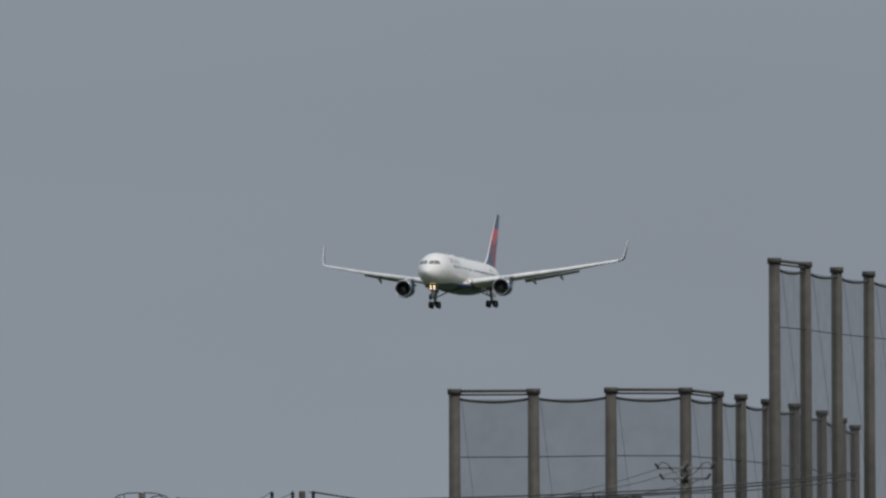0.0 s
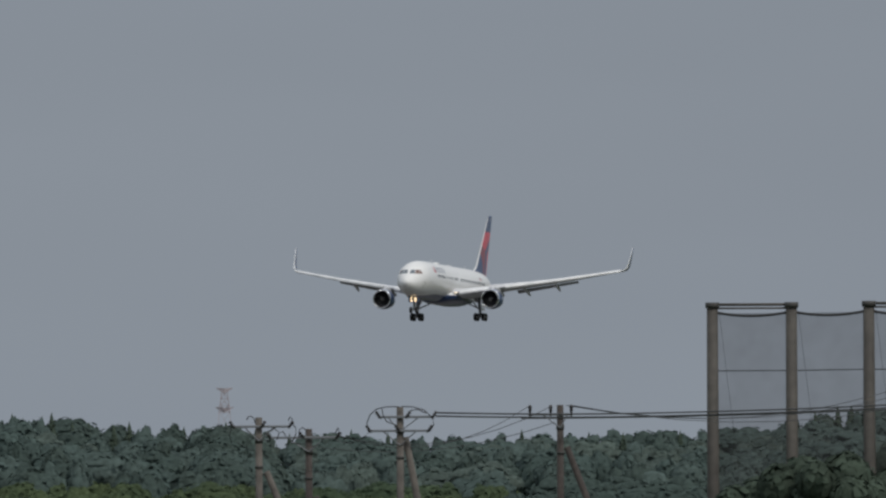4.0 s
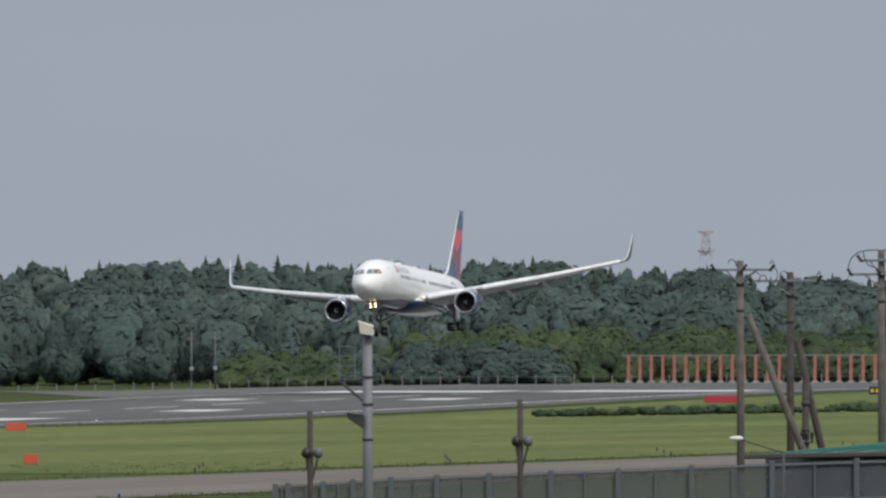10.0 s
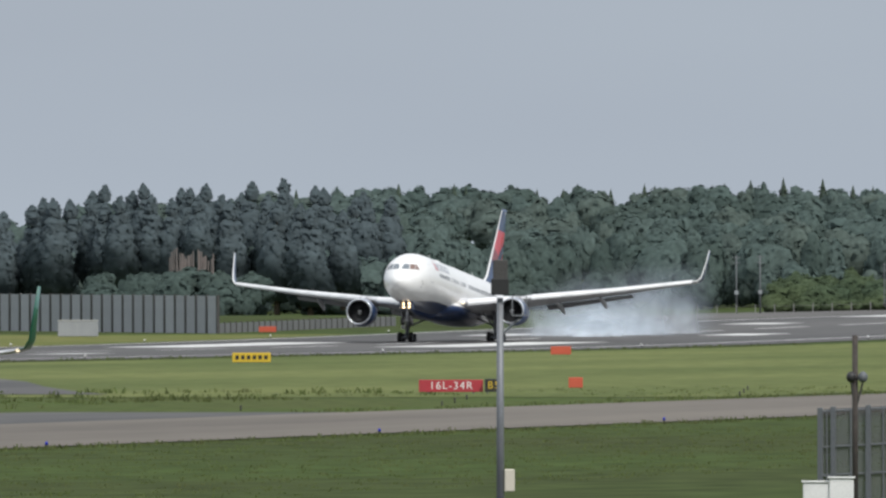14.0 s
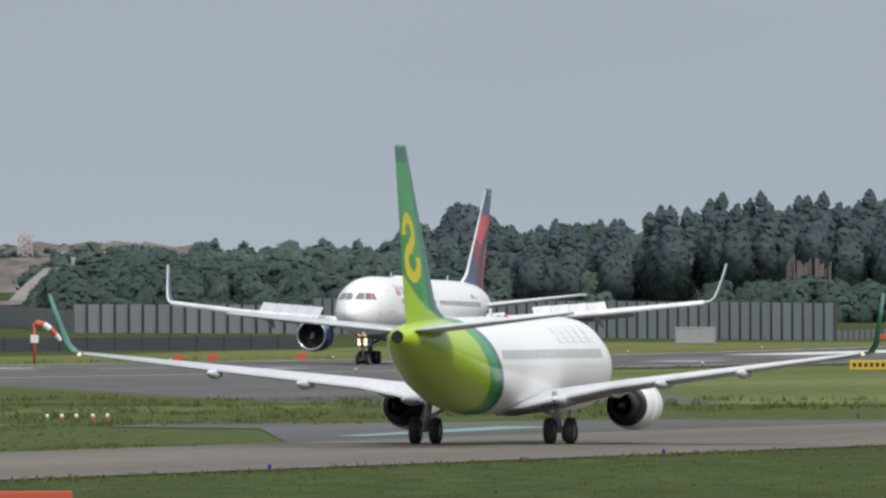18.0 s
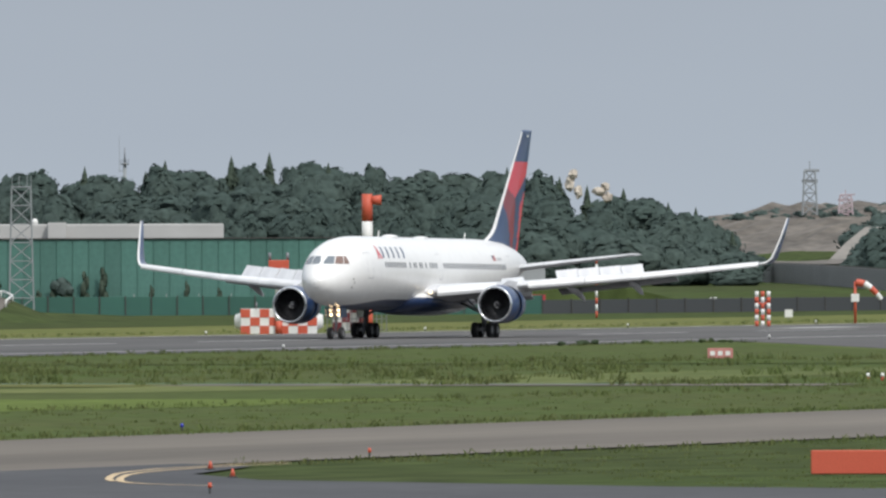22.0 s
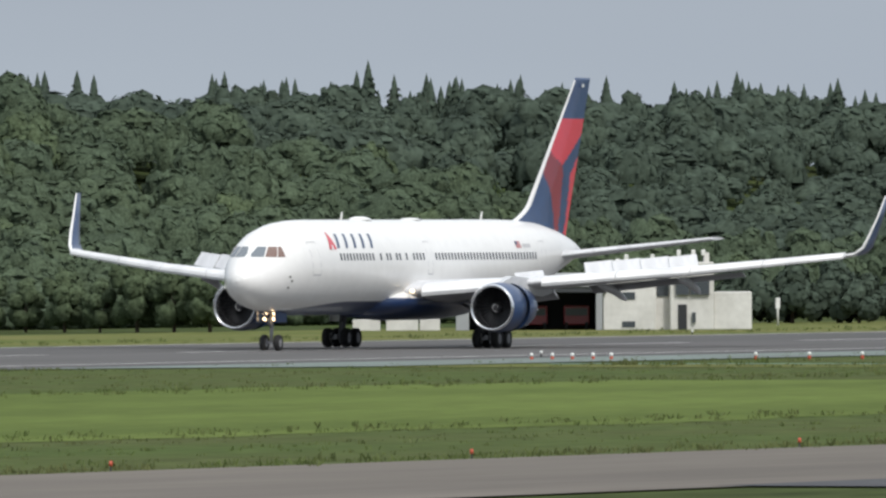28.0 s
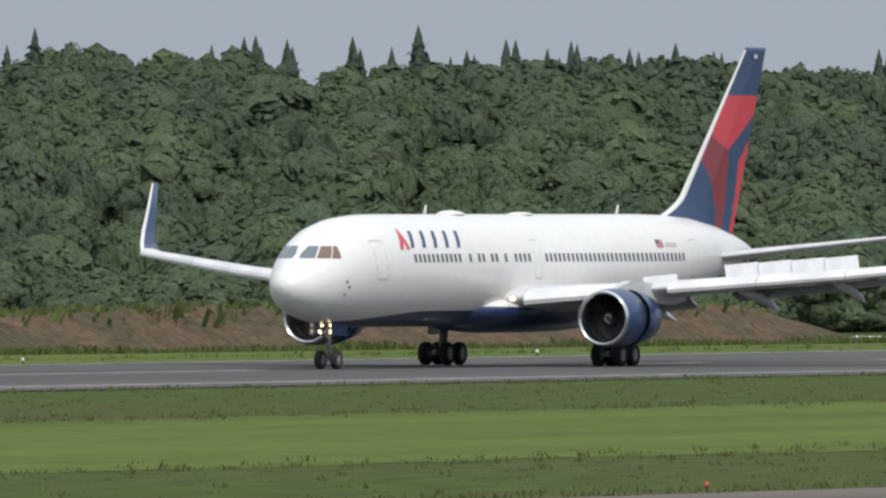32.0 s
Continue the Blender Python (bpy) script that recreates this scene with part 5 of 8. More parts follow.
EDGE_A = [(-346, 1250), (-325, 1195), (-304, 1139), (-277, 1065), (-265, 1035), (-252, 1031), (-236, 1027)]
EDGE_B = [(-243, 1050), (-258, 1105), (-272, 1160), (-313, 1303), (-346, 1400)]
slab("exit_taxiway", EDGE_A + EDGE_B, 0.045, ASPHALT, "grey asphalt exit taxiway curving off the runway")
slab("taxiway_link", [(-190, 745), (-212, 826), (-222, 835), (-225, 858), (-213, 862), (-207, 885), (-190, 884)], 0.045, ASPHALT, "grey asphalt link between the taxiway and the grass")
slab("service_strip", [(-262, 840.6), (-228, 838), (-228, 848), (-262, 852.6)], 0.045, CONCRETE, "narrow pale paved strip across the grass")
slab("dry_strip", [(-332, 842), (-262, 836.6), (-262, 854.6), (-332, 866)], 0.04, DRY, "pale dry grass strip across the field")
slab("apron", [(-164, 440), (-164, 530), (-160, 524), (-156, 505), (-150, 492), (-134, 478), (-90, 455), (-90, 425)], 0.055, DARKASPHALT, "dark fresh asphalt apron corner beside the taxiway")
for name, pts, m in (("green_edge_paint", [(-203.5, 838), (-200.3, 838), (-195.6, 780), (-197, 780)], TEAL), ("green_edge_paint", [(-346, 828), (-333, 845), (-333, 925), (-346, 960)], FADEDTEAL), ("green_edge_paint", [(-330, 860), (-240, 847.4), (-240, 848.8), (-330, 862.5)], TEAL)):
    slab(name, pts, 0.06, m, "faded green painted shoulder of the pavement")


def ribbon(path, offsets):
    """Points on both sides of a path; offsets: sideways, drop to the ground or not."""
    rows = []
    for i, (x, y, z) in enumerate(path):
        a, b = path[max(i - 1, 0)], path[min(i + 1, len(path) - 1)]
        n = Vector((b[1] - a[1], a[0] - b[0], 0)).normalized()
        row = []
        for d, level in offsets:
            p = Vector((x, y, 0)) + n * d
            row.append((p.x, p.y, (z if level is None else float(land(p.x, p.y)) - 0.1) + (level or 0)))
        rows.append(row)
    return loft(rows, caps=False, closed=False)


for line in ([(-161.5, 532.8), (-161.7, 528.7), (-161.0, 521.9), (-160.6, 516.5), (-159.4, 509.9), (-158.2, 504.7), (-156.4, 498.4), (-154.9, 493.4), (-154.1, 491.0), (-153.2, 488.5)], [(-160.2, 528.6), (-160.4, 524.5), (-160.0, 518.4), (-159.2, 512.5), (-158.3, 507.3), (-157.1, 502.2), (-155.3, 495.9), (-154.2, 492.2), (-152.8, 487.9), (-151.6, 484.9), (-150.3, 482.5), (-149.0, 480.7), (-147.4, 478.9)], [(-179.8, 511.2), (-179.8, 508.5), (-179.0, 504.6), (-177.7, 500.0), (-176.2, 495.6), (-174.3, 490.6), (-172.3, 485.7), (-170.0, 481.0), (-167.5, 477.5), (-164.9, 475.3)]):
    solid("yellow_guide_line", ribbon([(x, y, 0.07) for x, y in line], [(-0.11, None), (0.11, None)]), YELLOW, "curved pale yellow taxi guide line", "yellow guide line", kind="structure")
for x in (-354.4, -417 + 2.2):
    sheet("runway_edge_line", x, x + 0.9, 150, 2300, 0.45, 50, 0.065, PAINT, "white painted runway edge line")
for i in range(43):
    y = 200 + 50 * i
    sheet("centre_line_dash", -386.25, -385.35, y, y + 30, 0.45, 15, 0.065, PAINT, "white painted runway centre line dash")
for y0, y1, inner, outer in ((1755, 1830, 9, 18), (1915, 1938, 10, 16), (2060, 2083, 10, 16), (1600, 1623, 10, 14), (2190, 2225, 3, 27), (1450, 1473, 10, 13)):
    for s in (-1, 1):
        x0, x1 = sorted((-386 + s * inner, -386 + s * outer))
        sheet("touchdown_mark", x0, x1, y0, y1, (x1 - x0) / 2, (y1 - y0) / 3, 0.065, PAINT, "white painted touchdown zone block on the runway")

# ---- grass tufts and weeds ----
def tufts(name, spots, material, label, seed):
    rng = np.random.default_rng(seed)
    spots = np.array(spots)
    n, k = len(spots), 7
    a = rng.uniform(0, 6.283, (n, k))
    h = spots[:, 2:3] * rng.uniform(0.5, 1.2, (n, k))
    lean = rng.uniform(-0.7, 0.7, (n, k, 2)) * h[..., None]
    off = rng.uniform(-0.4, 0.4, (n, k, 2)) * (0.4 + spots[:, 2:3, None])
    w = 0.09 * h + 0.016
    z = land(spots[:, 0], spots[:, 1])[:, None] + np.zeros((n, k))
    cx, cy = spots[:, 0:1] + off[..., 0], spots[:, 1:2] + off[..., 1]
    dx, dy = np.cos(a) * w, np.sin(a) * w
    v = np.stack([np.stack([cx - dx, cy - dy, z - 0.02], -1), np.stack([cx + dx, cy + dy, z - 0.02], -1), np.stack([cx + dx * 0.6 + lean[..., 0], cy + dy * 0.6 + lean[..., 1], z + h], -1), np.stack([cx - dx * 0.5 + lean[..., 0], cy - dy * 0.5 + lean[..., 1], z + h * 0.92], -1)], 2).reshape(-1, 3)
    return tagged(mesh_object(name, v, np.arange(len(v)).reshape(-1, 4), material), label, "grass", kind="stuff")


rng = np.random.default_rng(31)
spots = []
for x, y0, y1, step_, tall, spread in ((-193, 380, 735, 0.22, 0.42, 2.5), (-193, 880, 1300, 0.5, 0.4, 2.5), (-226, 400, 1000, 0.3, 0.4, 5), (-290, 420, 1050, 0.3, 0.42, 6), (-343, 560, 830, 0.25, 0.42, 2.5), (-343, 960, 1250, 0.3, 0.5, 3), (-344, 1400, 1800, 0.8, 0.5, 3), (-161.5, 530, 1000, 0.3, 0.35, 2.0), (-430, 750, 1700, 0.5, 0.5, 8)):
    for y in np.arange(y0, y1, step_):
        if x == -343 and 1239 < y:
            continue
        spots.append((x + rng.normal() * spread * 0.5, y + rng.uniform(-0.5, 0.5), 0.25 * tall * rng.uniform(0.3, 1.5) ** 2.0))
for _ in range(12000):
    x, y = rng.uniform(-345, -192), 380 + 720 * rng.uniform() ** 1.2
    if -288 < x < -226 and y < 1010:
        continue
    if y > 730 and -346 + (1250 - y) * 0.3 < x < -300 + (1303 - y) * 0.33:
        continue
    spots.append((x, y, 0.05 + 0.11 * rng.uniform() ** 2))
for _ in range(6000):
    x, y = rng.uniform(-160, -118), rng.uniform(400, 800)
    if y < 535 and x < -118:
        if y < 470 or x < -140 - (y - 495) * 0.5:
            continue
    spots.append((x, y, 0.03 + 0.06 * rng.uniform() ** 2))
for _ in range(420):
    # loose clumps of tall weeds in the unmown grass
    x, y = rng.uniform(-325, -215), rng.uniform(840, 1050)
    h = rng.uniform(0.12, 0.4)
    for _ in range(rng.integers(4, 9)):
        spots.append((x + rng.normal() * 0.9, y + rng.normal() * 1.2, h * rng.uniform(0.6, 1.1)))
tufts("grass_tufts", spots, TUFT, "tall unmown grass tufts along the pavements", 32)
sheet("unmown_strip", -345, -287, 420, 835, 29, 20, 0.015, ROUGH, "unmown brownish green grass strip")
sheet("unmown_strip", -229, -192, 400, 735, 18.5, 20, 0.015, ROUGH, "unmown brownish green grass strip")
sheet("unmown_strip", -346, -192, 735, 1004, 22, 20, 0.01, ROUGH, "unmown patchy green grass between the pavements")
sheet("mown_strip", -262, -247, 800, 1000, 3, 2.5, 0.025, LAWN, "narrow mown strip in the rough grass", curve=lambda x, y: x + 2 * np.sin(y / 19.0) + 0.9 * np.sin(y / 5.3 + x))
slab("unmown_strip", [(-345, 1005), (-252.5, 1003), (-278, 1064), (-305, 1138), (-326, 1194), (-345, 1244)], 0.035, ROUGH, "unmown olive grass beside the exit taxiway")
sheet("green_verge", -449, -418, 700, 1012, 15.5, 26, 0.035, LAWNBRIGHT, "fresh green grass verge between runway and soil bank")
sheet("dry_verge", -470, -418, 700, 1940, 13, 40, 0.02, DRY, "pale dry grass verge beyond the runway")

# ---- small field things ----
REDBOARD = mat("red sign board", (0.42, 0.035, 0.05), 0.5, spots=1.5, grain=0.08, second=(0.37, 0.035, 0.048))
ORANGE = mat("orange-red paint", (0.52, 0.095, 0.05), 0.55, spots=1.0, grain=0.1, second=(0.5, 0.085, 0.045))
FADEDSIGN = mat("faded red sign board", (0.5, 0.22, 0.2), 0.6, spots=1.5, grain=0.1, second=(0.44, 0.17, 0.15))
BLACKBOARD = mat("black sign board", (0.02, 0.02, 0.02), 0.5, grain=0.1)
YELLOWBOARD = mat("yellow sign board", (0.62, 0.42, 0.03), 0.5, spots=1.5, grain=0.08)
WHITEPAINT = mat("white enamel", (0.75, 0.75, 0.73), 0.5, spots=1.0, grain=0.08, second=(0.66, 0.66, 0.64))
GREYMETAL = mat("galvanised steel", (0.22, 0.23, 0.245), 0.55, 0.4, spots=1.2, grain=0.12, second=(0.17, 0.18, 0.195))
DARKSTEEL = mat("dark weathered steel", (0.07, 0.068, 0.065), 0.7, 0.3, grain=0.2)
BLUEGLASS = mat("blue lamp glass", (0.02, 0.03, 0.4), 0.2)


def words(parent, text, size, x, z, y, material, label=""):
    curve = bpy.data.curves.new("lettering", "FONT")
    curve.space_character = 1.2
    curve.body, curve.size, curve.extrude, curve.align_x, curve.align_y = text, size, 0.006, "CENTER", "CENTER"
    tmp = bpy.data.objects.new("lettering", curve)
    me = bpy.data.meshes.new_from_object(tmp)
    me.materials.append(material)
    ob = new("lettering", me)
    ob.parent = parent
    ob.matrix_basis = pose(x, y, z, 90, 0, 0)
    if label:
        ob["label"] = label
    return ob


def board(name, x, y, w, h, material, label, text="", ink=None, size=0.5, bars=0, depth=0.28, lift=0.12):
    sign = thing(name, label, "airfield sign", at=facing(x, y))
    part("panel", box(-w / 2, w / 2, -depth / 2, depth / 2, lift, lift + h, 0.02), material, sign)
    for s in (-0.35, 0.35):
        part("foot", box(s * w - 0.05, s * w + 0.05, -0.06, 0.06, 0, lift + 0.02), GREYMETAL, sign)
    if text:
        words(sign, text, size, 0, lift + h / 2, -depth / 2 - 0.004, ink)
    for i in range(bars):
        q = (i + 0.5) / bars * w * 0.9 - w * 0.45
        part("illegible_mark", box(q - w * 0.28 / bars, q + w * 0.28 / bars, -depth / 2 - 0.01, -depth / 2, lift + h * 0.28, lift + h * 0.72), ink, sign)
    return sign


board("runway_sign", -217.6, 1035, 3.7, 0.7, REDBOARD, "red runway sign with white lettering on the grass", "16L-34R", WHITEPAINT, 0.62)
board("taxiway_sign", -215.1, 1035, 1.0, 0.75, BLACKBOARD, "black taxiway sign with yellow lettering beside the red sign", "B5", YELLOWBOARD, 0.6)
board("taxiway_sign", -315.9, 1425.5, 3.05, 0.75, YELLOWBOARD, "yellow direction sign with black marks near the runway", "", BLACKBOARD, bars=6)
board("hold_sign", -254, 1670.8, 3.3, 0.8, BLACKBOARD, "black sign with yellow lettering on the grass", "-HOLD", YELLOWBOARD, 0.75)
board("marker_board", -221, 1087.8, 0.85, 0.62, ORANGE, "plain orange-red marker board on the grass", depth=0.5, lift=0.05)
board("marker_board", -323.8, 1587.3, 1.8, 0.72, ORANGE, "plain wide red marker board beside the runway", depth=0.5, lift=0.05)
board("marker_board", -137.1, 507.8, 2.36, 0.68, ORANGE, "faded red marker board at the near taxiway edge", depth=0.4, lift=0.02)
board("distance_sign", -291.1, 1048.3, 1.5, 0.6, FADEDSIGN, "small red and white sign in the grass", "", WHITEPAINT, bars=3, lift=0.05)
board("marker_board", -350.3, 776.7, 1.95, 0.42, REDBOARD, "low red marker board at the runway edge", lift=0.04)
board("marker_board", -330.7, 2013, 3.8, 0.8, REDBOARD, "wide red marker board beside the runway end", lift=0.04)
board("taxiway_sign", -329.8, 2118, 1.3, 0.9, BLACKBOARD, "small dark sign near the runway end", "", YELLOWBOARD, bars=2)
for x, y in ((-440, 1607.8), (-487.9, 1869.4), (-520, 1870), (-447, 1262), (-436, 1440), (-501, 1801)):
    post = thing("white_marker_board", "small white square marker board on a post", "marker", "white markers", facing(x, y))
    part("panel", box(-0.35, 0.35, -0.03, 0.03, 0.35, 1.05, 0.01), WHITEPAINT, post)
    part("post", box(-0.04, 0.04, 0.03, 0.1, 0, 0.8), GREYMETAL, post)

lamp = thing("taxiway_edge_light", "small blue taxiway edge light in the turf", "light", "blue taxiway lights", pose(-161.6, 754, 0.0))
part("stem", rod((0, 0, 0), (0, 0, 0.22), 0.05, n=6), DARKSTEEL, lamp)
part("globe", rod((0, 0, 0.18), (0, 0, 0.3), 0.075, 0.05, 8), BLUEGLASS, lamp)
for i in range(1, 22):
    if i not in (1, 3, 6):
        x, y = (-194.7, 629) if i == 2 else (-161.6, 385 + 61.5 * i)
        copy_thing(lamp, pose(x, y, float(land(x, y))))
cone = thing("traffic_cone", "small orange cone standing on the asphalt", "cone", "orange cones", pose(-158.3, 514.2, 0.07))
part("body", rod((0, 0, 0.03), (0, 0, 0.25), 0.085, 0.025, 12), ORANGE, cone)
part("foot", box(-0.13, 0.13, -0.13, 0.13, 0, 0.03, 0.01), DARKSTEEL, cone)
for x, y in ((-152.1, 496.2),):
    copy_thing(cone, pose(x, y, 0.07))
mark = thing("edge_marker", "small orange edge reflector on a stake", "marker", "orange edge markers", pose(-192, 413, 0))
part("stake", rod((0, 0, 0), (0, 0, 0.2), 0.03, n=5), DARKSTEEL, mark)
part("reflector", rod((0, 0, 0.16), (0, 0, 0.3), 0.065, 0.045, 8), ORANGE, mark)
for i in range(1, 6):
    copy_thing(mark, pose(-192.2, 413 + 27.5 * i, 0))
for x, y in ((-162.7, 395.8), (-162.8, 545.6), (-142.8, 463.8)):
    copy_thing(mark, pose(x, y, float(land(x, y)) + 0.05))
guard = thing("guard_light", "red and white low marker light on the paved strip", "light", "striped marker lights", pose(-234.1, 870.1, 0))
part("body", rod((0, 0, 0), (0, 0, 0.22), 0.09, n=8), ORANGE, guard)
part("cap", rod((0, 0, 0.22), (0, 0, 0.4), 0.12, 0.07, 8), WHITEPAINT, guard)
for x, y in [(-233.6, 871), (-233.1, 871.9), (-232.5, 872.8), (-232, 873.7), (-342.1, 890.6), (-341.1, 891), (-340.1, 891.3), (-339.1, 891.7), (-338.2, 892), (-331.2, 894.7), (-328.6, 895.7), (-326, 896.6)]:
    copy_thing(guard, pose(x, y, 0))
edge = thing("runway_edge_light", "small white runway edge light", "light", "runway edge lights", pose(-419, 760, 0.0))
part("stem", rod((0, 0, 0), (0, 0, 0.2), 0.05, n=6), DARKSTEEL, edge)
part("globe", rod((0, 0, 0.18), (0, 0, 0.34), 0.1, 0.06, 8), WHITEPAINT, edge)
for i in range(1, 22):
    copy_thing(edge, pose(-419, 760 + 60 * i, float(land(-419, 760 + 60 * i))))
    if i % 2:
        copy_thing(edge, pose(-349, 730 + 60 * i, float(land(-349, 730 + 60 * i)) + 0.05))
dark = thing("runway_stake", "dark stake lamp in the grass strip", "light", "dark stakes", pose(-200, 900, 0))
part("stem", rod((0, 0, 0), (0, 0, 0.24), 0.05, 0.04, 6), DARKSTEEL, dark)
part("cap", rod((0, 0, 0.2), (0, 0, 0.28), 0.06, 0.05, 8), DARKSTEEL, dark)
for i in range(26):
    copy_thing(dark, pose(-196 - 5 * (i % 3), 930 + 27 * i, float(land(-196, 930 + 27 * i))))


# ---- far side of the runway: masts, hangar, walls, buildings ----
GREENWALL = mat("green profiled sheet", (0.06, 0.158, 0.132), 0.55, spots=0.25, grain=0.1, grains=2, second=(0.07, 0.172, 0.146), each=0.12)
GREENFENCE = mat("dark green fence sheet", (0.03, 0.105, 0.085), 0.6, spots=0.3, grain=0.12, second=(0.035, 0.12, 0.09), each=0.12)
PALEROOF = mat("pale grey roof sheet", (0.45, 0.45, 0.44), 0.6, spots=0.2, grain=0.08, second=(0.4, 0.4, 0.39))
WALLGREY = mat("grey concrete panel", (0.324, 0.338, 0.351), 0.85, spots=0.5, grain=0.12, second=(0.297, 0.311, 0.324), each=0.07)
DARKWALL = mat("dark grey wall", (0.045, 0.05, 0.055), 0.8, spots=0.3, grain=0.15)
PLASTER = mat("off-white plaster", (0.66, 0.65, 0.62), 0.8, spots=0.6, grain=0.06, grains=3, second=(0.56, 0.55, 0.52))
# near-black for dark doors, and for shade put into the bay walls
SHADOW = mat("dark doors and painted bay shade", (0.03, 0.032, 0.036), 0.9, grain=0.2)
SOIL = mat("bare brown soil", (0.115, 0.078, 0.054), 0.95, spots=0.22, grain=0.35, grains=1.6, bump=0.6, second=(0.075, 0.068, 0.042), gloss=0.05)
GRAVEL = mat("quarry gravel", (0.14, 0.124, 0.106), 0.95, spots=0.05, grain=0.35, grains=0.25, second=(0.09, 0.08, 0.07), stretch=(1, 1, 4))
PALEROCK = mat("pale rock", (0.5, 0.45, 0.38), 0.9, spots=0.3, grain=0.25, grains=1.0, second=(0.36, 0.31, 0.26))
DEADWOOD = mat("pale dead stems", (0.22, 0.185, 0.17), 0.9, spots=0.5, grain=0.25, second=(0.16, 0.145, 0.135))
# red and white greyed towards the sky colour in place of distance haze
HAZYPAINT = mat("haze-paled red and white paint", (0.42, 0.36, 0.38), 0.7, spots=0.4, grain=0.1, second=(0.4, 0.31, 0.33))
# steel lightened so that far masts look veiled by haze
HAZYSTEEL = mat("haze-paled steel", (0.25, 0.27, 0.28), 0.7, spots=0.5, grain=0.1)
SACK = mat("white sack cloth", (0.72, 0.73, 0.74), 0.8, spots=1.0, grain=0.06, bump=0.4)
AMBER = mat("yellow machine paint", (0.55, 0.33, 0.03), 0.5, grain=0.15)
TANBOX = mat("orange cargo box", (0.5, 0.24, 0.08), 0.6, grain=0.12)
TYRE = RUBBER


def striped_rod(parent, x, y, z0, z1, r, bands, n=10, first=ORANGE):
    other = WHITEPAINT if first is ORANGE else ORANGE
    for i in range(bands):
        a, b = z0 + (z1 - z0) * i / bands, z0 + (z1 - z0) * (i + 1) / bands
        part("band", rod((x, y, a), (x, y, b), r, n=n), first if i % 2 == 0 else other, parent)


# radar mast with three side arms
mast = thing("striped_mast", "red and white banded antenna mast with side arms", "mast", at=facing(-423.3, 1418.2))
striped_rod(mast, 0, 0, 0, 11.1, 0.43, 5, 12)
for z in (10.6, 7.0, 3.6):
    part("side_arm", rod((0.3, 0, z), (1.15, 0, z), 0.3, 0.42, 12), ORANGE, mast)
# chequered equipment shelter with its small mast
shelter = thing("chequered_shelter", "red and white chequered equipment shelter with a short mast", "shelter", at=facing(-418.5, 1377.8))
part("body", box(-3.0, 3.0, 0.2, 2.6, 0.0, 2.0, 0.05), WHITEPAINT, shelter)
for i in range(8):
    for j in range(3):
        if (i + j) % 2 == 0:
            part("red_square", box(-3.0 + i * 0.75, -2.25 + i * 0.75, 0.16, 0.2, j * 0.66, j * 0.66 + 0.66), ORANGE, shelter)
for s in (-1, 1):
    part("end_tank", lathe([(-3.5 if s < 0 else 3.5, 0.05), (-3.45 if s < 0 else 3.45, 0.5), (-3.0 if s < 0 else 3.0, 0.7)], 12), WHITEPAINT, shelter).location = (0, 1.2, 1.0)
striped_rod(shelter, 0, 0.0, 0, 5.2, 0.27, 5, 10)
part("platform", box(-0.8, 0.8, -0.5, 0.5, 5.1, 5.8, 0.05), ORANGE, shelter)
for x in (-0.7, 0.7):
    part("top_lamp", rod((x, 0, 5.8), (x, 0, 6.4), 0.12, n=8), GREYMETAL, shelter)
    part("pipe", rod((x * 2.5, 0.1, 2.0), (x * 2.5, 0.1, 2.5), 0.06, n=6), GREYMETAL, shelter)
cage = thing("fenced_cabinet", "chequered maroon cabinet inside a grey mesh cage", "shelter", at=facing(-425, 1419))
part("cabinet", box(-1.4, 1.4, 0.5, 2.0, 0, 2.3, 0.04), WHITEPAINT, cage)
for i in range(4):
    for j in range(3):
        if (i + j) % 2 == 0:
            part("maroon_square", box(-1.4 + 0.7 * i, -0.7 + 0.7 * i, 0.46, 0.5, 0.76 * j, 0.76 * j + 0.76), MAROON, cage)
for i in range(13):
    part("mesh_bar", box(-1.9 + 0.4 * i, -1.84 + 0.4 * i, 0, 0.05, 0, 2.9), GREYMETAL, cage)
for z in (0.1, 1.0, 1.9, 2.85):
    part("mesh_rail", box(-1.9, 3.0, 0.05, 0.09, z, z + 0.05), GREYMETAL, cage)
# small striped tower and windsock
tower = thing("striped_light_tower", "short red and white banded lattice light tower", "tower", at=facing(-410.2, 1490.6))
for x in (-0.5, 0, 0.5):
    striped_rod(tower, x, 0, 0, 3.0, 0.16, 6, 8, ORANGE if x else WHITEPAINT)
part("brace", box(-0.65, 0.65, -0.05, 0.05, 1.9, 2.1), ORANGE, tower)
sock = thing("windsock", "orange and white windsock hanging from a red post", "windsock", at=facing(-419.1, 1553.5))
part("post", rod((0, 0, 0), (0, 0, 3.7), 0.12, n=8), ORANGE, sock)
part("notice", box(-0.35, 0.35, -0.2, -0.14, 1.9, 2.6, 0.02), WHITEPAINT, sock)
pts = [(0.1, 3.6, 0.32), (0.8, 3.5, 0.3), (1.4, 3.1, 0.27), (1.9, 2.6, 0.23), (2.3, 2.1, 0.18)]
for i, (a, b) in enumerate(zip(pts, pts[1:])):
    part("cloth_band", rod((a[0], 0, a[1]), (b[0], 0, b[1]), a[2], b[2], 12, caps=False), ORANGE if i % 2 == 0 else WHITEPAINT, sock)
for x, y in ((-420, 1607), (-420, 1619), (-420, 1652)):
    board("marker_board", x, y, 0.9, 0.6, ORANGE, "small orange marker board beyond the runway", lift=0.05)
stick = thing("striped_pole", "thin red and white banded pole", "pole", at=facing(-484.4, 1700))
striped_rod(stick, 0, 0, 0, 5.8, 0.11, 9, 8)


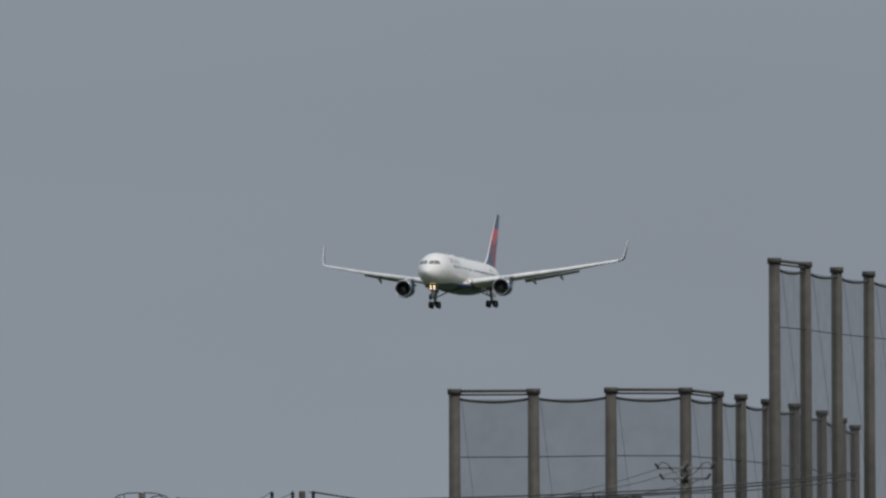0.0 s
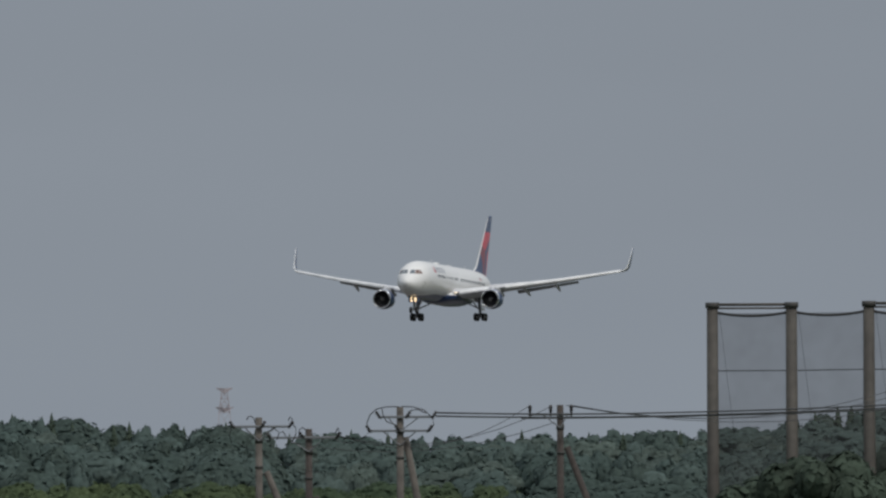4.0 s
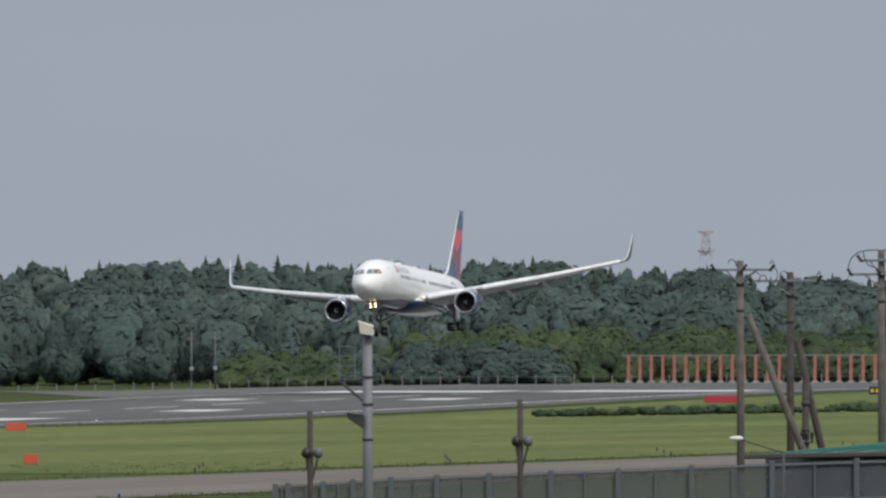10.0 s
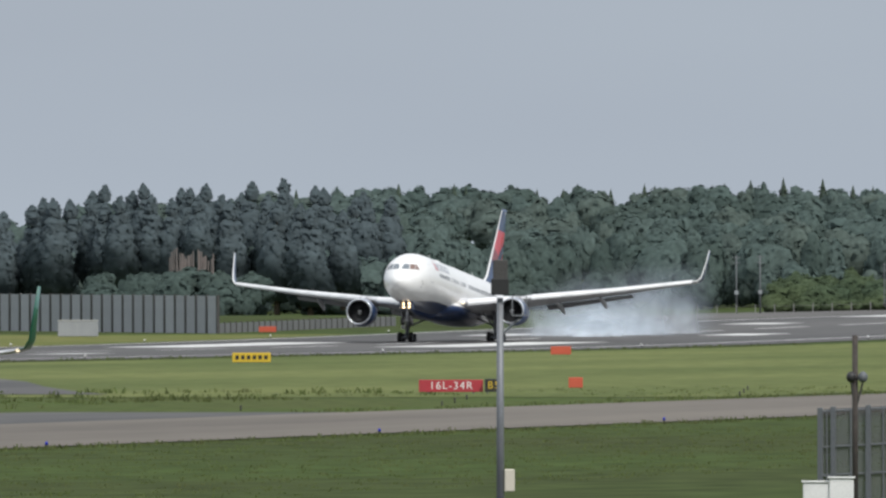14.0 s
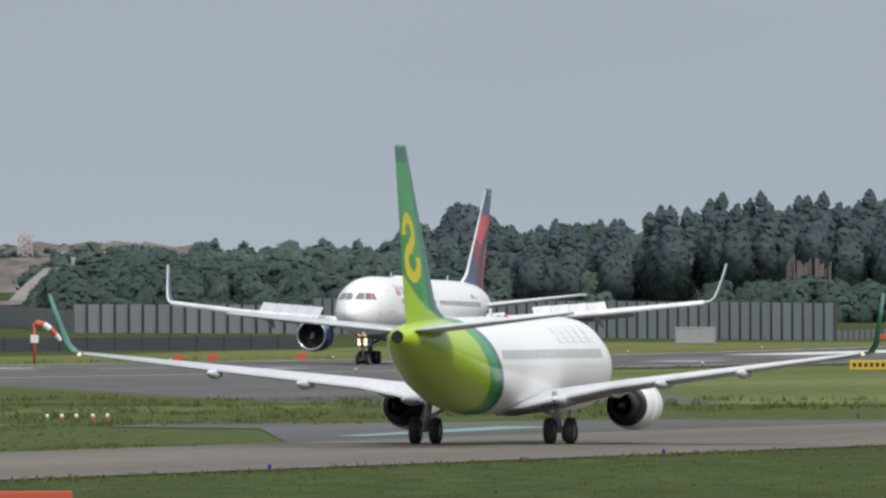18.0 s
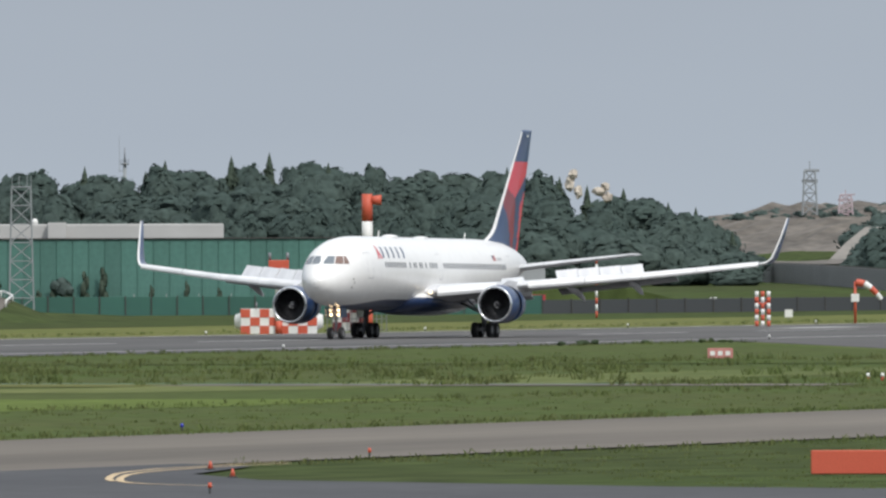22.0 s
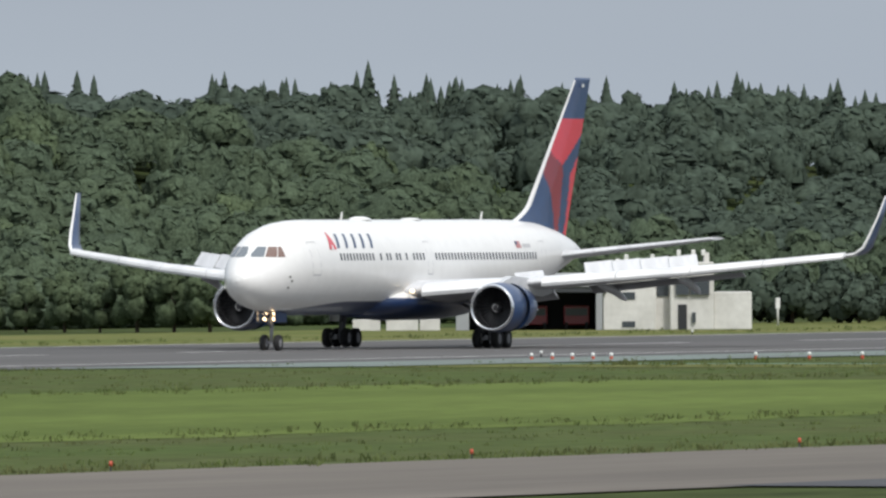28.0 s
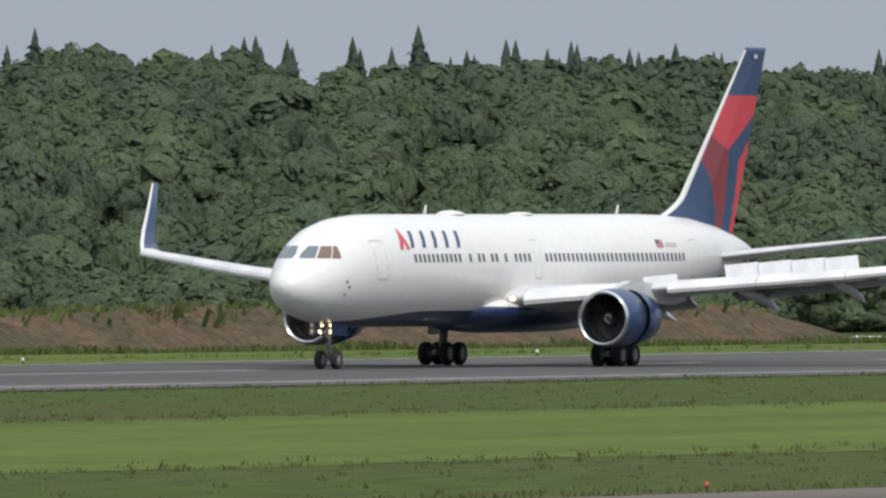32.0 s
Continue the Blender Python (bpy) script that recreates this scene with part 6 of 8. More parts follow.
def fence_run(name, points, height, width, material, label, rib=0.07, category="wall", posts=DARKSTEEL):
    """Panels side by side along a line, each with a post."""
    run = thing(name, label, category)
    panel = post = None
    for (x0, y0), (x1, y1) in zip(points, points[1:]):
        n = max(1, int(math.hypot(x1 - x0, y1 - y0) / width))
        a = math.atan2(y1 - y0, x1 - x0)
        w = math.hypot(x1 - x0, y1 - y0) / n
        for i in range(n):
            x, y = x0 + (x1 - x0) * i / n, y0 + (y1 - y0) * i / n
            m = pose(x, y, float(land(x, y)) - 0.1, 0, 0, math.degrees(a))
            if panel is None:
                panel = part("panel", box(0, width - 0.06, -0.04, 0.04, 0, height, 0.015), material, run)
                post = part("post", box(-rib, rib, -0.14, 0.14, 0, height + 0.1), posts, run)
                made = (panel, post)
            else:
                made = (new("panel", panel.data), new("post", post.data))
            for o in made:
                o.parent = run
                o.matrix_basis = m
            made[0].scale.x = w / width
    return run


fence_run("boundary_wall", [(-437, 1955), (-521, 2055)], 4.2, 2.5, WALLGREY, "tall grey panelled boundary wall with dark posts", 0.16)
fence_run("boundary_wall", [(-521, 2055), (-555.6, 2077)], 3.4, 2.4, WALLGREY, "grey panelled boundary wall with dark posts, facing the runway", 0.17)
fence_run("boundary_wall", [(-555.6, 2077), (-672, 2408)], 2.6, 3.2, WALLGREY, "lower grey boundary wall running back to the wood", 0.17)
DULLFENCE = mat("dull grey fence sheet", (0.13, 0.135, 0.135), 0.8, spots=0.4, grain=0.12, each=0.08)
fence_run("low_grey_fence", [(-437.6, 1958), (-438.5, 2055)], 1.2, 3.0, DULLFENCE, "low grey sheet fence beyond the boundary wall", 0.06, "fence")
board("marker_board", -433, 1962, 1.9, 0.6, ORANGE, "faded red marker board at the end of the wall", depth=0.4, lift=0.1)
shelter_ = thing("white_container", "off-white container standing before the boundary wall", "container", at=facing(-442, 1909))
part("body", box(-2.15, 2.15, 0, 2.2, 0.1, 1.75, 0.04), WALLGREY, shelter_)
for i in range(9):
    part("wall_rib", box(-2.1 + 0.5 * i, -2.02 + 0.5 * i, -0.04, 0, 0.15, 1.7), WALLGREY, shelter_)
part("lid", box(-2.2, 2.2, -0.06, 2.25, 1.75, 1.85, 0.02), PALEROOF, shelter_)
fence_run("low_dark_wall", [(-470, 1850), (-512, 1777)], 1.5, 4.0, DARKWALL, "low dark grey wall beyond the runway", 0.05)
fence_run("green_fence", [(-512, 1777), (-545, 1768), (-600, 1752)], 2.0, 2.6, GREENFENCE, "dark green sheet fence in front of the hangar", 0.05)
# hangar
HA = math.degrees(math.atan2(1899 - 1879, -560 + 625))
hangar = thing("hangar", "long green profiled-sheet hangar with a pale roof", "building", at=pose(-625, 1879, 0.3, 0, 0, HA))
part("wall_core", box(0, 68, 0.1, 26, 0, 7.6), GREENWALL, hangar)
for i in range(39):
    p = new("wall_panel", bpy.data.meshes["wall_panel"]) if i else part("wall_panel", box(0.06, 1.7, 0, 0.1, 0, 7.55, 0.02), GREENWALL, hangar)
    p.parent = hangar
    p.location = (1.745 * i, 0, 0)
    if i % 2 == 0:
        q = new("wall_rib", bpy.data.meshes["wall_rib"]) if i else part("wall_rib", box(-0.1, 0.1, -0.12, 0.1, 0, 7.6), DARKSTEEL, hangar)
        q.parent = hangar
        q.location = (1.745 * i, 0, 0)
part("roof", box(2, 46, 6, 26, 7.6, 9.25, 0.1), PALEROOF, hangar)
part("roof", box(-0.3, 68.3, -0.2, 6, 7.6, 7.72), DARKSTEEL, hangar)
part("roof_unit", box(27, 29, 4.5, 6, 7.7, 9.4, 0.05), PALEROOF, hangar)
part("radome", lathe([(0, 0.02), (0.2, 0.35), (0.5, 0.45), (0.9, 0.3), (1.05, 0.02)], 12, axis="z"), WHITEPAINT, hangar).matrix_basis = pose(25.6, 6.6, 9.1) @ Matrix.Diagonal((0.75, 0.75, 0.75, 1))
# lattice masts behind the hangar
def lattice(parent, w0, w1, z0, z1, bays, r, material):
    bm = bmesh.new()
    at = lambda k, sx, sy: (sx * (w0 + (w1 - w0) * k) / 2, sy * (w0 + (w1 - w0) * k) / 2, z0 + (z1 - z0) * k)
    for sx in (-1, 1):
        for sy in (-1, 1):
            rod(at(0, sx, sy), at(1, sx, sy), r * 1.5, n=5, bm=bm)
    for i in range(bays):
        a, b = i / bays, (i + 1) / bays
        for s in (-1, 1):
            rod(at(a, -1, s), at(b, 1, s), r, n=4, bm=bm)
            rod(at(a, 1, s), at(b, -1, s), r, n=4, bm=bm)
            rod(at(a, s, -1), at(b, s, 1), r, n=4, bm=bm)
            rod(at(b, -1, s), at(b, 1, s), r, n=4, bm=bm)
            rod(at(b, s, -1), at(b, s, 1), r, n=4, bm=bm)
    return part("lattice", bm, material, parent)


m1 = thing("lattice_mast", "grey steel lattice mast standing before the hangar", "mast", at=facing(-559.4, 1753))
lattice(m1, 2.5, 1.9, 0, 13.0, 7, 0.055, HAZYSTEEL)
for x in (-0.9, -0.2, 0.6, 1.0):
    part("aerial", rod((x, 0, 12.9), (x, 0, 14.1), 0.04, n=5), HAZYSTEEL, m1)
for x, y, top, r in ((-781, 2334, 16.2, 0.42), (-735, 2349, 16.2, 0.22)):
    m2 = thing("antenna_mast", "pale round antenna mast with a platform rising out of the trees", "mast", "antenna masts", facing(x, y))
    part("shaft", rod((0, 0, 0), (0, 0, top), r * 1.15, r, 10), HAZYSTEEL, m2)
    part("platform", rod((0, 0, top - 0.3), (0, 0, top - 0.12), r + 0.32, n=12), GREYMETAL, m2)
    for k in range(6):
        part("rail_post", rod(((r + 0.28) * math.cos(k * 1.05), (r + 0.28) * math.sin(k * 1.05), top - 0.12), ((r + 0.28) * math.cos(k * 1.05), (r + 0.28) * math.sin(k * 1.05), top + 0.45), 0.03, n=4), GREYMETAL, m2)
    part("spire", rod((0, 0, top), (0, 0, top + 2.1), 0.13, 0.04, 6), GREYMETAL, m2)
    part("whip_aerial", rod((-r - 0.5, 0, top - 1.2), (-r - 0.5, 0, top + 3.6), 0.035, 0.02, 5), HAZYSTEEL, m2)
    part("aerial_bracket", rod((-r - 0.5, 0, top - 1.1), (0, 0, top - 1.1), 0.03, n=4), GREYMETAL, m2)
# conifers standing above the wood behind the hangar
for i, (turn, top) in enumerate(((-18.602, 17.3), (-18.54, 16.9), (-18.525, 17.2), (-18.48, 17.2), (-18.43, 16.2), (-18.364, 16.6), (-18.31, 16.5), (-18.29, 16.7), (-18.262, 17.3), (-18.215, 16.6), (-18.185, 16.3))):
    x, y = 2400 * math.sin(radians(turn)), 2400 * math.cos(radians(turn))
    g = float(land(x, y))
    k = (top - g) / 9.9
    m = pose(x, y, g, 0, 0, 50 * i) @ Matrix.Diagonal((0.62, 0.62, k, 1))
    tree = copy_thing(trees[i % 4], m)
    tree.matrix_basis = m
    tagged(tree, "dark conifer rising above the wood behind the hangar", "tree", "conifers behind the hangar")
for x, y in ((-552, 1880), (-545, 1880)):
    m3 = thing("floodlight_pole", "thin pole with floodlights", "pole", "floodlight poles", facing(x, y))
    part("pole", rod((0, 0, 0), (0, 0, 6.6), 0.1, n=6), GREYMETAL, m3)
    part("lamp_head", box(-0.5, 0.5, -0.2, 0.2, 5.9, 6.3, 0.05), WHITEPAINT, m3)
bunker = thing("concrete_bunker", "pale concrete retaining wall on a grass bank", "wall", at=facing(-529, 1824.8))
part("wall", loft([[(-4.4, 0, 1.4), (3.4, 0, 1.4), (3.4, 1, 1.4), (-4.4, 1, 1.4)], [(-3.2, 0.1, 4.4), (3.4, 0.1, 4.4), (3.4, 1, 4.4), (-3.2, 1, 4.4)]], smooth=False), WALLGREY, bunker)
part("bank", loft([[(-5, -3, 0), (22, -3, 0), (22, 4, 0), (-5, 4, 0)], [(-3, -1.2, 2.7), (9, -1.2, 3.0), (9, 3, 3.0), (-3, 3, 2.7)]], smooth=False), GRASS, bunker)
part("red_strip", box(-2.2, 3.4, -3.3, -3.1, 0.9, 1.7), REDBOARD, bunker)
# antenna tower with two railed platforms
ant = thing("antenna_tower", "grey steel antenna tower with two wide railed platforms", "tower", at=facing(-472.5, 1339))
for x in (-2.6, 0, 2.6):
    for y in (-1.5, 1.5):
        part("leg", rod((x, y, 0), (x * 0.9, y, 13.8), 0.13, n=6), GREYMETAL, ant)
for z0, z1 in ((0.5, 4.5), (4.5, 7.8), (7.8, 10.6), (11.0, 13.6)):
    for x0, x1 in ((-2.6, 0), (0, 2.6)):
        part("brace", rod((x0, -1.5, z0), (x1, -1.5, z1), 0.08, n=5), GREYMETAL, ant)
        part("brace", rod((x1, -1.5, z0), (x0, -1.5, z1), 0.08, n=5), GREYMETAL, ant)
        part("brace", rod((x0, -1.5, z1), (x1, -1.5, z1), 0.08, n=5), GREYMETAL, ant)
for z, half in ((10.7, 6.5), (13.8, 5.25)):
    deck = part("platform", box(-half, half, -2.4, 2.4, z, z + 0.28, 0.02), GREYMETAL, ant)
    for r in (0.45, 0.8, 1.15):
        part("rail", box(-half, half, -2.42, -2.36, z + r, z + r + 0.06), GREYMETAL, deck)
    for i in range(int(half * 2 / 1.05) + 1):
        x = -half + i * 1.05
        tall = 1.2 if (i * 7) % 5 else 2.6
        part("rail_post", rod((x, -2.39, z), (x, -2.39, z + tall), 0.045, n=5), GREYMETAL, deck)
        if i % 2:
            part("aerial", rod((x, 1.5, z), (x, 1.5, z + 2.3 + 0.4 * (i % 3)), 0.05, n=5), GREYMETAL, deck)
    for s in (-1, 1):
        part("stay", rod((s * half * 0.95, -1.5, z), (s * 2.5, -1.5, z - 2.2), 0.08, n=5), GREYMETAL, ant)
# white buildings
store = thing("white_storehouse", "low off-white plaster storehouse", "building", at=facing(-463, 1310.5))
part("wall", box(-7.4, 2.9, 0.35, 9, 0, 3.6, 0.04), PLASTER, store, "off-white plaster wall")
part("wall", box(2.9, 5.2, 0, 9, 0, 3.62, 0.04), PLASTER, store)
part("stair_tower", box(3.55, 5.2, 0.05, 3, 3.62, 4.35, 0.04), PLASTER, store)
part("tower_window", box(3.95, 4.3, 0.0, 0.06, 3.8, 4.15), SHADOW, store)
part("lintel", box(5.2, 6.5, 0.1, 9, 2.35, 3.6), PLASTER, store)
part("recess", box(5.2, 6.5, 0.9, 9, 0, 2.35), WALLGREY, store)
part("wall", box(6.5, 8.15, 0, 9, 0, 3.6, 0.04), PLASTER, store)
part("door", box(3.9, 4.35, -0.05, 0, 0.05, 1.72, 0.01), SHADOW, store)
part("door_frame", box(3.84, 4.41, -0.03, 0, 0.02, 1.78), GREYMETAL, store)
part("door", box(-0.2, 0.25, 0.3, 0.35, 0.05, 1.1, 0.01), WALLGREY, store)
part("wall_lamp", box(0.3, 0.6, 0.15, 0.35, 2.6, 2.75, 0.02), DARKSTEEL, store)
part("roof", box(-7.5, 3.0, 0.25, 9.1, 3.6, 3.68), PALEROOF, store)
part("roof_tank", box(1.0, 1.9, 1.0, 2.2, 3.68, 4.5, 0.06), PALEROOF, store)
part("downpipe", rod((6.45, -0.08, 0), (6.45, -0.08, 3.6), 0.05, n=6), GREYMETAL, store)
for i, (x, y, h) in enumerate(((-461.3, 1293, 2.7), (-458.9, 1293.6, 2.6), (-456.6, 1294.4, 2.7), (-463.8, 1292, 3.2), (-466.5, 1291, 3.4))):
    tree = thing("thin_tree", "thin leafy young tree before the white storehouse", "tree", "trees at the storehouse", pose(x, y, float(land(x, y))))
    bm = rod((0, 0, 0), (0.05, 0, h * 0.75), 0.07, 0.03, 6)
    for k in range(7):
        rod((0.02, 0, h * (0.3 + 0.05 * k)), (h * 0.28 * math.cos(k * 2.4), h * 0.28 * math.sin(k * 2.4), h * (0.6 + 0.06 * k)), 0.03, 0.012, 4, bm)
    part("trunk", bm, BARK, tree)
    v, q, nv, n_ = leaf_cloud(np.random.default_rng(500 + i), [((0.28 * math.cos(k * 2.4), 0.28 * math.sin(k * 2.4), 0.6 + 0.06 * k), 0.15) for k in range(7)], 420, 0.06, 5, 3)
    mesh_object("crown", v * h, q[n_:] if i < 3 else q, LEAF, tree, nv)
hall = thing("white_fire_station", "off-white two-storey station with open dark vehicle bays", "building", at=facing(-447.15, 1177.8))
part("fascia", box(-10.3, 0.3, -0.4, 0.1, 2.95, 3.95, 0.05), WALLGREY, hall, "pale concrete fascia over the bays")
part("bay_roof", box(-10.2, -0.01, 0.1, 8, 2.9, 3.8, 0.04), WALLGREY, hall)
part("lintel", box(-10.2, 0.25, -0.3, 0.1, 2.6, 2.94, 0.02), DARKWALL, hall)
# these walls are coloured near-black in place of the bays' shade
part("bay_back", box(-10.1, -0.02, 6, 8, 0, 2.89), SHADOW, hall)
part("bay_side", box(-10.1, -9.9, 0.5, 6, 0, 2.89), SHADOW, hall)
for x, w in ((-10.1, 0.9), (-0.5, 0.45)):
    part("pillar", box(x, x + w, -0.25, 0.45, 0, 2.6, 0.03), WALLGREY, hall)
part("inner_post", box(-7.45, -7.25, 0.2, 0.4, 0, 2.6, 0.02), GREYMETAL, hall)
part("wall_lamp", box(-7.2, -6.8, 0.1, 0.35, 2.0, 2.35, 0.05), WHITEPAINT, hall)
part("roof_mast", rod((-9.7, 0.3, 3.75), (-9.7, 0.3, 7.7), 0.12, 0.1, 8), GREYMETAL, hall)
low = thing("low_white_wall", "low off-white wall in the grass beside the station", "wall", at=facing(-447.15, 1177.8))
for x0, x1 in ((-17.2, -15.3), (-14.9, -12.7), (-12.6, -11.2)):
    part("wall_block", box(x0, x1, 0.5, 0.8, 0, 0.8, 0.04), PLASTER, low)
part("wall", box(0, 3.6, 0, 7, 0, 3.85, 0.05), PLASTER, hall, "cream plaster wall")
part("chimney", box(6.9, 7.3, 1.2, 1.7, 4.6, 5.3, 0.03), PLASTER, hall)
part("wall", box(3.6, 4.6, 1.2, 7, 0, 4.3), PLASTER, hall)
part("wall", box(4.6, 7.6, 0.2, 7, 0, 4.65, 0.05), PLASTER, hall)
part("wall", box(7.6, 10.2, 0.6, 7, 0, 2.6, 0.05), PLASTER, hall)
for x0, x1, z0, z1 in ((1.3, 2.2, 2.1, 2.6), (1.3, 2.2, 0.2, 0.6), (5.0, 5.9, 2.4, 3.4), (6.0, 7.3, 2.4, 3.4), (6.1, 6.35, 0.5, 1.2)):
    part("window", box(x0, x1, -0.05, 0.25, z0, z1), GLASS, hall)
part("window", box(3.7, 4.5, 1.1, 1.25, 2.3, 3.6), GLASS, hall)
part("door", box(5.15, 5.75, 0.1, 0.3, 0, 1.75), SHADOW, hall)
for i, x in enumerate((1.0, 1.6, 2.4, 3.4, 4.2, 5.2, 6.2, 6.9)):
    part("roof_floodlight", box(x - 0.14, x + 0.14, 0.5, 0.8, 5.1 if x > 4.5 else 4.5 + 0.3 * (i % 2), 5.5 if x > 4.5 else 4.9 + 0.3 * (i % 2), 0.04), WHITEPAINT, hall)
    part("roof_pole", rod((x, 0.7, 3.3), (x, 0.7, 5.3 if x > 4.5 else 4.7), 0.04, n=5), GREYMETAL, hall)
for i, x in enumerate((-6.6, -4.4, -1.5)):
    truck = thing("red_fire_truck", "dark red truck parked inside the shaded bay", "truck", "trucks in the bays", facing(-447.5, 1177.8) @ pose(x, 3.5, 0))
    part("body", box(-0.9, 0.9, 0, 2.2, 0.35, 1.7, 0.08), MAROON, truck)
    part("windscreen", box(-0.75, 0.75, -0.02, 0, 1.0, 1.5), GLASS, truck)
    for s in (-0.7, 0.7):
        part("wheel", rod((s - 0.12, 0.3, 0.35), (s + 0.12, 0.3, 0.35), 0.35, n=12), TYRE, truck)
post = thing("white_post", "slim white post in the grass", "post", "white posts", facing(-454, 1231))
part("pole", rod((0, 0, 0), (0, 0, 2.0), 0.08, n=6), WHITEPAINT, post)
part("cap", box(-0.16, 0.16, -0.1, 0.1, 1.2, 2.0, 0.03), WHITEPAINT, post)
copy_thing(post, facing(-465, 1082.3))
copy_thing(post, facing(-469, 1322))
# soil bank
rng = np.random.default_rng(77)
bm = bmesh.new()
grid = {}
for i in range(70):
    for j in range(14):
        k, w = i / 69, j / 13
        y = 800 + 191.5 * k
        h = 2.15 * min(1.0, (1 - k) * 18, k * 20) * min(1.0, 3.4 * w, 5 * (1 - w)) * (1 + 0.07 * math.sin(k * 23) + 0.05 * math.sin(k * 71 + w * 3) + 0.05 * rng.standard_normal())
        x = -447 - 15 * w - 22 * (1 - k) * 0.6
        grid[i, j] = bm.verts.new((x, y, max(h, 0.0) - 0.02))
for i in range(69):
    for j in range(13):
        bm.faces.new([grid[i, j], grid[i, j + 1], grid[i + 1, j + 1], grid[i + 1, j]]).smooth = True
solid("soil_bank", bm, SOIL, "long bank of bare brown soil with weeds on it", "soil bank")
rng = np.random.default_rng(78)
weeds = []
for _ in range(4200):
    k = rng.uniform()
    y = 800 + 191.5 * k
    clump = 0.5 + 0.5 * math.sin(y / 3.1) * math.sin(y / 7.7 + 1)
    weeds.append((-446.2 - 13.2 * (1 - k) + rng.uniform(-0.6, 3.5) - 0.6 * clump, y, rng.uniform(0.12, 0.42) * (0.5 + clump)))
for _ in range(1800):
    k = rng.uniform()
    y = 800 + 191.5 * k
    if 0.06 < k < 0.93:
        weeds.append((-447 - 15 * rng.uniform(0.3, 0.75) - 13.2 * (1 - k), y, rng.uniform(2.0, 2.45)))
tufts("bank_weeds", weeds, TUFT, "green weeds along the foot of the soil bank", 79)
# works lorries, digger and sacks
def lorry(x, y, cargo, label, h):
    car = thing("lorry", label, "lorry", "works lorries", facing(x, y))
    part("cab", loft([[(-0.9, 0, 0.5), (0.9, 0, 0.5), (0.9, 1.5, 0.5), (-0.9, 1.5, 0.5)], [(-0.88, 0.0, 1.0), (0.88, 0.0, 1.0), (0.88, 1.5, 1.0), (-0.88, 1.5, 1.0)], [(-0.8, 0.25, 1.9), (0.8, 0.25, 1.9), (0.8, 1.5, 1.9), (-0.8, 1.5, 1.9)]], smooth=False), WHITEPAINT, car, "white cab")
    part("windscreen", loft([[(-0.75, 0.0, 1.05), (0.75, 0.0, 1.05)], [(-0.7, 0.2, 1.75), (0.7, 0.2, 1.75)]], caps=False, closed=False, smooth=False), GLASS, car)
    part("bumper", box(-0.9, 0.9, -0.1, 0, 0.3, 0.55, 0.03), DARKSTEEL, car)
    part("cargo", box(-0.95, 0.95, 1.55, 4.8, 0.6, h, 0.05), cargo, car)
    for s in (-0.75, 0.75):
        for d in (0.8, 3.8):
            part("wheel", rod((s - 0.13, d, 0.4), (s + 0.13, d, 0.4), 0.4, n=12), TYRE, car)
    car.matrix_basis = car.matrix_basis @ pose(0, 0, 0, 0, 0, 20) @ Matrix.Diagonal((0.85, 0.85, 0.8, 1))


lorry(-455.0, 1035.5, TANBOX, "white lorry with an orange-brown cargo box", 2.0)
lorry(-452.4, 1036.7, PALEROOF, "white lorry with a pale grey cargo box", 1.95)
lorry(-450.2, 1037.6, WHITEPAINT, "small white van-bodied lorry", 1.7)
for x, y in ((-451.7, 1010.3), (-456.9, 1036.5)):
    digger = thing("excavator", "yellow tracked excavator parked on the grass", "excavator", "yellow diggers", facing(x, y))
    part("house", box(-0.8, 0.7, 0, 1.6, 0.7, 1.4, 0.08), AMBER, digger)
    part("canopy", box(-0.8, 0.15, -0.1, 1.1, 1.9, 1.98, 0.02), AMBER, digger)
    for px, py in ((-0.72, 0.0), (0.05, 0.0), (-0.72, 1.0), (0.05, 1.0)):
        part("canopy_post", rod((px, py, 1.3), (px, py, 1.92), 0.035, n=5), DARKSTEEL, digger)
    part("seat", box(-0.55, -0.1, 0.4, 0.8, 1.38, 1.7, 0.04), DARKSTEEL, digger)
    part("boom", loft([[(0.3, 0.2, 1.0), (0.3, 0.5, 1.0), (0.3, 0.5, 1.3), (0.3, 0.2, 1.3)], [(1.3, 0.2, 1.35), (1.3, 0.5, 1.35), (1.3, 0.5, 1.55), (1.3, 0.2, 1.55)], [(2.0, 0.2, 0.5), (2.0, 0.5, 0.5), (2.15, 0.5, 0.6), (2.15, 0.2, 0.6)]], smooth=False), AMBER, digger)
    for s in (-0.6, 0.5):
        part("track", box(s - 0.2, s + 0.2, -0.3, 2.0, 0.1, 0.65, 0.15), TYRE, digger)
heap = part("timber_pile", loft([[(-2.8, -0.6, 0), (2.6, -0.6, 0), (2.6, 0.8, 0), (-2.8, 0.8, 0)], [(-2.5, -0.4, 0.62), (2.4, -0.4, 0.7), (2.4, 0.6, 0.7), (-2.5, 0.6, 0.62)]], smooth=False), BARK, None)
tagged(heap, "low stack of dark timber on the grass", "timber stack").matrix_basis = facing(-456.5, 1033)
rng = np.random.default_rng(3)
first = None
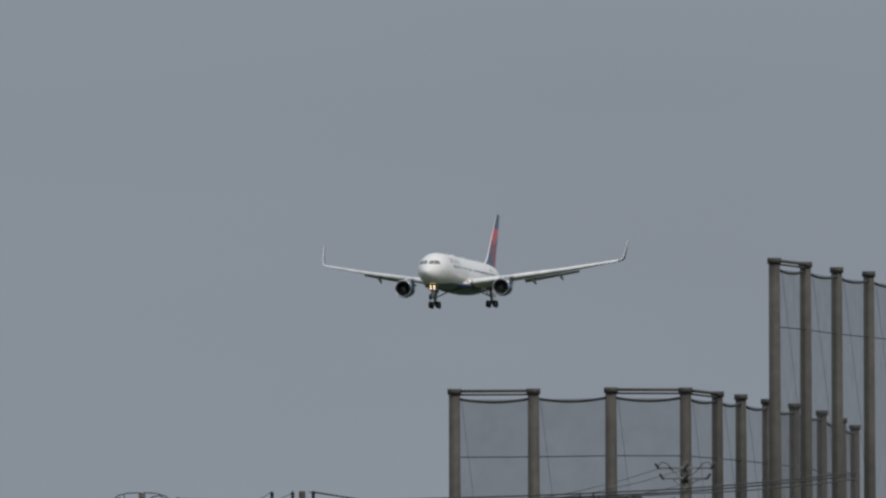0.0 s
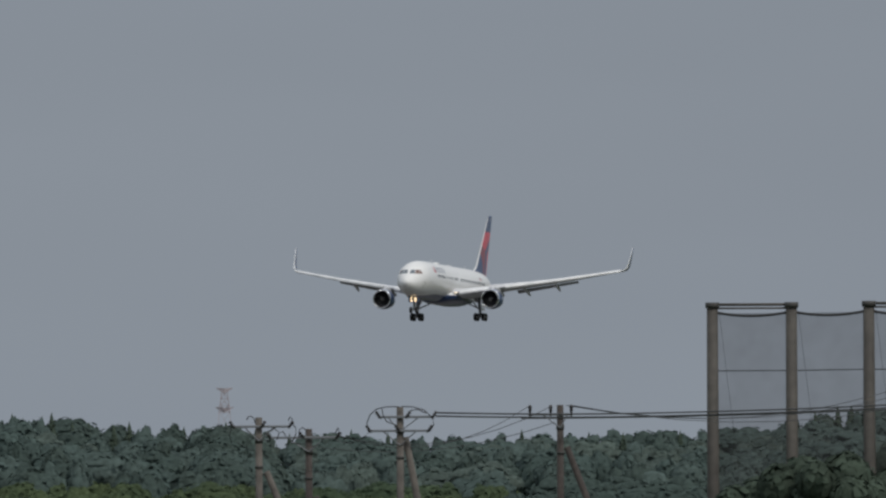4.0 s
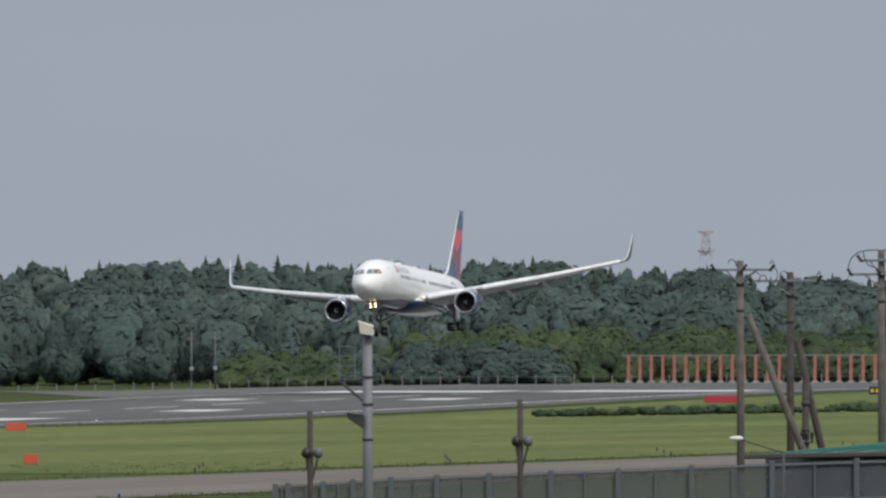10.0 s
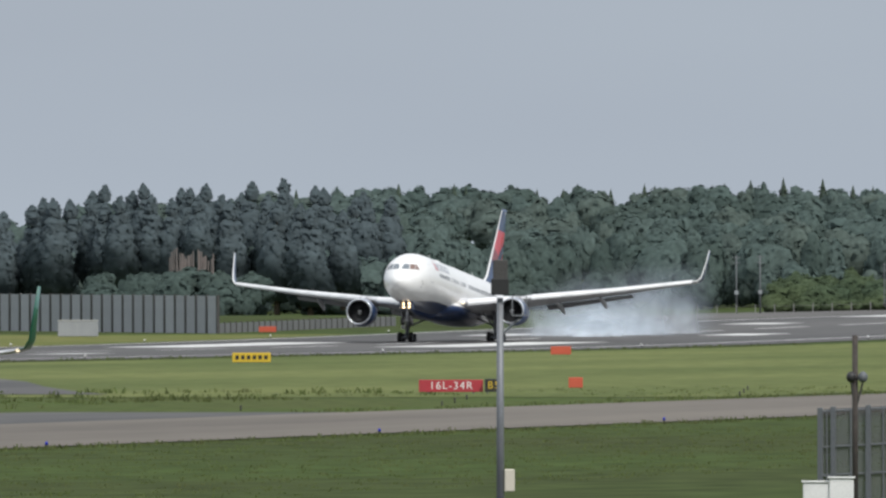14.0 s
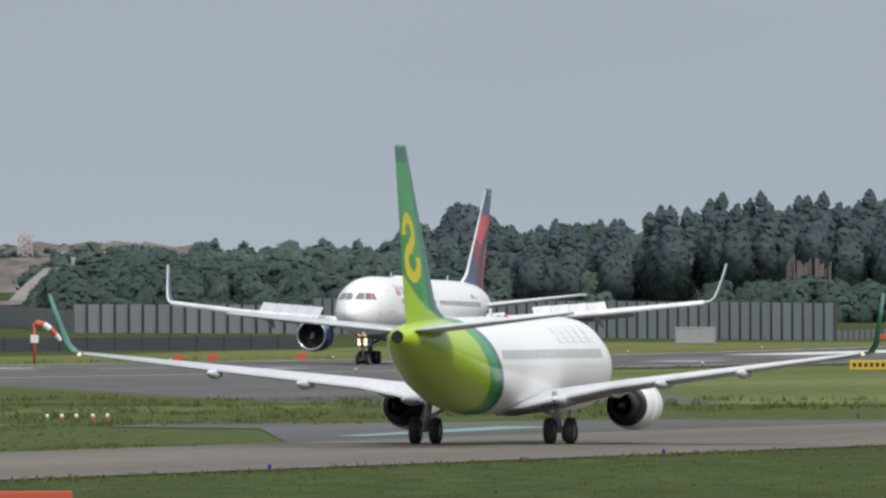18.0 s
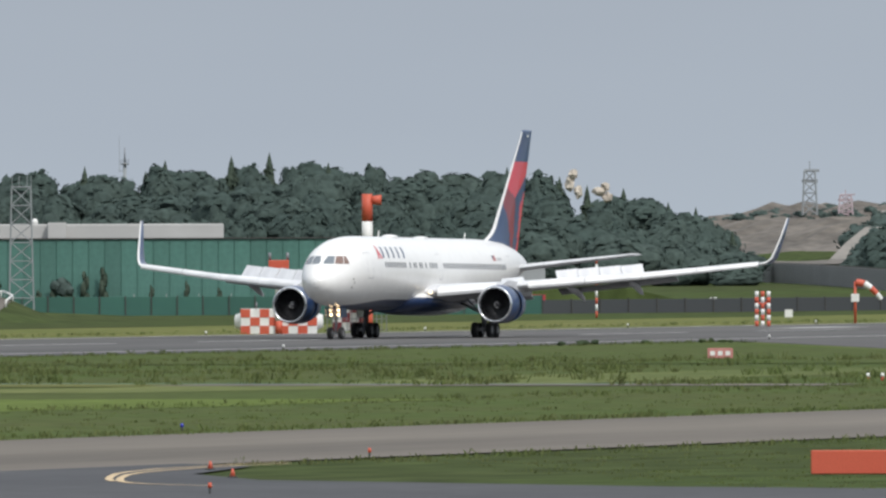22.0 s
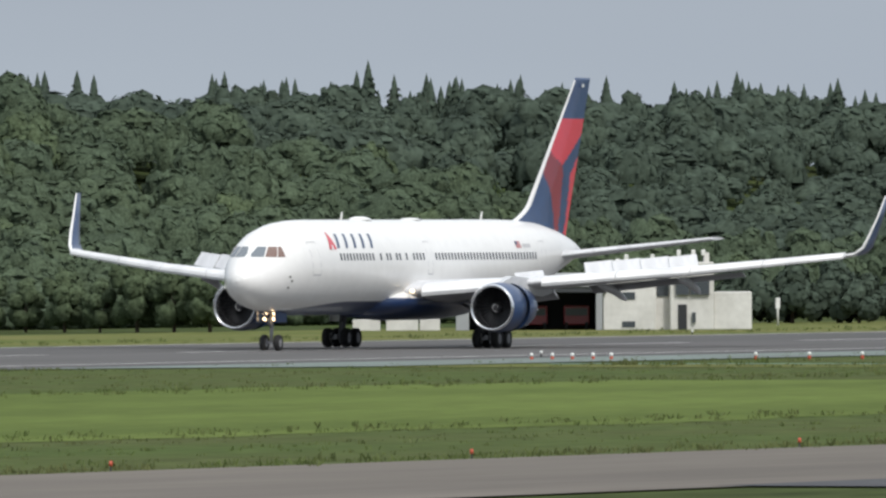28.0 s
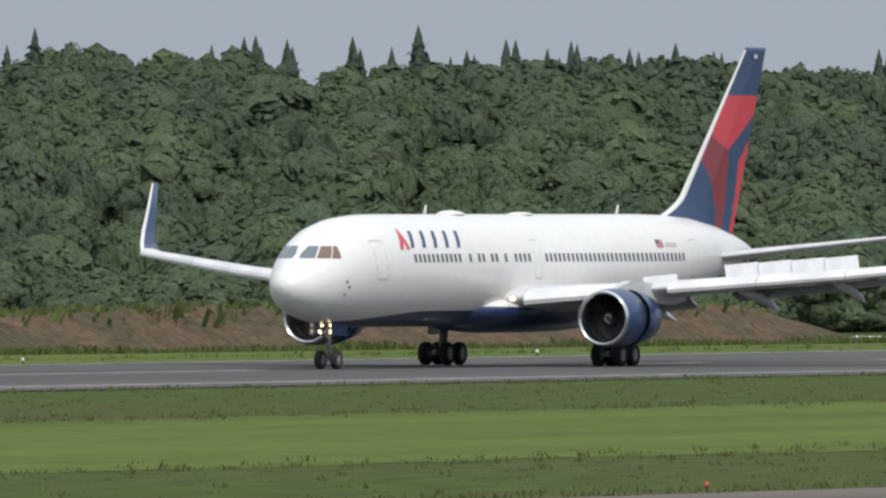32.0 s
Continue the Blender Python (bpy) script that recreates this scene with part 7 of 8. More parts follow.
for i in range(13):
    bm = bmesh.new()
    bmesh.ops.create_uvsphere(bm, u_segments=12, v_segments=7, radius=0.5)
    for v in bm.verts:
        v.co.z = max(-0.36, v.co.z * 0.9) + 0.36
        v.co *= 1 + 0.05 * rng.standard_normal()
    m = facing(-456.2 + 0.62 * i, 1033.5 + 0.27 * i)
    if first is None:
        first = solid("white_sack", shade(bm), SACK, "bulging white builder's sack on the grass", "sack", "row of white sacks", at=m)
    else:
        bm.free()
        copy_thing(first, m @ pose(0, rng.uniform(-0.4, 0.3), 0, 0, 0, rng.uniform(0, 360)))
for i in range(6):
    m = facing(-465.2 + 1.2 * i, 1018.3 - 0.37 * i)
    bag = lathe([(-0.58, 0.02), (-0.54, 0.1), (-0.3, 0.14), (0.3, 0.14), (0.54, 0.1), (0.58, 0.02)], 10)
    for v in bag.verts:
        v.co.z = max(v.co.z, -0.1) + 0.1
    solid("white_bag", bag, SACK, "long low white bag lying on the grass", "sack", "row of long white bags", at=m)
# farm machines and road behind
ROAD = [(-505.5, 1566, 0.02), (-507.2, 1572, 0.08), (-513.4, 1594, 0.75), (-520.1, 1618, 1.4), (-527.1, 1642, 1.85), (-533.5, 1659, 2.2), (-540.5, 1667, 2.65), (-548, 1670.5, 3.0), (-562, 1674, 3.5)]
solid("service_road", ribbon([(x, y, z + 0.04) for x, y, z in ROAD], [(-2.0, None), (0, None), (2.0, None)]), CONCRETE, "pale service road curving up to the hangar", "road", kind="structure")
solid("road_bank", ribbon(ROAD, [(-7.0, 0), (-2.4, None), (0, None), (2.4, None), (7.0, 0)]), GRASS, "grassy bank that carries the service road", "bank", kind="structure")
for k in (1, 2, 3, 4):
    x, y, z = ROAD[k]
    solid("road_dash", ribbon([(x, y, z + 0.055), (x + (ROAD[k + 1][0] - x) * 0.3, y + (ROAD[k + 1][1] - y) * 0.3, z + 0.055 + (ROAD[k + 1][2] - z) * 0.3)], [(-0.12, None), (0.12, None)]), PAINT, "white dash painted on the service road", "road marking", "road dashes", "structure")
for i, (u, h, w) in enumerate([(5.6, 4.6, 1.5), (7.0, 3.2, 1.1), (13.6, 5.4, 2.2), (15.3, 4.9, 2.2), (17.2, 4.8, 2.0), (19.0, 4.4, 2.0), (20.9, 4.2, 1.9), (26.0, 2.4, 0.8), (27.7, 3.4, 0.9), (29.3, 3.0, 1.0), (31.0, 4.6, 0.9), (33.0, 5.0, 0.9), (38.2, 3.0, 0.6), (42.0, 3.4, 0.6), (45.5, 2.6, 0.6)]):
    a = radians(HA)
    shrub = thing("climbing_shrub", "dark green shrub climbing the hangar wall", "shrub", "shrubs at the hangar", pose(-625 + math.cos(a) * u + math.sin(a) * 1.2, 1879 + math.sin(a) * u - math.cos(a) * 1.2, 0.2))
    part("stem", rod((0, 0, 0), (0, 0, h * 0.7), 0.07, 0.03, 5), BARK, shrub)
    v, q, nv, _ = leaf_cloud(np.random.default_rng(300 + i), [((0.25 * math.cos(k * 2.1), 0.2 * math.sin(k * 2.1), 0.25 + 0.3 * k), 0.5 - 0.07 * k) for k in range(5)], 260, 0.2, 6, 4)
    mesh_object("crown", v * np.array((w, w * 0.7, h / 1.8)), q, LEAFDARK, shrub, nv)
tractor = thing("tractor", "old tractor with an orange hood in front of the trees", "tractor", at=facing(-491.7, 1480))
part("hood", box(-1.6, 0.3, -0.4, 0.4, 0.8, 1.5, 0.06), AMBER, tractor)
part("cabin", box(0.2, 1.4, -0.6, 0.6, 0.9, 2.3, 0.08), DARKSTEEL, tractor)
part("implement", box(1.5, 2.6, -0.5, 0.5, 0.4, 1.1, 0.05), ORANGE, tractor)
for x, r in ((-1.1, 0.5), (0.8, 0.8)):
    for s in (-0.6, 0.6):
        part("wheel", rod((x, s - 0.15, r), (x, s + 0.15, r), r, n=14), TYRE, tractor)
for i in range(8):
    mower = thing("red_mower", "small red mowing machine with a canopy", "machine", "row of red machines", facing(-513.8 + 0.82 * i, 1558 + 0.2 * i))
    part("body", box(-0.35, 0.35, -0.5, 0.7, 0.3, 0.95, 0.06), MAROON, mower)
    part("canopy", box(-0.36, 0.36, -0.5, 0.7, 1.55, 1.65, 0.02), MAROON, mower)
    for s in (-0.3, 0.3):
        part("canopy_post", box(s - 0.03, s + 0.03, 0.4, 0.46, 0.9, 1.6), DARKSTEEL, mower)
        part("wheel", rod((s - 0.1, -0.3, 0.25), (s + 0.1, -0.3, 0.25), 0.25, n=10), TYRE, mower)
rail = thing("guard_rail", "white curved guard rail beside the service road", "guard rail")
for k in range(1, 8):
    (x0, y0, z0), (x1, y1, z1) = ROAD[k], ROAD[k + 1]
    for dx, skip in ((-2.15, False), (2.15, k < 3)):
        if not skip:
            n0 = Vector((y1 - y0, x0 - x1, 0)).normalized() * dx
            part("rail", rod((x0 + n0.x, y0 + n0.y, z0 + 0.62), (x1 + n0.x, y1 + n0.y, z1 + 0.62), 0.09, n=6), WHITEPAINT, rail)
            part("post", rod((x0 + n0.x, y0 + n0.y, z0), (x0 + n0.x, y0 + n0.y, z0 + 0.7), 0.07, n=6), WHITEPAINT, rail)
# quarry hill with its masts, far off
sheet("quarry_floor", -1260, -780, 2700, 4000, 16, 40, 0.9, GRAVEL, "bare gravel floor in front of the quarry")
bm = bmesh.new()
grid = {}
rng = np.random.default_rng(6)
prof = [(0.0, 0.0), (0.12, 0.55), (0.2, 0.8), (0.32, 0.92), (0.6, 1.0), (0.8, 0.97), (0.9, 0.75), (1.0, 0.0)]
for i in range(40):
    for j in range(12):
        k, w = i / 39, j / 11
        h = float(np.interp(k, [p[0] for p in prof], [p[1] for p in prof])) * min(1.0, 0.12 + w * 1.35)
        grid[i, j] = bm.verts.new((-1165 + 100 * k + 20 * w, 3990 + 120 * w, 2.3 + 14.4 * h + (0.7 * rng.standard_normal() + 0.8 * math.sin(w * 19)) * h))
for i in range(39):
    for j in range(11):
        bm.faces.new([grid[i, j], grid[i + 1, j], grid[i + 1, j + 1], grid[i, j + 1]])
solid("quarry_face", bm, GRAVEL, "bare grey-brown terraced quarry face on the skyline", "quarry", kind="structure")
for x, y, z, h, material in ((-1103.8, 4052, 14.5, 12.3, HAZYSTEEL), (-1096, 4054.5, 14, 6.2, HAZYPAINT)):
    m4 = thing("lattice_mast", "far lattice mast on top of the quarry", "mast", at=facing(x, y, z))
    lattice(m4, 3.4, 2.4, 0, h * 0.82, 4, 0.14, material)
    part("antenna_drum", box(-1.8, 1.8, -1, 1, h * 0.6, h * 0.66), material, m4)
    part("antenna_drum", box(-1.2, 2.2, -1, 1, h * 0.8, h * 0.85), material, m4)
    part("tip", rod((0, 0, h * 0.8), (0, 0, h), 0.12, n=5), material, m4)
rock = thing("rock_outcrop", "pale rocky outcrop among the trees", "rock")
for i, (x, y, z, w, h) in enumerate(((-646.9, 2258, 15.0, 0.55, 1.0), (-646.5, 2258, 16.2, 0.6, 0.7), (-645.9, 2258.5, 14.0, 0.5, 0.9), (-643.4, 2259, 14.0, 0.75, 0.65), (-642.7, 2259.5, 14.6, 0.55, 0.6), (-642.3, 2259.5, 13.3, 0.6, 0.7))):
    c = Vector((x, y, z))
    bm = bmesh.new()
    for v in bmesh.ops.create_icosphere(bm, subdivisions=2, radius=1.0)["verts"]:
        v.co = c + Vector((v.co.x * w, v.co.y * 0.8, v.co.z * h)) * (1 + 0.6 * noise.noise(v.co * 2.3 + c))
    part("boulder", bm, PALEROCK, rock)
bm = loft([[(-5.2, -4, 0), (5.2, -4, 0), (5.2, 4, 0), (-5.2, 4, 0)], [(-4.6, -3, 9.0), (4.6, -3, 9.0), (4.6, 3, 9.0), (-4.6, 3, 9.0)], [(-2.2, -1, 12.6), (2.0, -1, 13.0), (2.0, 1, 13.0), (-2.2, 1, 12.6)]], smooth=False)
solid("spoil_mound", bm, GRAVEL, "distant brown spoil mound behind the wood", "mound", at=facing(-869.5, 3493, 3.2))
rng = np.random.default_rng(71)
scrub = []
for k in rng.uniform(0.02, 0.96, 150):
    w = rng.uniform(0.5, 0.8)
    h = float(np.interp(k, [p[0] for p in prof], [p[1] for p in prof])) * min(1.0, 0.12 + w * 1.35)
    scrub.append((-1165 + 100 * k + 20 * w, 3990 + 120 * w, 1.0 + 14.4 * h, rng.uniform(1.3, 2.6), rng.uniform(1.4, 2.6)))
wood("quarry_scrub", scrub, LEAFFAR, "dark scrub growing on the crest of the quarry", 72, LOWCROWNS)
# pale gravel road climbing to the quarry
PALEGRAVEL = mat("pale gravel road", (0.24, 0.22, 0.195), 0.95, spots=0.08, grain=0.15, grains=0.5, second=(0.2, 0.185, 0.165))
ROADROWS = (((-733, 2702, 5.0), (-727.7, 2704, 5.0)), ((-738.5, 2732, 7.6), (-733.8, 2733, 7.6)), ((-743.5, 2762, 10.0), (-739.5, 2763, 10.0)), ((-752, 2801, 11.6), (-745, 2803, 11.6)), ((-766.7, 2859, 12.8), (-756.8, 2862, 12.8)))
bm = bmesh.new()
rows = []
for (xl, yl, zl), (xr, yr, zr) in ROADROWS:
    rows.append([bm.verts.new(p) for p in ((xl, yl, zl), ((xl + xr) / 2, (yl + yr) / 2, (zl + zr) / 2 + 0.1), (xr, yr, zr), (xr, yr + 12, zr - 4), (xl, yl + 12, zl - 4))])
for a, b in zip(rows, rows[1:]):
    for i in range(4):
        bm.faces.new((a[i], a[i + 1], b[i + 1], b[i]))
solid("quarry_road", bm, PALEGRAVEL, "pale gravel road climbing the quarry slope", "road", kind="structure")
# far power pylon, red and white, its paint greyed to carry distance haze
PYLONHAZE = mat("haze-paled red pylon paint", (0.37, 0.33, 0.36), 0.7, spots=0.4, grain=0.1, second=(0.34, 0.31, 0.34))
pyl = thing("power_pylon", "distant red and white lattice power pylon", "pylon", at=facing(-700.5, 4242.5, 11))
lattice(pyl, 4.6, 2.6, 0, 19.0, 5, 0.035, HAZYPAINT)
lattice(pyl, 2.6, 1.3, 19.0, 24.0, 3, 0.08, PYLONHAZE)
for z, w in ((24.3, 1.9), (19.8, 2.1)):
    part("crossarm", loft([[(-w, -0.3, z + 0.3), (-w, 0.3, z + 0.3), (-w, 0.3, z + 0.5), (-w, -0.3, z + 0.5)], [(0, -0.8, z - 0.9), (0, 0.8, z - 0.9), (0, 0.8, z + 0.35), (0, -0.8, z + 0.35)], [(w, -0.3, z + 0.3), (w, 0.3, z + 0.3), (w, 0.3, z + 0.5), (w, -0.3, z + 0.5)]], smooth=False), PYLONHAZE, pyl)
stand = thing("dead_bamboo_stand", "stand of pale dead stems in front of the dark wood", "tree")
rng = np.random.default_rng(97)
for i in range(26):
    x = rng.uniform(-3.3, 3.3)
    h = 9.7 + 0.6 * math.sin(x * 2.1) + rng.uniform(-0.5, 0.4)
    part("stem", rod((x, rng.uniform(-0.6, 0.6), 0), (x + rng.uniform(-0.2, 0.2), 0, h), 0.2, 0.09, 5), DEADWOOD, stand)
stand.matrix_basis = facing(-586.5, 2607)
wood("dark_shrubs", belt([(-576, 2600, 8.0), (-584, 2598, 8.7), (-590, 2597, 8.6), (-598, 2595, 8.0)], 2, 10, 3.4, 3.0, 5.0, 28, 0.2), LEAFDULL, "dark shrubs at the foot of the cedars", 11, FARCROWNS)
MASTDULL = mat("dull mast paint", (0.13, 0.14, 0.145), 0.8, grain=0.1)
for x in (-522.0, -518.4):
    m5 = thing("thin_mast", "thin pale mast standing before the wood", "mast", "thin masts", facing(x, 2690))
    part("pole", rod((0, 0, 0), (0, 0, 8.8), 0.13, 0.09, 6), MASTDULL, m5)
    for z in (7.6, 8.4):
        part("crossbar", box(-0.6, 0.6, -0.05, 0.05, z, z + 0.1), MASTDULL, m5)
    part("box", box(-0.3, 0.3, -0.2, 0.2, 2.9, 3.5, 0.05), HAZYSTEEL, m5)
# the posts' red is dulled and paled as if seen through haze
LOCRED = mat("haze-paled orange-red steel", (0.42, 0.16, 0.135), 0.7, spots=0.8, grain=0.12, second=(0.36, 0.11, 0.085))
# orange localiser frames beyond the runway end
for i in range(27):
    x, y = -479.6 + 2.48 * i, 2830 - 4.0 * i
    if i == 0:
        frame_post = thing("localiser_post", "orange-red post of the antenna row beyond the runway", "antenna", "orange antenna row", facing(x, y))
        part("post", box(-0.24, 0.24, -0.22, 0.22, 0, 4.3, 0.03), LOCRED, frame_post)
        part("head", box(-0.9, 0.9, -0.08, 0.08, 4.15, 4.35), GREYMETAL, frame_post)
        part("base_block", box(-0.5, 0.5, -0.5, 0.5, 0, 0.35), WALLGREY, frame_post)
    else:
        copy_thing(frame_post, facing(x, y))


FENCEPALE = mat("pale galvanised fence", (0.24, 0.24, 0.23), 0.7, spots=0.4, grain=0.1, second=(0.18, 0.18, 0.17))
perimeter = thing("perimeter_fence", "thin pale wire fence with posts at the foot of the wood", "fence")
first = None
for i in range(52):
    x, y = -545 + 2.65 * i, 2590 + 0.9 * i
    m = pose(x, y, float(land(x, y)), 0, 0, 18)
    if first is None:
        first = part("post", box(-0.055, 0.055, -0.055, 0.055, 0, 1.5), FENCEPALE, perimeter)
        strand = part("wire", box(0.06, 2.75, -0.012, 0.012, 1.2, 1.225), FENCEPALE, perimeter)
        made = (first, strand)
    else:
        made = (new("post", first.data), new("wire", strand.data))
    for o in made:
        o.parent, o.matrix_basis = perimeter, m
teal = thing("teal_hoarding", "low teal sheet hoarding beyond the runway end", "fence")
for i in range(9):
    x, y = -372 + 4.2 * i, 2560.0
    part("panel", box(x, x + 4.1, y, y + 0.08, float(land(x, y)), float(land(x, y)) + 0.75, 0.02), GREENWALL, teal)


# ---- near poles, net, fence ----
CONCPOLE = mat("weathered concrete pole", (0.12, 0.108, 0.095), 0.9, spots=0.8, grain=0.18, grains=5, second=(0.078, 0.07, 0.062), bump=0.3)
BROWNPOLE = mat("dark creosoted pole", (0.055, 0.046, 0.041), 0.9, spots=0.8, grain=0.25, grains=6, bump=0.4)
STEELPOLE = mat("brown steel net pole", (0.082, 0.075, 0.065), 0.75, spots=0.5, grain=0.2, grains=3, second=(0.06, 0.054, 0.048))
MASTGREY = mat("grey galvanised mast", (0.2, 0.205, 0.215), 0.7, 0.2, spots=1.0, grain=0.12, second=(0.155, 0.16, 0.168))
CABLE = mat("black cable", (0.015, 0.015, 0.016), 0.6)
PORCELAIN = mat("brown insulator glaze", (0.022, 0.02, 0.02), 0.3)
FENCEGREY = mat("grey fence steel", (0.12, 0.13, 0.14), 0.6, 0.2, grain=0.12)
CASE = mat("cream instrument case", (0.58, 0.54, 0.45), 0.5, spots=3, grain=0.06)
GREENROOF = mat("teal roofing", (0.02, 0.125, 0.095), 0.6, spots=0.5, grain=0.15)


def veil_material(name, color, cover):
    """Fine netting: part of the light goes straight through."""
    m = bpy.data.materials.new(name)
    m.use_nodes = True
    n, l = m.node_tree.nodes, m.node_tree.links
    b = n["Principled BSDF"]
    b.inputs["Base Color"].default_value = (*color, 1)
    b.inputs["Roughness"].default_value = 0.9
    tex = n.new("ShaderNodeTexNoise")
    tex.inputs["Scale"].default_value = 1.2
    co = n.new("ShaderNodeTexCoord")
    l.new(co.outputs["Object"], tex.inputs["Vector"])
    r = n.new("ShaderNodeMapRange")
    r.inputs["To Min"].default_value, r.inputs["To Max"].default_value = cover * 0.8, cover * 1.2
    l.new(tex.outputs["Fac"], r.inputs[0])
    l.new(r.outputs[0], b.inputs["Alpha"])
    return m


NET = veil_material("black netting", (0.04, 0.041, 0.043), 0.38)
MESH = veil_material("fence mesh sheet", (0.1, 0.107, 0.115), 0.72)


def tube(points, r, n=4, bm=None):
    """One unbroken round cable through the points."""
    pts = [Vector(p) for p in points]
    rings = []
    for i, p in enumerate(pts):
        q = (pts[min(i + 1, len(pts) - 1)] - pts[max(i - 1, 0)]).to_track_quat("Z", "Y")
        rings.append([p + q @ Vector((r * math.cos(a), r * math.sin(a), 0)) for a in (2 * math.pi * k / n for k in range(n))])
    return loft(rings, bm)


def wire(name, points, r, sag, label, group="overhead lines"):
    line = []
    for (a, b) in zip(points, points[1:]):
        a, b = Vector(a), Vector(b)
        for i in range(9 if b == Vector(points[-1]) else 8):
            k = i / 8
            line.append(a.lerp(b, k) - Vector((0, 0, sag * 4 * k * (1 - k))))
    return solid(name, tube(line, r), CABLE, label, "cable", group)


def bearing(turn, d, z):
    """A place at a turn to the left of north, seen from the mound."""
    return (-d * math.sin(radians(turn)), d * math.cos(radians(turn)), z)


def utility_pole(x, y, top, arms, material, label, brace=None, pins=True, loops=()):
    pole = thing("utility_pole", label, "pole", "utility poles", facing(x, y))
    part("shaft", rod((0, 0, 0), (0, 0, top), 0.125, 0.1, 12), material, pole)
    part("collar", rod((0, 0, top - 0.75), (0, 0, top - 0.6), 0.125, n=12), DARKSTEEL, pole)
    part("collar", rod((0, 0, top - 1.5), (0, 0, top - 1.42), 0.125, n=12), DARKSTEEL, pole)
    for x0, x1, z in arms:
        arm = part("crossarm", box(x0, x1, -0.19, -0.12, z - 0.035, z + 0.035, 0.01), GREYMETAL, pole)
        for q in (x0 + 0.06, (x0 + x1) / 2, x1 - 0.06):
            if pins:
                part("insulator", lathe([(z - 0.06, 0.02), (z + 0.0, 0.045), (z + 0.06, 0.03), (z + 0.12, 0.06), (z + 0.16, 0.035), (z + 0.2, 0.065), (z + 0.26, 0.05), (z + 0.3, 0.015)], 8, axis="z"), PORCELAIN, arm).location = (q, -0.16, 0)
            else:
                # strain insulators point along the line
                s_ = 1 if q >= 0 else -1
                bm = rod((q - 0.03 * s_, -0.16, z - 0.05), (q + 0.12 * s_, -0.2, z + 0.16), 0.025, n=6)
                for k in (0.25, 0.55, 0.85):
                    c = Vector((q - 0.03 * s_, -0.16, z - 0.05)).lerp(Vector((q + 0.12 * s_, -0.2, z + 0.16)), k)
                    rod(c - Vector((0.012 * s_, 0, 0.02)), c + Vector((0.012 * s_, 0, 0.02)), 0.06, 0.045, 8, bm)
                part("insulator", bm, PORCELAIN, arm)
        for q in (x0 * 0.55, x1 * 0.55):
            part("strut", rod((q, -0.14, z), (0, -0.14, z - 0.42), 0.016, n=4), GREYMETAL, arm)
    for path in loops:
        part("jumper_loop", tube([(u, -0.2, w) for u, w in path], 0.016, 5), CABLE, pole, "looped black jumper wire")
    if brace:
        part("raking_shore", rod((brace[0], 0.2, brace[1]), (brace[2], 0.8, 0.0), 0.1, 0.13, 10), material, pole)
    return pole


utility_pole(-86.98, 532.95, 9.24, [(-0.8, 0.95, 8.97)], CONCPOLE, "concrete utility pole with a crossarm, wire loops and a raking shore", (0.22, 7.65, 3.3), False, ([(0.88, 8.92), (0.99, 9.06), (0.98, 9.2), (0.92, 9.25), (0.87, 9.14)], [(1.0, 9.05), (1.09, 8.92), (1.09, 8.75), (1.02, 8.58), (0.86, 8.45)], [(-0.36, 9.16), (-0.32, 9.25), (-0.22, 9.28), (-0.14, 9.2), (-0.1, 9.06)], [(-0.82, 8.9), (-0.86, 8.7), (-0.8, 8.5)]))
utility_pole(-86.32, 538.1, 8.92, [(-1.2, 0.89, 8.66)], BROWNPOLE, "dark utility pole with a long crossarm and raking shore", (0.2, 6.9, 1.75), False, ([(0.8, 8.65), (0.88, 8.8), (0.9, 8.9), (0.86, 8.95), (0.79, 8.78)], [(-0.95, 8.6), (-0.88, 8.8), (-0.76, 8.84), (-0.68, 8.7)], [(-1.15, 8.66), (-1.2, 8.85), (-1.05, 8.95), (-0.9, 8.84)], [(-0.3, 8.68), (-0.28, 8.9), (-0.18, 8.96), (-0.05, 8.85)]))
utility_pole(-81.34, 523.7, 9.47, [(-0.64, 1.0, 9.18), (-0.92, 0.87, 8.78)], CONCPOLE, "concrete utility pole with two crossarms and big wire loops", (0.15, 8.6, 1.8), False, ([(-0.92, 8.77), (-0.96, 9.0), (-0.865, 9.25), (-0.68, 9.41), (-0.42, 9.47), (-0.12, 9.48), (0, 9.46)], [(0.04, 9.48), (0.37, 9.47), (0.69, 9.38), (0.93, 9.16), (0.98, 8.96), (0.85, 8.77)], [(-0.52, 9.42), (-0.5, 9.27), (-0.39, 9.05), (-0.12, 8.95)], [(0.2, 9.2), (0.3, 9.36), (0.5, 9.4), (0.75, 9.28)]))
utility_pole(-81.12, 554.1, 9.68, [(-0.98, 0.4, 9.39)], BROWNPOLE, "dark utility pole with three insulators and a raking shore", (0.2, 8.4, 3.4))
utility_pole(-85.9, 538.3, 5.7, [(-0.2, 0.25, 3.9)], BROWNPOLE, "short dark pole between the utility poles")
utility_pole(-77.0, 615.2, 11.0, [(-0.95, 0.95, 10.75), (-0.8, 0.8, 10.4)], CONCPOLE, "concrete utility pole with insulators in front of the net", None, False, ([(-0.95, 10.75), (-0.8, 10.95), (-0.6, 10.9), (-0.45, 10.72)], [(0.95, 10.75), (0.8, 10.95), (0.6, 10.9), (0.45, 10.72)]))
for turn_ in (0.0, 0.012):
    dz = -0.1 if turn_ else 0.0
    wire("power_line", [bearing(8.715, 530, 9.3 + dz), bearing(8.01, 580, 9.53 + dz), bearing(7.128, 615, 10.03 + dz), bearing(6.6, 645, 10.75 + dz)], 0.024, 0.04, "thick black overhead cable running along the poles")
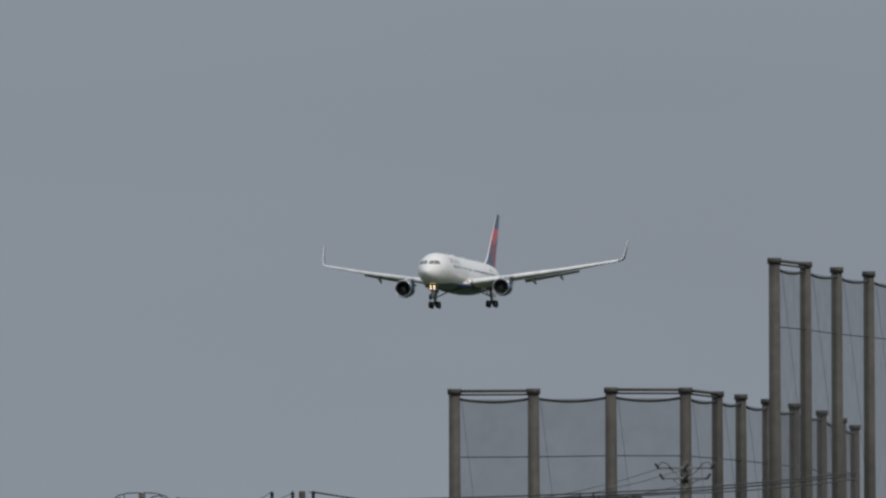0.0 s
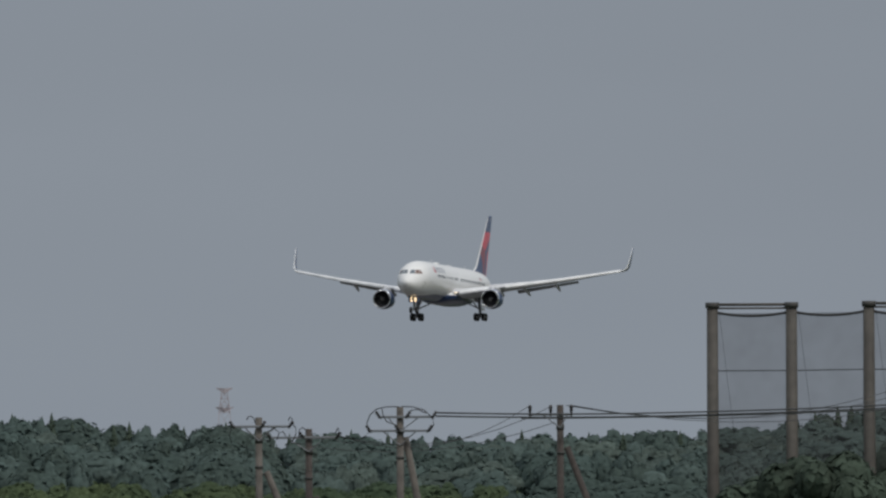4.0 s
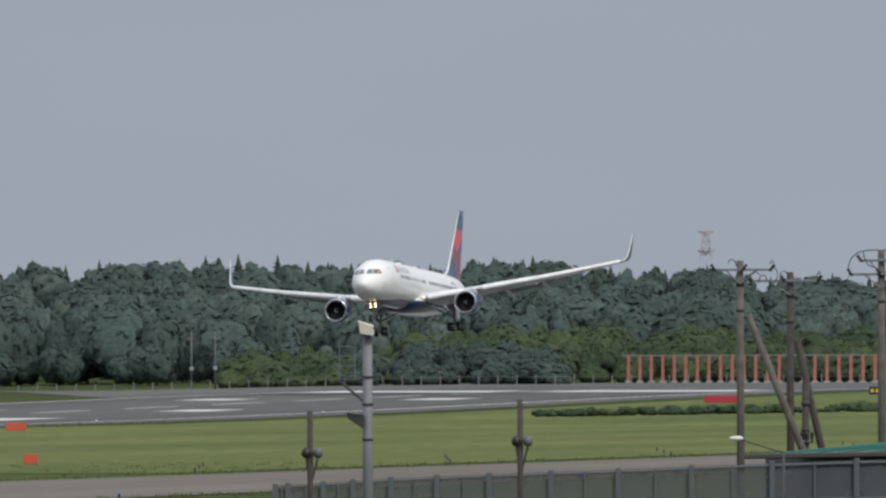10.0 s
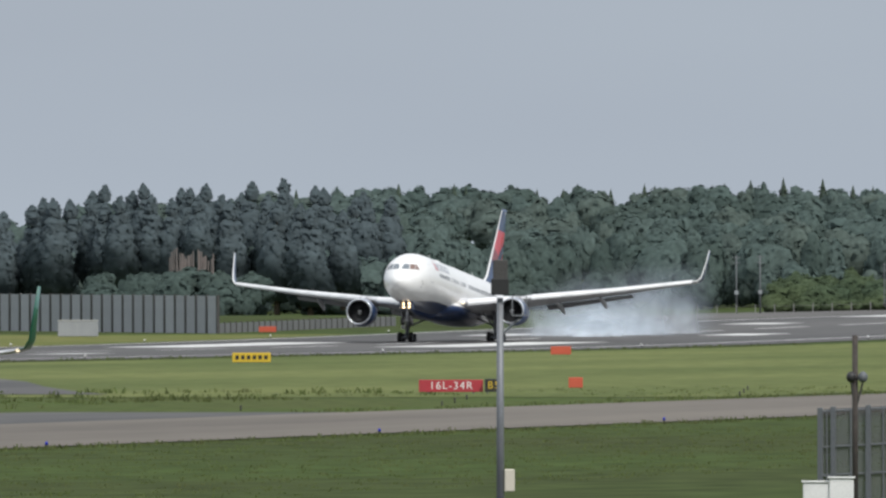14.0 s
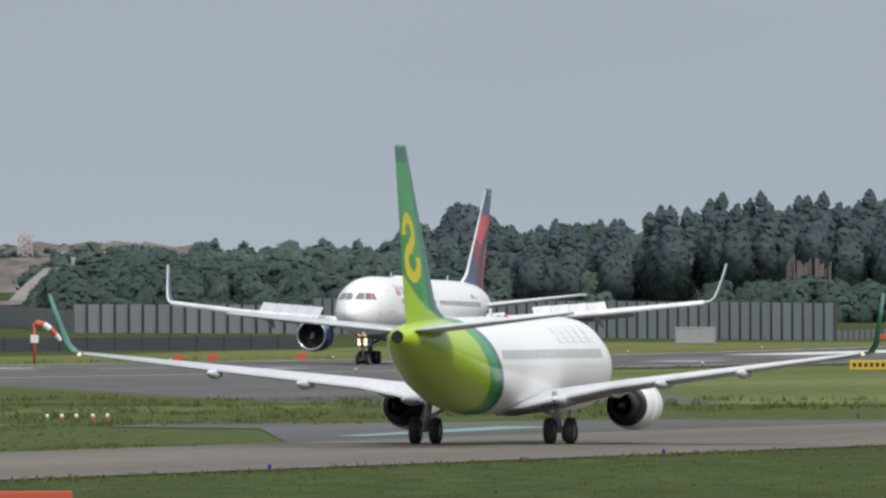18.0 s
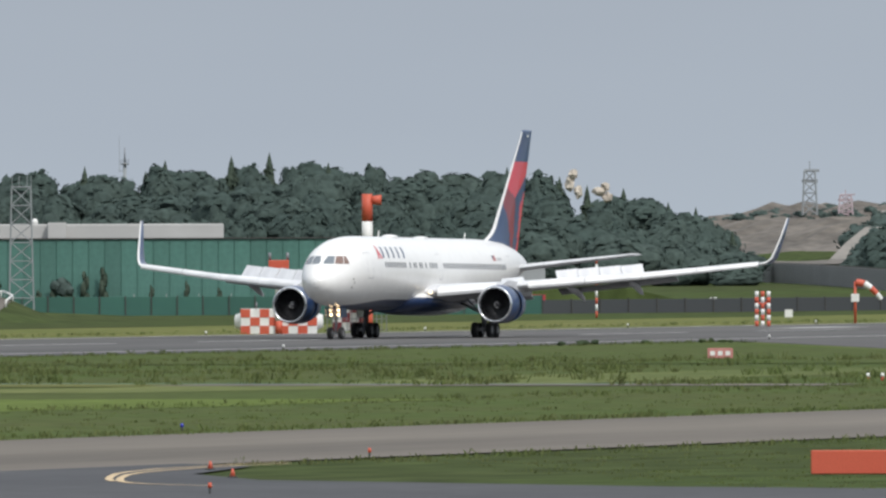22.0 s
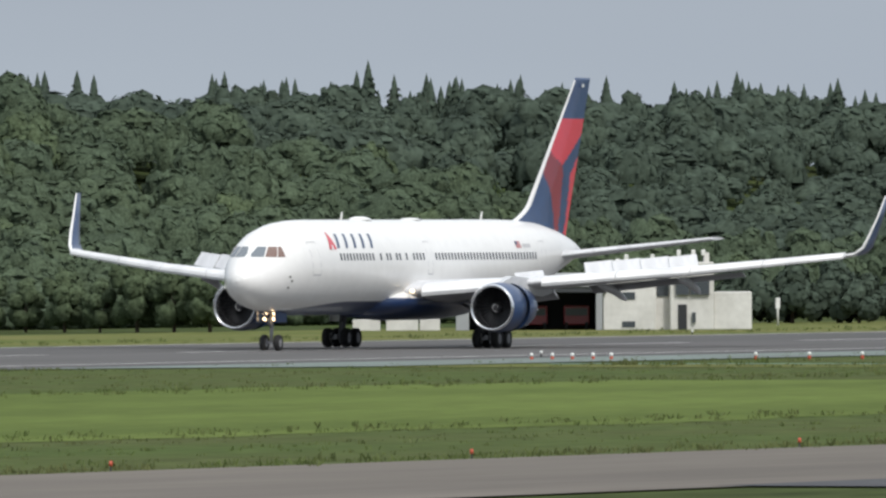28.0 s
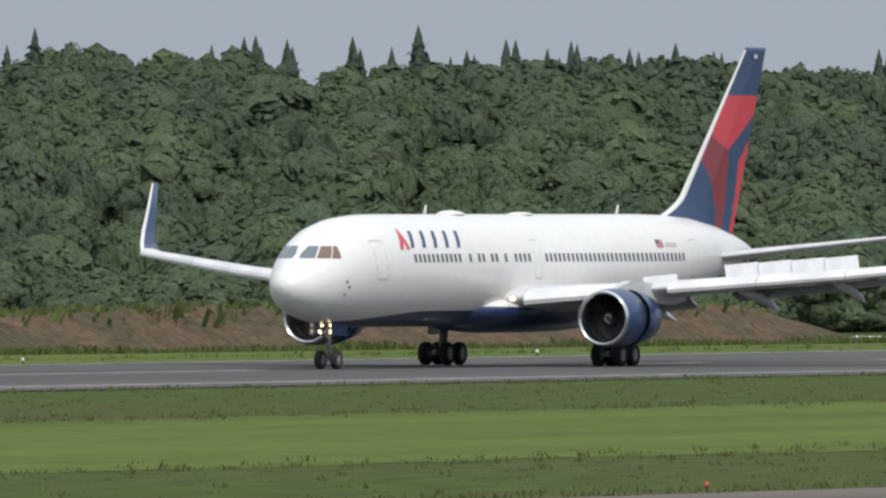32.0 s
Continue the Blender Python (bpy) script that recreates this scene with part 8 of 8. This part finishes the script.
wire("power_line", [bearing(8.45, 575, 9.35), bearing(7.128, 614, 9.86), bearing(6.6, 644, 10.5)], 0.02, 0.08, "black overhead cable crossing in front of the net")
for dz, end, sag in ((0.0, (-82.03, 553.9, 9.66), 0.75), (-0.02, (-81.4, 553.9, 9.62), 0.62)):
    wire("power_line", [(-85.42, 538.0, 8.72 + dz), end], 0.011, sag, "thin black overhead line sagging between the poles")
wire("power_line", [(-86.05, 532.8, 8.5), (-81.25, 553.9, 9.15)], 0.011, 0.55, "thin black overhead line sagging between the poles")
for q, zz in ((-0.95, 10.7), (0.0, 10.7), (0.8, 10.4)):
    wire("power_line", [(-80.8 + 0.1 * q, 553.9, 9.66), (-77.0 + q, 615.0, zz)], 0.011, 0.75, "thin black line sagging towards the pole by the net")
wire("service_drop", [(-87.6, 532.8, 8.5), (-85.9, 538.0, 7.6)], 0.007, 0.12, "thin dark service wire between two poles")
wire("service_drop", [(-82.2, 523.5, 8.75), (-85.5, 537.9, 8.6)], 0.01, 0.2, "thin black line between two poles")
# ball net of the driving range
net = thing("ball_net", "tall black ball-stop net hung between brown steel poles", "net fence")
low = [(-89.22, 646.9, 13.75), (-86.43, 647.25, 13.75), (-83.7, 647.6, 13.78), (-81.07, 647.95, 13.76), (-81.42, 660, 13.75), (-81.78, 670, 13.75), (-82.61, 685, 13.74), (-83.61, 702, 13.74), (-85.49, 727, 13.72), (-88.2, 757, 13.7), (-91.23, 788, 13.7)]
high = [(-77.56, 645.4, 18.3), (-77.4, 653.4, 18.3), (-77.57, 664.5, 18.3), (-77.44, 673.6, 18.3), (-77.3, 684, 18.3), (-77.1, 695, 18.3)]
for row in (low, high):
    for x, y, z in row:
        part("pole", rod((x, y, 0), (x, y, z), 0.24, 0.2, 10), STEELPOLE, net)
        part("pole_cap", rod((x, y, z - 0.12), (x, y, z + 0.08), 0.25, n=10), DARKSTEEL, net)
        part("guy_wire", rod((x + 0.25, y, z - 0.3), (x + 0.8, y + 1, z - 6), 0.007, n=4), CABLE, net)
    for (a, b) in zip(row, row[1:]):
        bm = tube([Vector(a).lerp(Vector(b), i / 8) - Vector((0, 0, 0.25 + 0.6 * (i / 8) * (1 - i / 8))) for i in range(9)], 0.05, 5)
        part("head_rope", bm, CABLE, net)
        part("mid_rope", rod(Vector(a) - Vector((0, 0, 2.35)), Vector(b) - Vector((0, 0, 2.35)), 0.018, n=4), CABLE, net)
        bm = bmesh.new()
        bm.faces.new([bm.verts.new(p) for p in ((a[0], a[1], 3.0), (b[0], b[1], 3.0), (b[0], b[1], b[2] - 0.3), (a[0], a[1], a[2] - 0.3))])
        part("netting", bm, NET, net, "fine black netting")
for a, b in ((low[0], low[1]), (low[2], low[3]), (low[3], low[4]), (high[0], high[1])):
    part("top_rail", rod(a, b, 0.06, n=6), STEELPOLE, net)
    part("top_rail", rod(Vector(a) - Vector((0, 0, 0.13)), Vector(b) - Vector((0, 0, 0.13)), 0.04, n=6), STEELPOLE, net)
# camera mast
mast = thing("camera_mast", "grey concrete mast with a cream camera housing and floodlight", "mast", at=facing(-85.1, 462.2))
part("shaft", rod((0, 0, 0), (0, 0, 7.0), 0.145, 0.12, 14), MASTGREY, mast)
part("camera_housing", loft([[(-0.18, -0.3, 7.04), (0.16, -0.3, 6.98), (0.19, -0.3, 7.2), (-0.22, -0.3, 7.34)], [(-0.2, 0.4, 7.04), (0.16, 0.4, 6.98), (0.2, 0.4, 7.24), (-0.25, 0.4, 7.38)]], smooth=False), CASE, mast)
part("lens", rod((0.2, -0.2, 7.18), (0.3, -0.25, 7.16), 0.12, n=10), DARKSTEEL, mast)
part("floodlight", loft([[(-0.5, -0.25, 4.85), (-0.12, -0.25, 4.6), (-0.12, 0.2, 4.6), (-0.5, 0.2, 4.85)], [(-0.55, -0.3, 5.02), (-0.1, -0.3, 4.95), (-0.1, 0.25, 4.95), (-0.55, 0.25, 5.02)]], smooth=False), DARKSTEEL, mast)
part("bracket", rod((-0.75, 0, 5.85), (-0.1, 0, 5.3), 0.035, n=5), DARKSTEEL, mast)
part("bracket", rod((-0.75, 0, 5.85), (-0.1, 0, 5.85), 0.03, n=5), DARKSTEEL, mast)
for z in (5.2, 4.3, 5.9):
    part("band", rod((0, 0, z), (0, 0, z + 0.06), 0.15, n=12), DARKSTEEL, mast)
for i in range(4):
    part("ladder_rung", box(-0.72, -0.32, -0.02, 0.02, 5.95 + 0.25 * i, 5.97 + 0.25 * i), GREYMETAL, mast)
for s in (-0.72, -0.32):
    part("ladder_rail", box(s - 0.012, s + 0.012, -0.02, 0.02, 5.85, 6.9), GREYMETAL, mast)
# horn posts
for x, y, top in ((-88.4, 471.8, 5.03), (-83.0, 472.8, 5.32)):
    horn = thing("siren_post", "thin post with a dark and a pale round lamp", "post", "lamp posts", facing(x, y))
    part("post", rod((0, 0, 0), (0, 0, top), 0.075, n=8), BROWNPOLE, horn)
    for q, material in ((-0.1, BLACKBOARD), (0.2, FENCEGREY)):
        part("round_lamp", lathe([(-0.14, 0.02), (-0.12, 0.08), (-0.04, 0.13), (0.06, 0.125), (0.13, 0.07), (0.15, 0.02)], 14, axis="z"), material, horn).location = (q, -0.1, top - 1.1)
        part("stay", rod((q, -0.08, top - 1.25), (0.0, 0, top - 2.0), 0.03, n=5), DARKSTEEL, horn)
# signal lamp mast
sig = thing("signal_mast", "grey steel mast with a black signal box on top", "mast", at=facing(-91.4, 440.6))
part("shaft", rod((0, 0, 0), (0, 0, 6.05), 0.1, 0.08, 12), GREYMETAL, sig)
part("signal_box", box(-0.17, 0.19, -0.2, 0.2, 6.5, 6.98, 0.02), DARKSTEEL, sig)
part("signal_box", box(-0.22, 0.22, -0.24, 0.2, 6.12, 6.52, 0.02), BLACKBOARD, sig)
part("bracket", rod((0.04, 0, 5.15), (0.55, 0, 5.6), 0.03, n=5), GREYMETAL, sig)
part("basket_floor", box(0.3, 0.65, -0.25, 0.25, 5.6, 5.63), GREYMETAL, sig)
for a, b in ((0.3, -0.25), (0.65, -0.25), (0.3, 0.25), (0.65, 0.25)):
    part("basket_post", box(a - 0.012, a + 0.012, b - 0.012, b + 0.012, 5.6, 6.1), GREYMETAL, sig)
part("basket_rail", box(0.3, 0.65, -0.26, -0.24, 6.08, 6.1), GREYMETAL, sig)
part("control_box", box(0.1, 0.35, -0.1, 0.1, 1.3, 1.85, 0.02), CASE, sig)
# panel fence
fence = thing("airfield_fence", "grey steel airfield fence with translucent mesh panels", "fence")
posts = [(-90.22, 476.5, 3.05), (-89.89, 476.6, 3.08), (-88.98, 476.77, 3.12), (-88.21, 476.91, 3.17), (-87.22, 477.09, 3.23), (-86.03, 477.31, 3.28), (-84.67, 477.55, 3.33), (-83.06, 477.83, 3.39), (-81.31, 478.13, 3.44), (-79.4, 478.46, 3.52), (-77.3, 478.8, 3.6), (-75.1, 479.16, 3.67), (-72.9, 479.5, 3.72), (-70.7, 479.9, 3.78), (-68.5, 480.3, 3.82)]
for i, (x, y, z) in enumerate(posts):
    part("post", box(x - 0.065, x + 0.065, y - 0.08, y + 0.08, 0, z + 0.05, 0.01), FENCEGREY, fence)
    if i:
        px, py, pz = posts[i - 1]
        for d in (0.06, 1.0, 1.75, 2.6):
            part("rail", rod((px, py, pz - d), (x, y, z - d), 0.03, n=5), FENCEGREY, fence)
        part("mid_bar", rod(((px + x) / 2, (py + y) / 2, 0), ((px + x) / 2, (py + y) / 2, (z + pz) / 2), 0.025, n=5), FENCEGREY, fence)
        bm = bmesh.new()
        bm.faces.new([bm.verts.new(p) for p in ((px, py + 0.05, 0), (x, y + 0.05, 0), (x, y + 0.05, z), (px, py + 0.05, pz))])
        part("mesh_panel", bm, MESH, fence)
for x, y, z, w in ((-83.6, 442.2, 1.55, 0.55), (-79.9, 442.8, 1.8, 0.32), (-83.2, 442.2, 1.65, 0.3), (-81.5, 442.5, 1.55, 0.25)):
    cab = thing("white_cabinet", "small white metal cabinet below the fence", "cabinet", "white cabinets", facing(x, y))
    part("body", box(-w, w, -0.2, 0.2, 0, z - 0.04, 0.02), WHITEPAINT, cab)
    part("lid", box(-w - 0.04, w + 0.04, -0.24, 0.24, z - 0.04, z, 0.01), WHITEPAINT, cab)
shed = thing("teal_roofed_shed", "low shed with a teal sheet roof below the poles", "shed")
part("roof", loft([[(-80.0, 493.4, 3.75), (-70, 495, 3.9), (-70, 500, 4.42), (-76.6, 498, 4.08)], [(-80.0, 493.4, 3.65), (-70, 495, 3.8), (-70, 500, 4.32), (-76.6, 498, 3.98)]], smooth=False), GREENROOF, shed)
for i in range(12):
    k = (i + 0.5) / 12
    a_, b_ = Vector((-80.0, 493.4, 3.77)).lerp(Vector((-70, 495, 3.92)), k), Vector((-76.6, 498, 4.1)).lerp(Vector((-70, 500, 4.44)), k)
    part("roof_rib", rod(a_, b_, 0.03, n=4), GREENROOF, shed)
part("wall", box(-80.1, -69.5, 495, 500, 0, 3.75), DARKWALL, shed)
part("eave", rod((-80.4, 493.2, 3.7), (-70, 494.9, 3.85), 0.08, n=5), DARKSTEEL, shed)
lampost = thing("street_lamp", "bent street lamp with a pale head beside the shed", "lamp", at=facing(-77.5, 473.7))
part("arm", rod((1.3, 0, 3.9), (0.15, 0, 4.26), 0.02, n=6), DARKSTEEL, lampost)
part("post", rod((1.3, 0, 0), (1.3, 0, 3.92), 0.04, n=8), DARKSTEEL, lampost)
part("head", lathe([(-0.2, 0.02), (-0.16, 0.05), (0.05, 0.07), (0.15, 0.03)], 10), WHITEPAINT, lampost).location = (0.1, 0, 4.28)
for x, y, z in ((-73.2, 484.3, 4.34), (-72.0, 484.5, 4.3)):
    spot_ = thing("floodlight", "silver floodlight on a post above the shed roof", "lamp", "roof floodlights", facing(x, y))
    part("post", rod((0.2, 0, 0), (0.2, 0, z - 0.1), 0.04, n=8), DARKSTEEL, spot_)
    bm = lathe([(-0.24, 0.03), (-0.22, 0.17), (-0.1, 0.19), (0.05, 0.14), (0.22, 0.11), (0.25, 0.02)], 14)
    part("housing", bm, CHROME, spot_).matrix_basis = pose(0, 0, z, 0, -22, 0)
    part("bracket", rod((0.2, 0, z - 0.2), (0.05, 0, z - 0.02), 0.03, n=6), DARKSTEEL, spot_)
    part("cable", rod((0.3, 0, z - 0.1), (0.32, 0, z - 1.2), 0.02, n=5), CABLE, spot_)
stub = thing("plain_post", "thin dark post beside the shed", "post", at=facing(-71.2, 474.7))
part("post", rod((0, 0, 0), (0, 0, 5.25), 0.06, n=8), BROWNPOLE, stub)
part("post_cap", rod((0, 0, 5.22), (0, 0, 5.28), 0.07, n=8), DARKSTEEL, stub)
# shrubs near the poles
for i, (x, y, z, r) in enumerate(((-82.0, 594.3, 4.4, 1.2), (-80.5, 594.5, 5.9, 1.3), (-79.0, 594.7, 6.4, 1.4), (-77.6, 594, 6.5, 1.4), (-76.1, 595, 6.2, 1.3), (-84.3, 594, 4.1, 1.2), (-83.1, 594.2, 4.2, 1.2), (-104.6, 815, 7.0, 1.5), (-103.0, 812, 7.5, 1.6), (-101.2, 814, 7.2, 1.6), (-99.8, 813, 6.6, 1.5))):
    bush = thing("leafy_tree", "dark leafy roadside tree near the net", "tree", "roadside trees", pose(x, y, 0))
    bm = rod((0, 0, 0), (0, 0, z), 0.12, 0.05, 7)
    for k in range(5):
        rod((0, 0, z * 0.6), (0.8 * math.cos(k * 1.3), 0.8 * math.sin(k * 1.3), z + 0.5), 0.05, 0.02, 5, bm)
    part("trunk", bm, BARK, bush)
    v, q, nv, _ = leaf_cloud(np.random.default_rng(60 + i), [((0.7 * math.cos(k * 1.26), 0.7 * math.sin(k * 1.26), 0.9 + 0.4 * (k % 2)), 0.5) for k in range(5)] + [((0, 0, 1.4), 0.6)], 700, 0.16)
    mesh_object("crown", v * r + np.array((0, 0, z - 1.0)), q, LEAFDARK, bush, nv)


# ---- tyre smoke at the touchdown point ----
def haze(name, color, cover):
    m = bpy.data.materials.new(name)
    m.use_nodes = True
    n, l = m.node_tree.nodes, m.node_tree.links
    out = n["Material Output"]
    n.remove(n["Principled BSDF"])
    front, back, clear_ = n.new("ShaderNodeBsdfDiffuse"), n.new("ShaderNodeBsdfTranslucent"), n.new("ShaderNodeBsdfTransparent")
    front.inputs[0].default_value = back.inputs[0].default_value = (*color, 1)
    lit, veil_ = n.new("ShaderNodeMixShader"), n.new("ShaderNodeMixShader")
    l.new(front.outputs[0], lit.inputs[1])
    l.new(back.outputs[0], lit.inputs[2])
    l.new(clear_.outputs[0], veil_.inputs[1])
    l.new(lit.outputs[0], veil_.inputs[2])
    l.new(veil_.outputs[0], out.inputs[0])
    co = n.new("ShaderNodeTexCoord")
    tex = n.new("ShaderNodeTexNoise")
    tex.inputs["Scale"].default_value, tex.inputs["Detail"].default_value = 0.24, 2.0
    l.new(co.outputs["Object"], tex.inputs["Vector"])
    r = n.new("ShaderNodeMapRange")
    r.inputs["From Min"].default_value, r.inputs["From Max"].default_value = 0.3, 0.72
    r.inputs["To Min"].default_value, r.inputs["To Max"].default_value = 0.1, cover
    l.new(tex.outputs["Fac"], r.inputs[0])
    last = r.outputs[0]
    cut = n.new("ShaderNodeSeparateXYZ")
    l.new(co.outputs["Generated"], cut.inputs[0])
    # each wisp thins out towards its own rim
    for axis, low, high in (("X", 0.0, 0.4), ("X", 1.0, 0.6), ("Z", 1.0, 0.45), ("Z", -0.05, 0.1)):
        soft_ = n.new("ShaderNodeMapRange")
        soft_.interpolation_type = "SMOOTHSTEP"
        soft_.inputs["From Min"].default_value, soft_.inputs["From Max"].default_value = low, high
        l.new(cut.outputs[axis], soft_.inputs[0])
        k = n.new("ShaderNodeMath")
        k.operation = "MULTIPLY"
        l.new(last, k.inputs[0])
        l.new(soft_.outputs[0], k.inputs[1])
        last = k.outputs[0]
    l.new(last, veil_.inputs[0])
    return m


SMOKEMAT = haze("thin tyre smoke", (0.82, 0.9, 0.98), 0.62)
SMOKE = []


def smoke_cloud(seed, wisps, label, rise):
    """Bulging open wisps one behind another; wisps: x, y, width, height."""
    rng = np.random.default_rng(seed)
    cloud_ = thing("tyre_smoke", label, "smoke", "touchdown smoke")
    for x, y, w, h in wisps:
        rings = []
        for j in range(10):
            v = j / 9
            rings.append([(x + w * (i / 15 - 0.5), y + 3.0 * math.sin(math.pi * i / 15) * math.sin(math.pi * (0.15 + 0.85 * v)) + rng.normal() * 0.25, h * v) for i in range(16)])
        ob = part("wisp", loft(rings, caps=False, closed=False), SMOKEMAT, cloud_)
        ob.visible_shadow = False
    SMOKE.append((cloud_, rise))


smoke_cloud(1, [(-2, -14, 15, 7.5), (3, -6, 17, 9.5), (-1, 4, 16, 8), (4, 14, 13, 10.5), (-3, 20, 12, 6)], "drifting pale blue-grey tyre smoke over the runway", [(0, -388, 1930, 0), (13.2, -388, 1930, 0), (13.8, -388, 1926, 0.85), (14.6, -388, 1916, 0.98), (17.0, -389, 1892, 1.0), (32.0, -390, 1880, 1.0)])
smoke_cloud(2, [(1, -6, 13, 3.4), (-1, 5, 15, 4.2), (2, 14, 11, 3.0)], "low fresh puff of tyre smoke behind the wheels", [(0, -385, 1915, 0), (12.4, -385, 1915, 0), (12.95, -385, 1920, 0.97), (14.0, -386, 1905, 1.0), (32.0, -386, 1880, 1.0)])
smoke_cloud(3, [(0, -18, 12, 3.4), (1, 0, 14, 4.6), (-1, 16, 12, 4.0)], "thin trailing wisps of tyre smoke along the runway", [(0, -386, 1866, 0), (13.6, -386, 1866, 0), (14.3, -386, 1866, 0.97), (16.5, -387, 1872, 1.0), (32.0, -387, 1872, 1.0)])


# ---- what moves ----
def motions():
    # seconds, place along the runway, height of the wheels, drift angle, pitch, bank, stretch of the gear legs
    run = [
        (0.0, 2803, 50.9, 4.3, 1.8, 0.6, 1), (3.5, 2560, 34.95, 4.0, 1.7, 0.0, 1), (6.0, 2392, 25.1, 3.4, 1.4, -2.0, 1), (7.0, 2328, 20.8, 3.4, 1.8, 0.4, 1), (9.0, 2197, 12.35, 2.4, 2.1, 1.9, 1),
        (10.0, 2128, 9.15, 2.7, 2.8, 3.5, 1), (11.5, 2017, 3.6, 2.0, 4.6, 1.2, 1), (12.0, 1980, 2.2, 1.4, 5.3, 0.2, 1), (13.0, 1906, 0.75, 0.2, 5.5, 0.4, 0.9), (14.5, 1799, 0.05, -0.5, 3.8, 0, 0.3),
        (16.5, 1659.6, 0.02, 0.5, 1.6, 0, 0), (18.0, 1560, 0.02, -1.1, 0.7, 0, 0), (19.0, 1495.0, 0.02, 0.0, 0.7, 0, 0), (20.0, 1431.2, 0.02, 0.7, 0.65, 0, 0), (21.0, 1368.3, 0.02, 0.5, 0.6, 0, 0), (22.0, 1307.5, 0.02, 0.2, 0.45, 0, 0), (23.0, 1248.8, 0.02, 0.2, 0.35, 0, 0),
        (24.5, 1164.2, 0.02, 0.2, 0.25, 0, 0), (25.5, 1110.4, 0.02, 0.05, 0.2, -0.1, 0), (27.5, 1009.9, 0.02, -0.15, 0.05, -0.4, 0), (28.0, 985.9, 0.02, -0.2, 0, -0.45, 0), (29.0, 938.6, 0.02, -0.3, 0, -0.45, 0),
        (30.5, 872.1, 0.02, -0.5, 0, -0.45, 0), (32.0, 809.3, 0.02, -0.66, 0, -0.4, 0)]
    def place(t, y, z):
        # the approach comes in from slightly beyond the centre line
        k = float(np.interp(t, [0, 6, 9, 13, 14.5], [1.03, 1.024, 1.014, 1.005, 1.0]))
        return -385.8 * k + float(np.interp(t, [0, 3, 6], [0.7, 0.6, 0.0])), y * k, z + (z - 6.4) * (k - 1)

    walk(jet, [(t, pose(*place(t, y, z + 0.03 + 0.45 * g), 0, 0, -90 - crab) @ pose(0, 0, 0, 0, -pitch, 0) @ pose(0, 0, 0, bank, 0, 0)) for t, y, z, crab, pitch, bank, g in run])
    for gear, length in GEARS:
        # the nose leg reaches down until it carries weight
        reach = 22.7 if length == 0.2 else 0.0
        walk(gear, [(t, pose(0, 0, -length * g - (min(0.42, reach * math.tan(radians(pitch))) if t > 16 else 0.0))) for t, _, _, _, pitch, _, g in run])
    for sp, hinge, side in SPOILERS:
        walk(sp, [(t, pose(*hinge, side * 5.7, 0, side * 27) @ pose(0, 0, 0, 0, a * (0.5 if abs(hinge[1]) < 8 else 1.0), 0)) for t, a in ((0, 0), (13.9, 0), (14.7, 55), (32, 55))])
    for panel, side in WINGS:
        root = Vector((0, side * 2.4, 3.2))
        walk(panel, [(t, Matrix.Translation(root) @ pose(0, 0, 0, side * a, 0, 0) @ Matrix.Translation(-root)) for t, a in ((0, 4.1), (9, 4.2), (12.6, 4.4), (13.4, 4.0), (14.6, 1.5), (16.5, 0.0), (32, 0.0))])
    for sleeve in SLEEVES:
        walk(sleeve, [(t, pose(d, 0, 0)) for t, d in ((0, 0), (15.5, 0), (17.0, -0.55), (32, -0.55))])
    for cloud, rise in SMOKE:
        walk(cloud, [(t, pose(dx, dy, -14 + 14 * k)) for t, dx, dy, k in rise])
    walk(taxi, [(t, pose(-180.3, y, 0.05, 0, 0, 91.6)) for t, y in ((0, 563.5), (14.5, TAXI[0]), (16.5, TAXI[1]), (18.0, TAXI[2]), (19.0, TAXI[3]), (21.0, TAXI[4]), (32.0, TAXI[5]))])


motions()
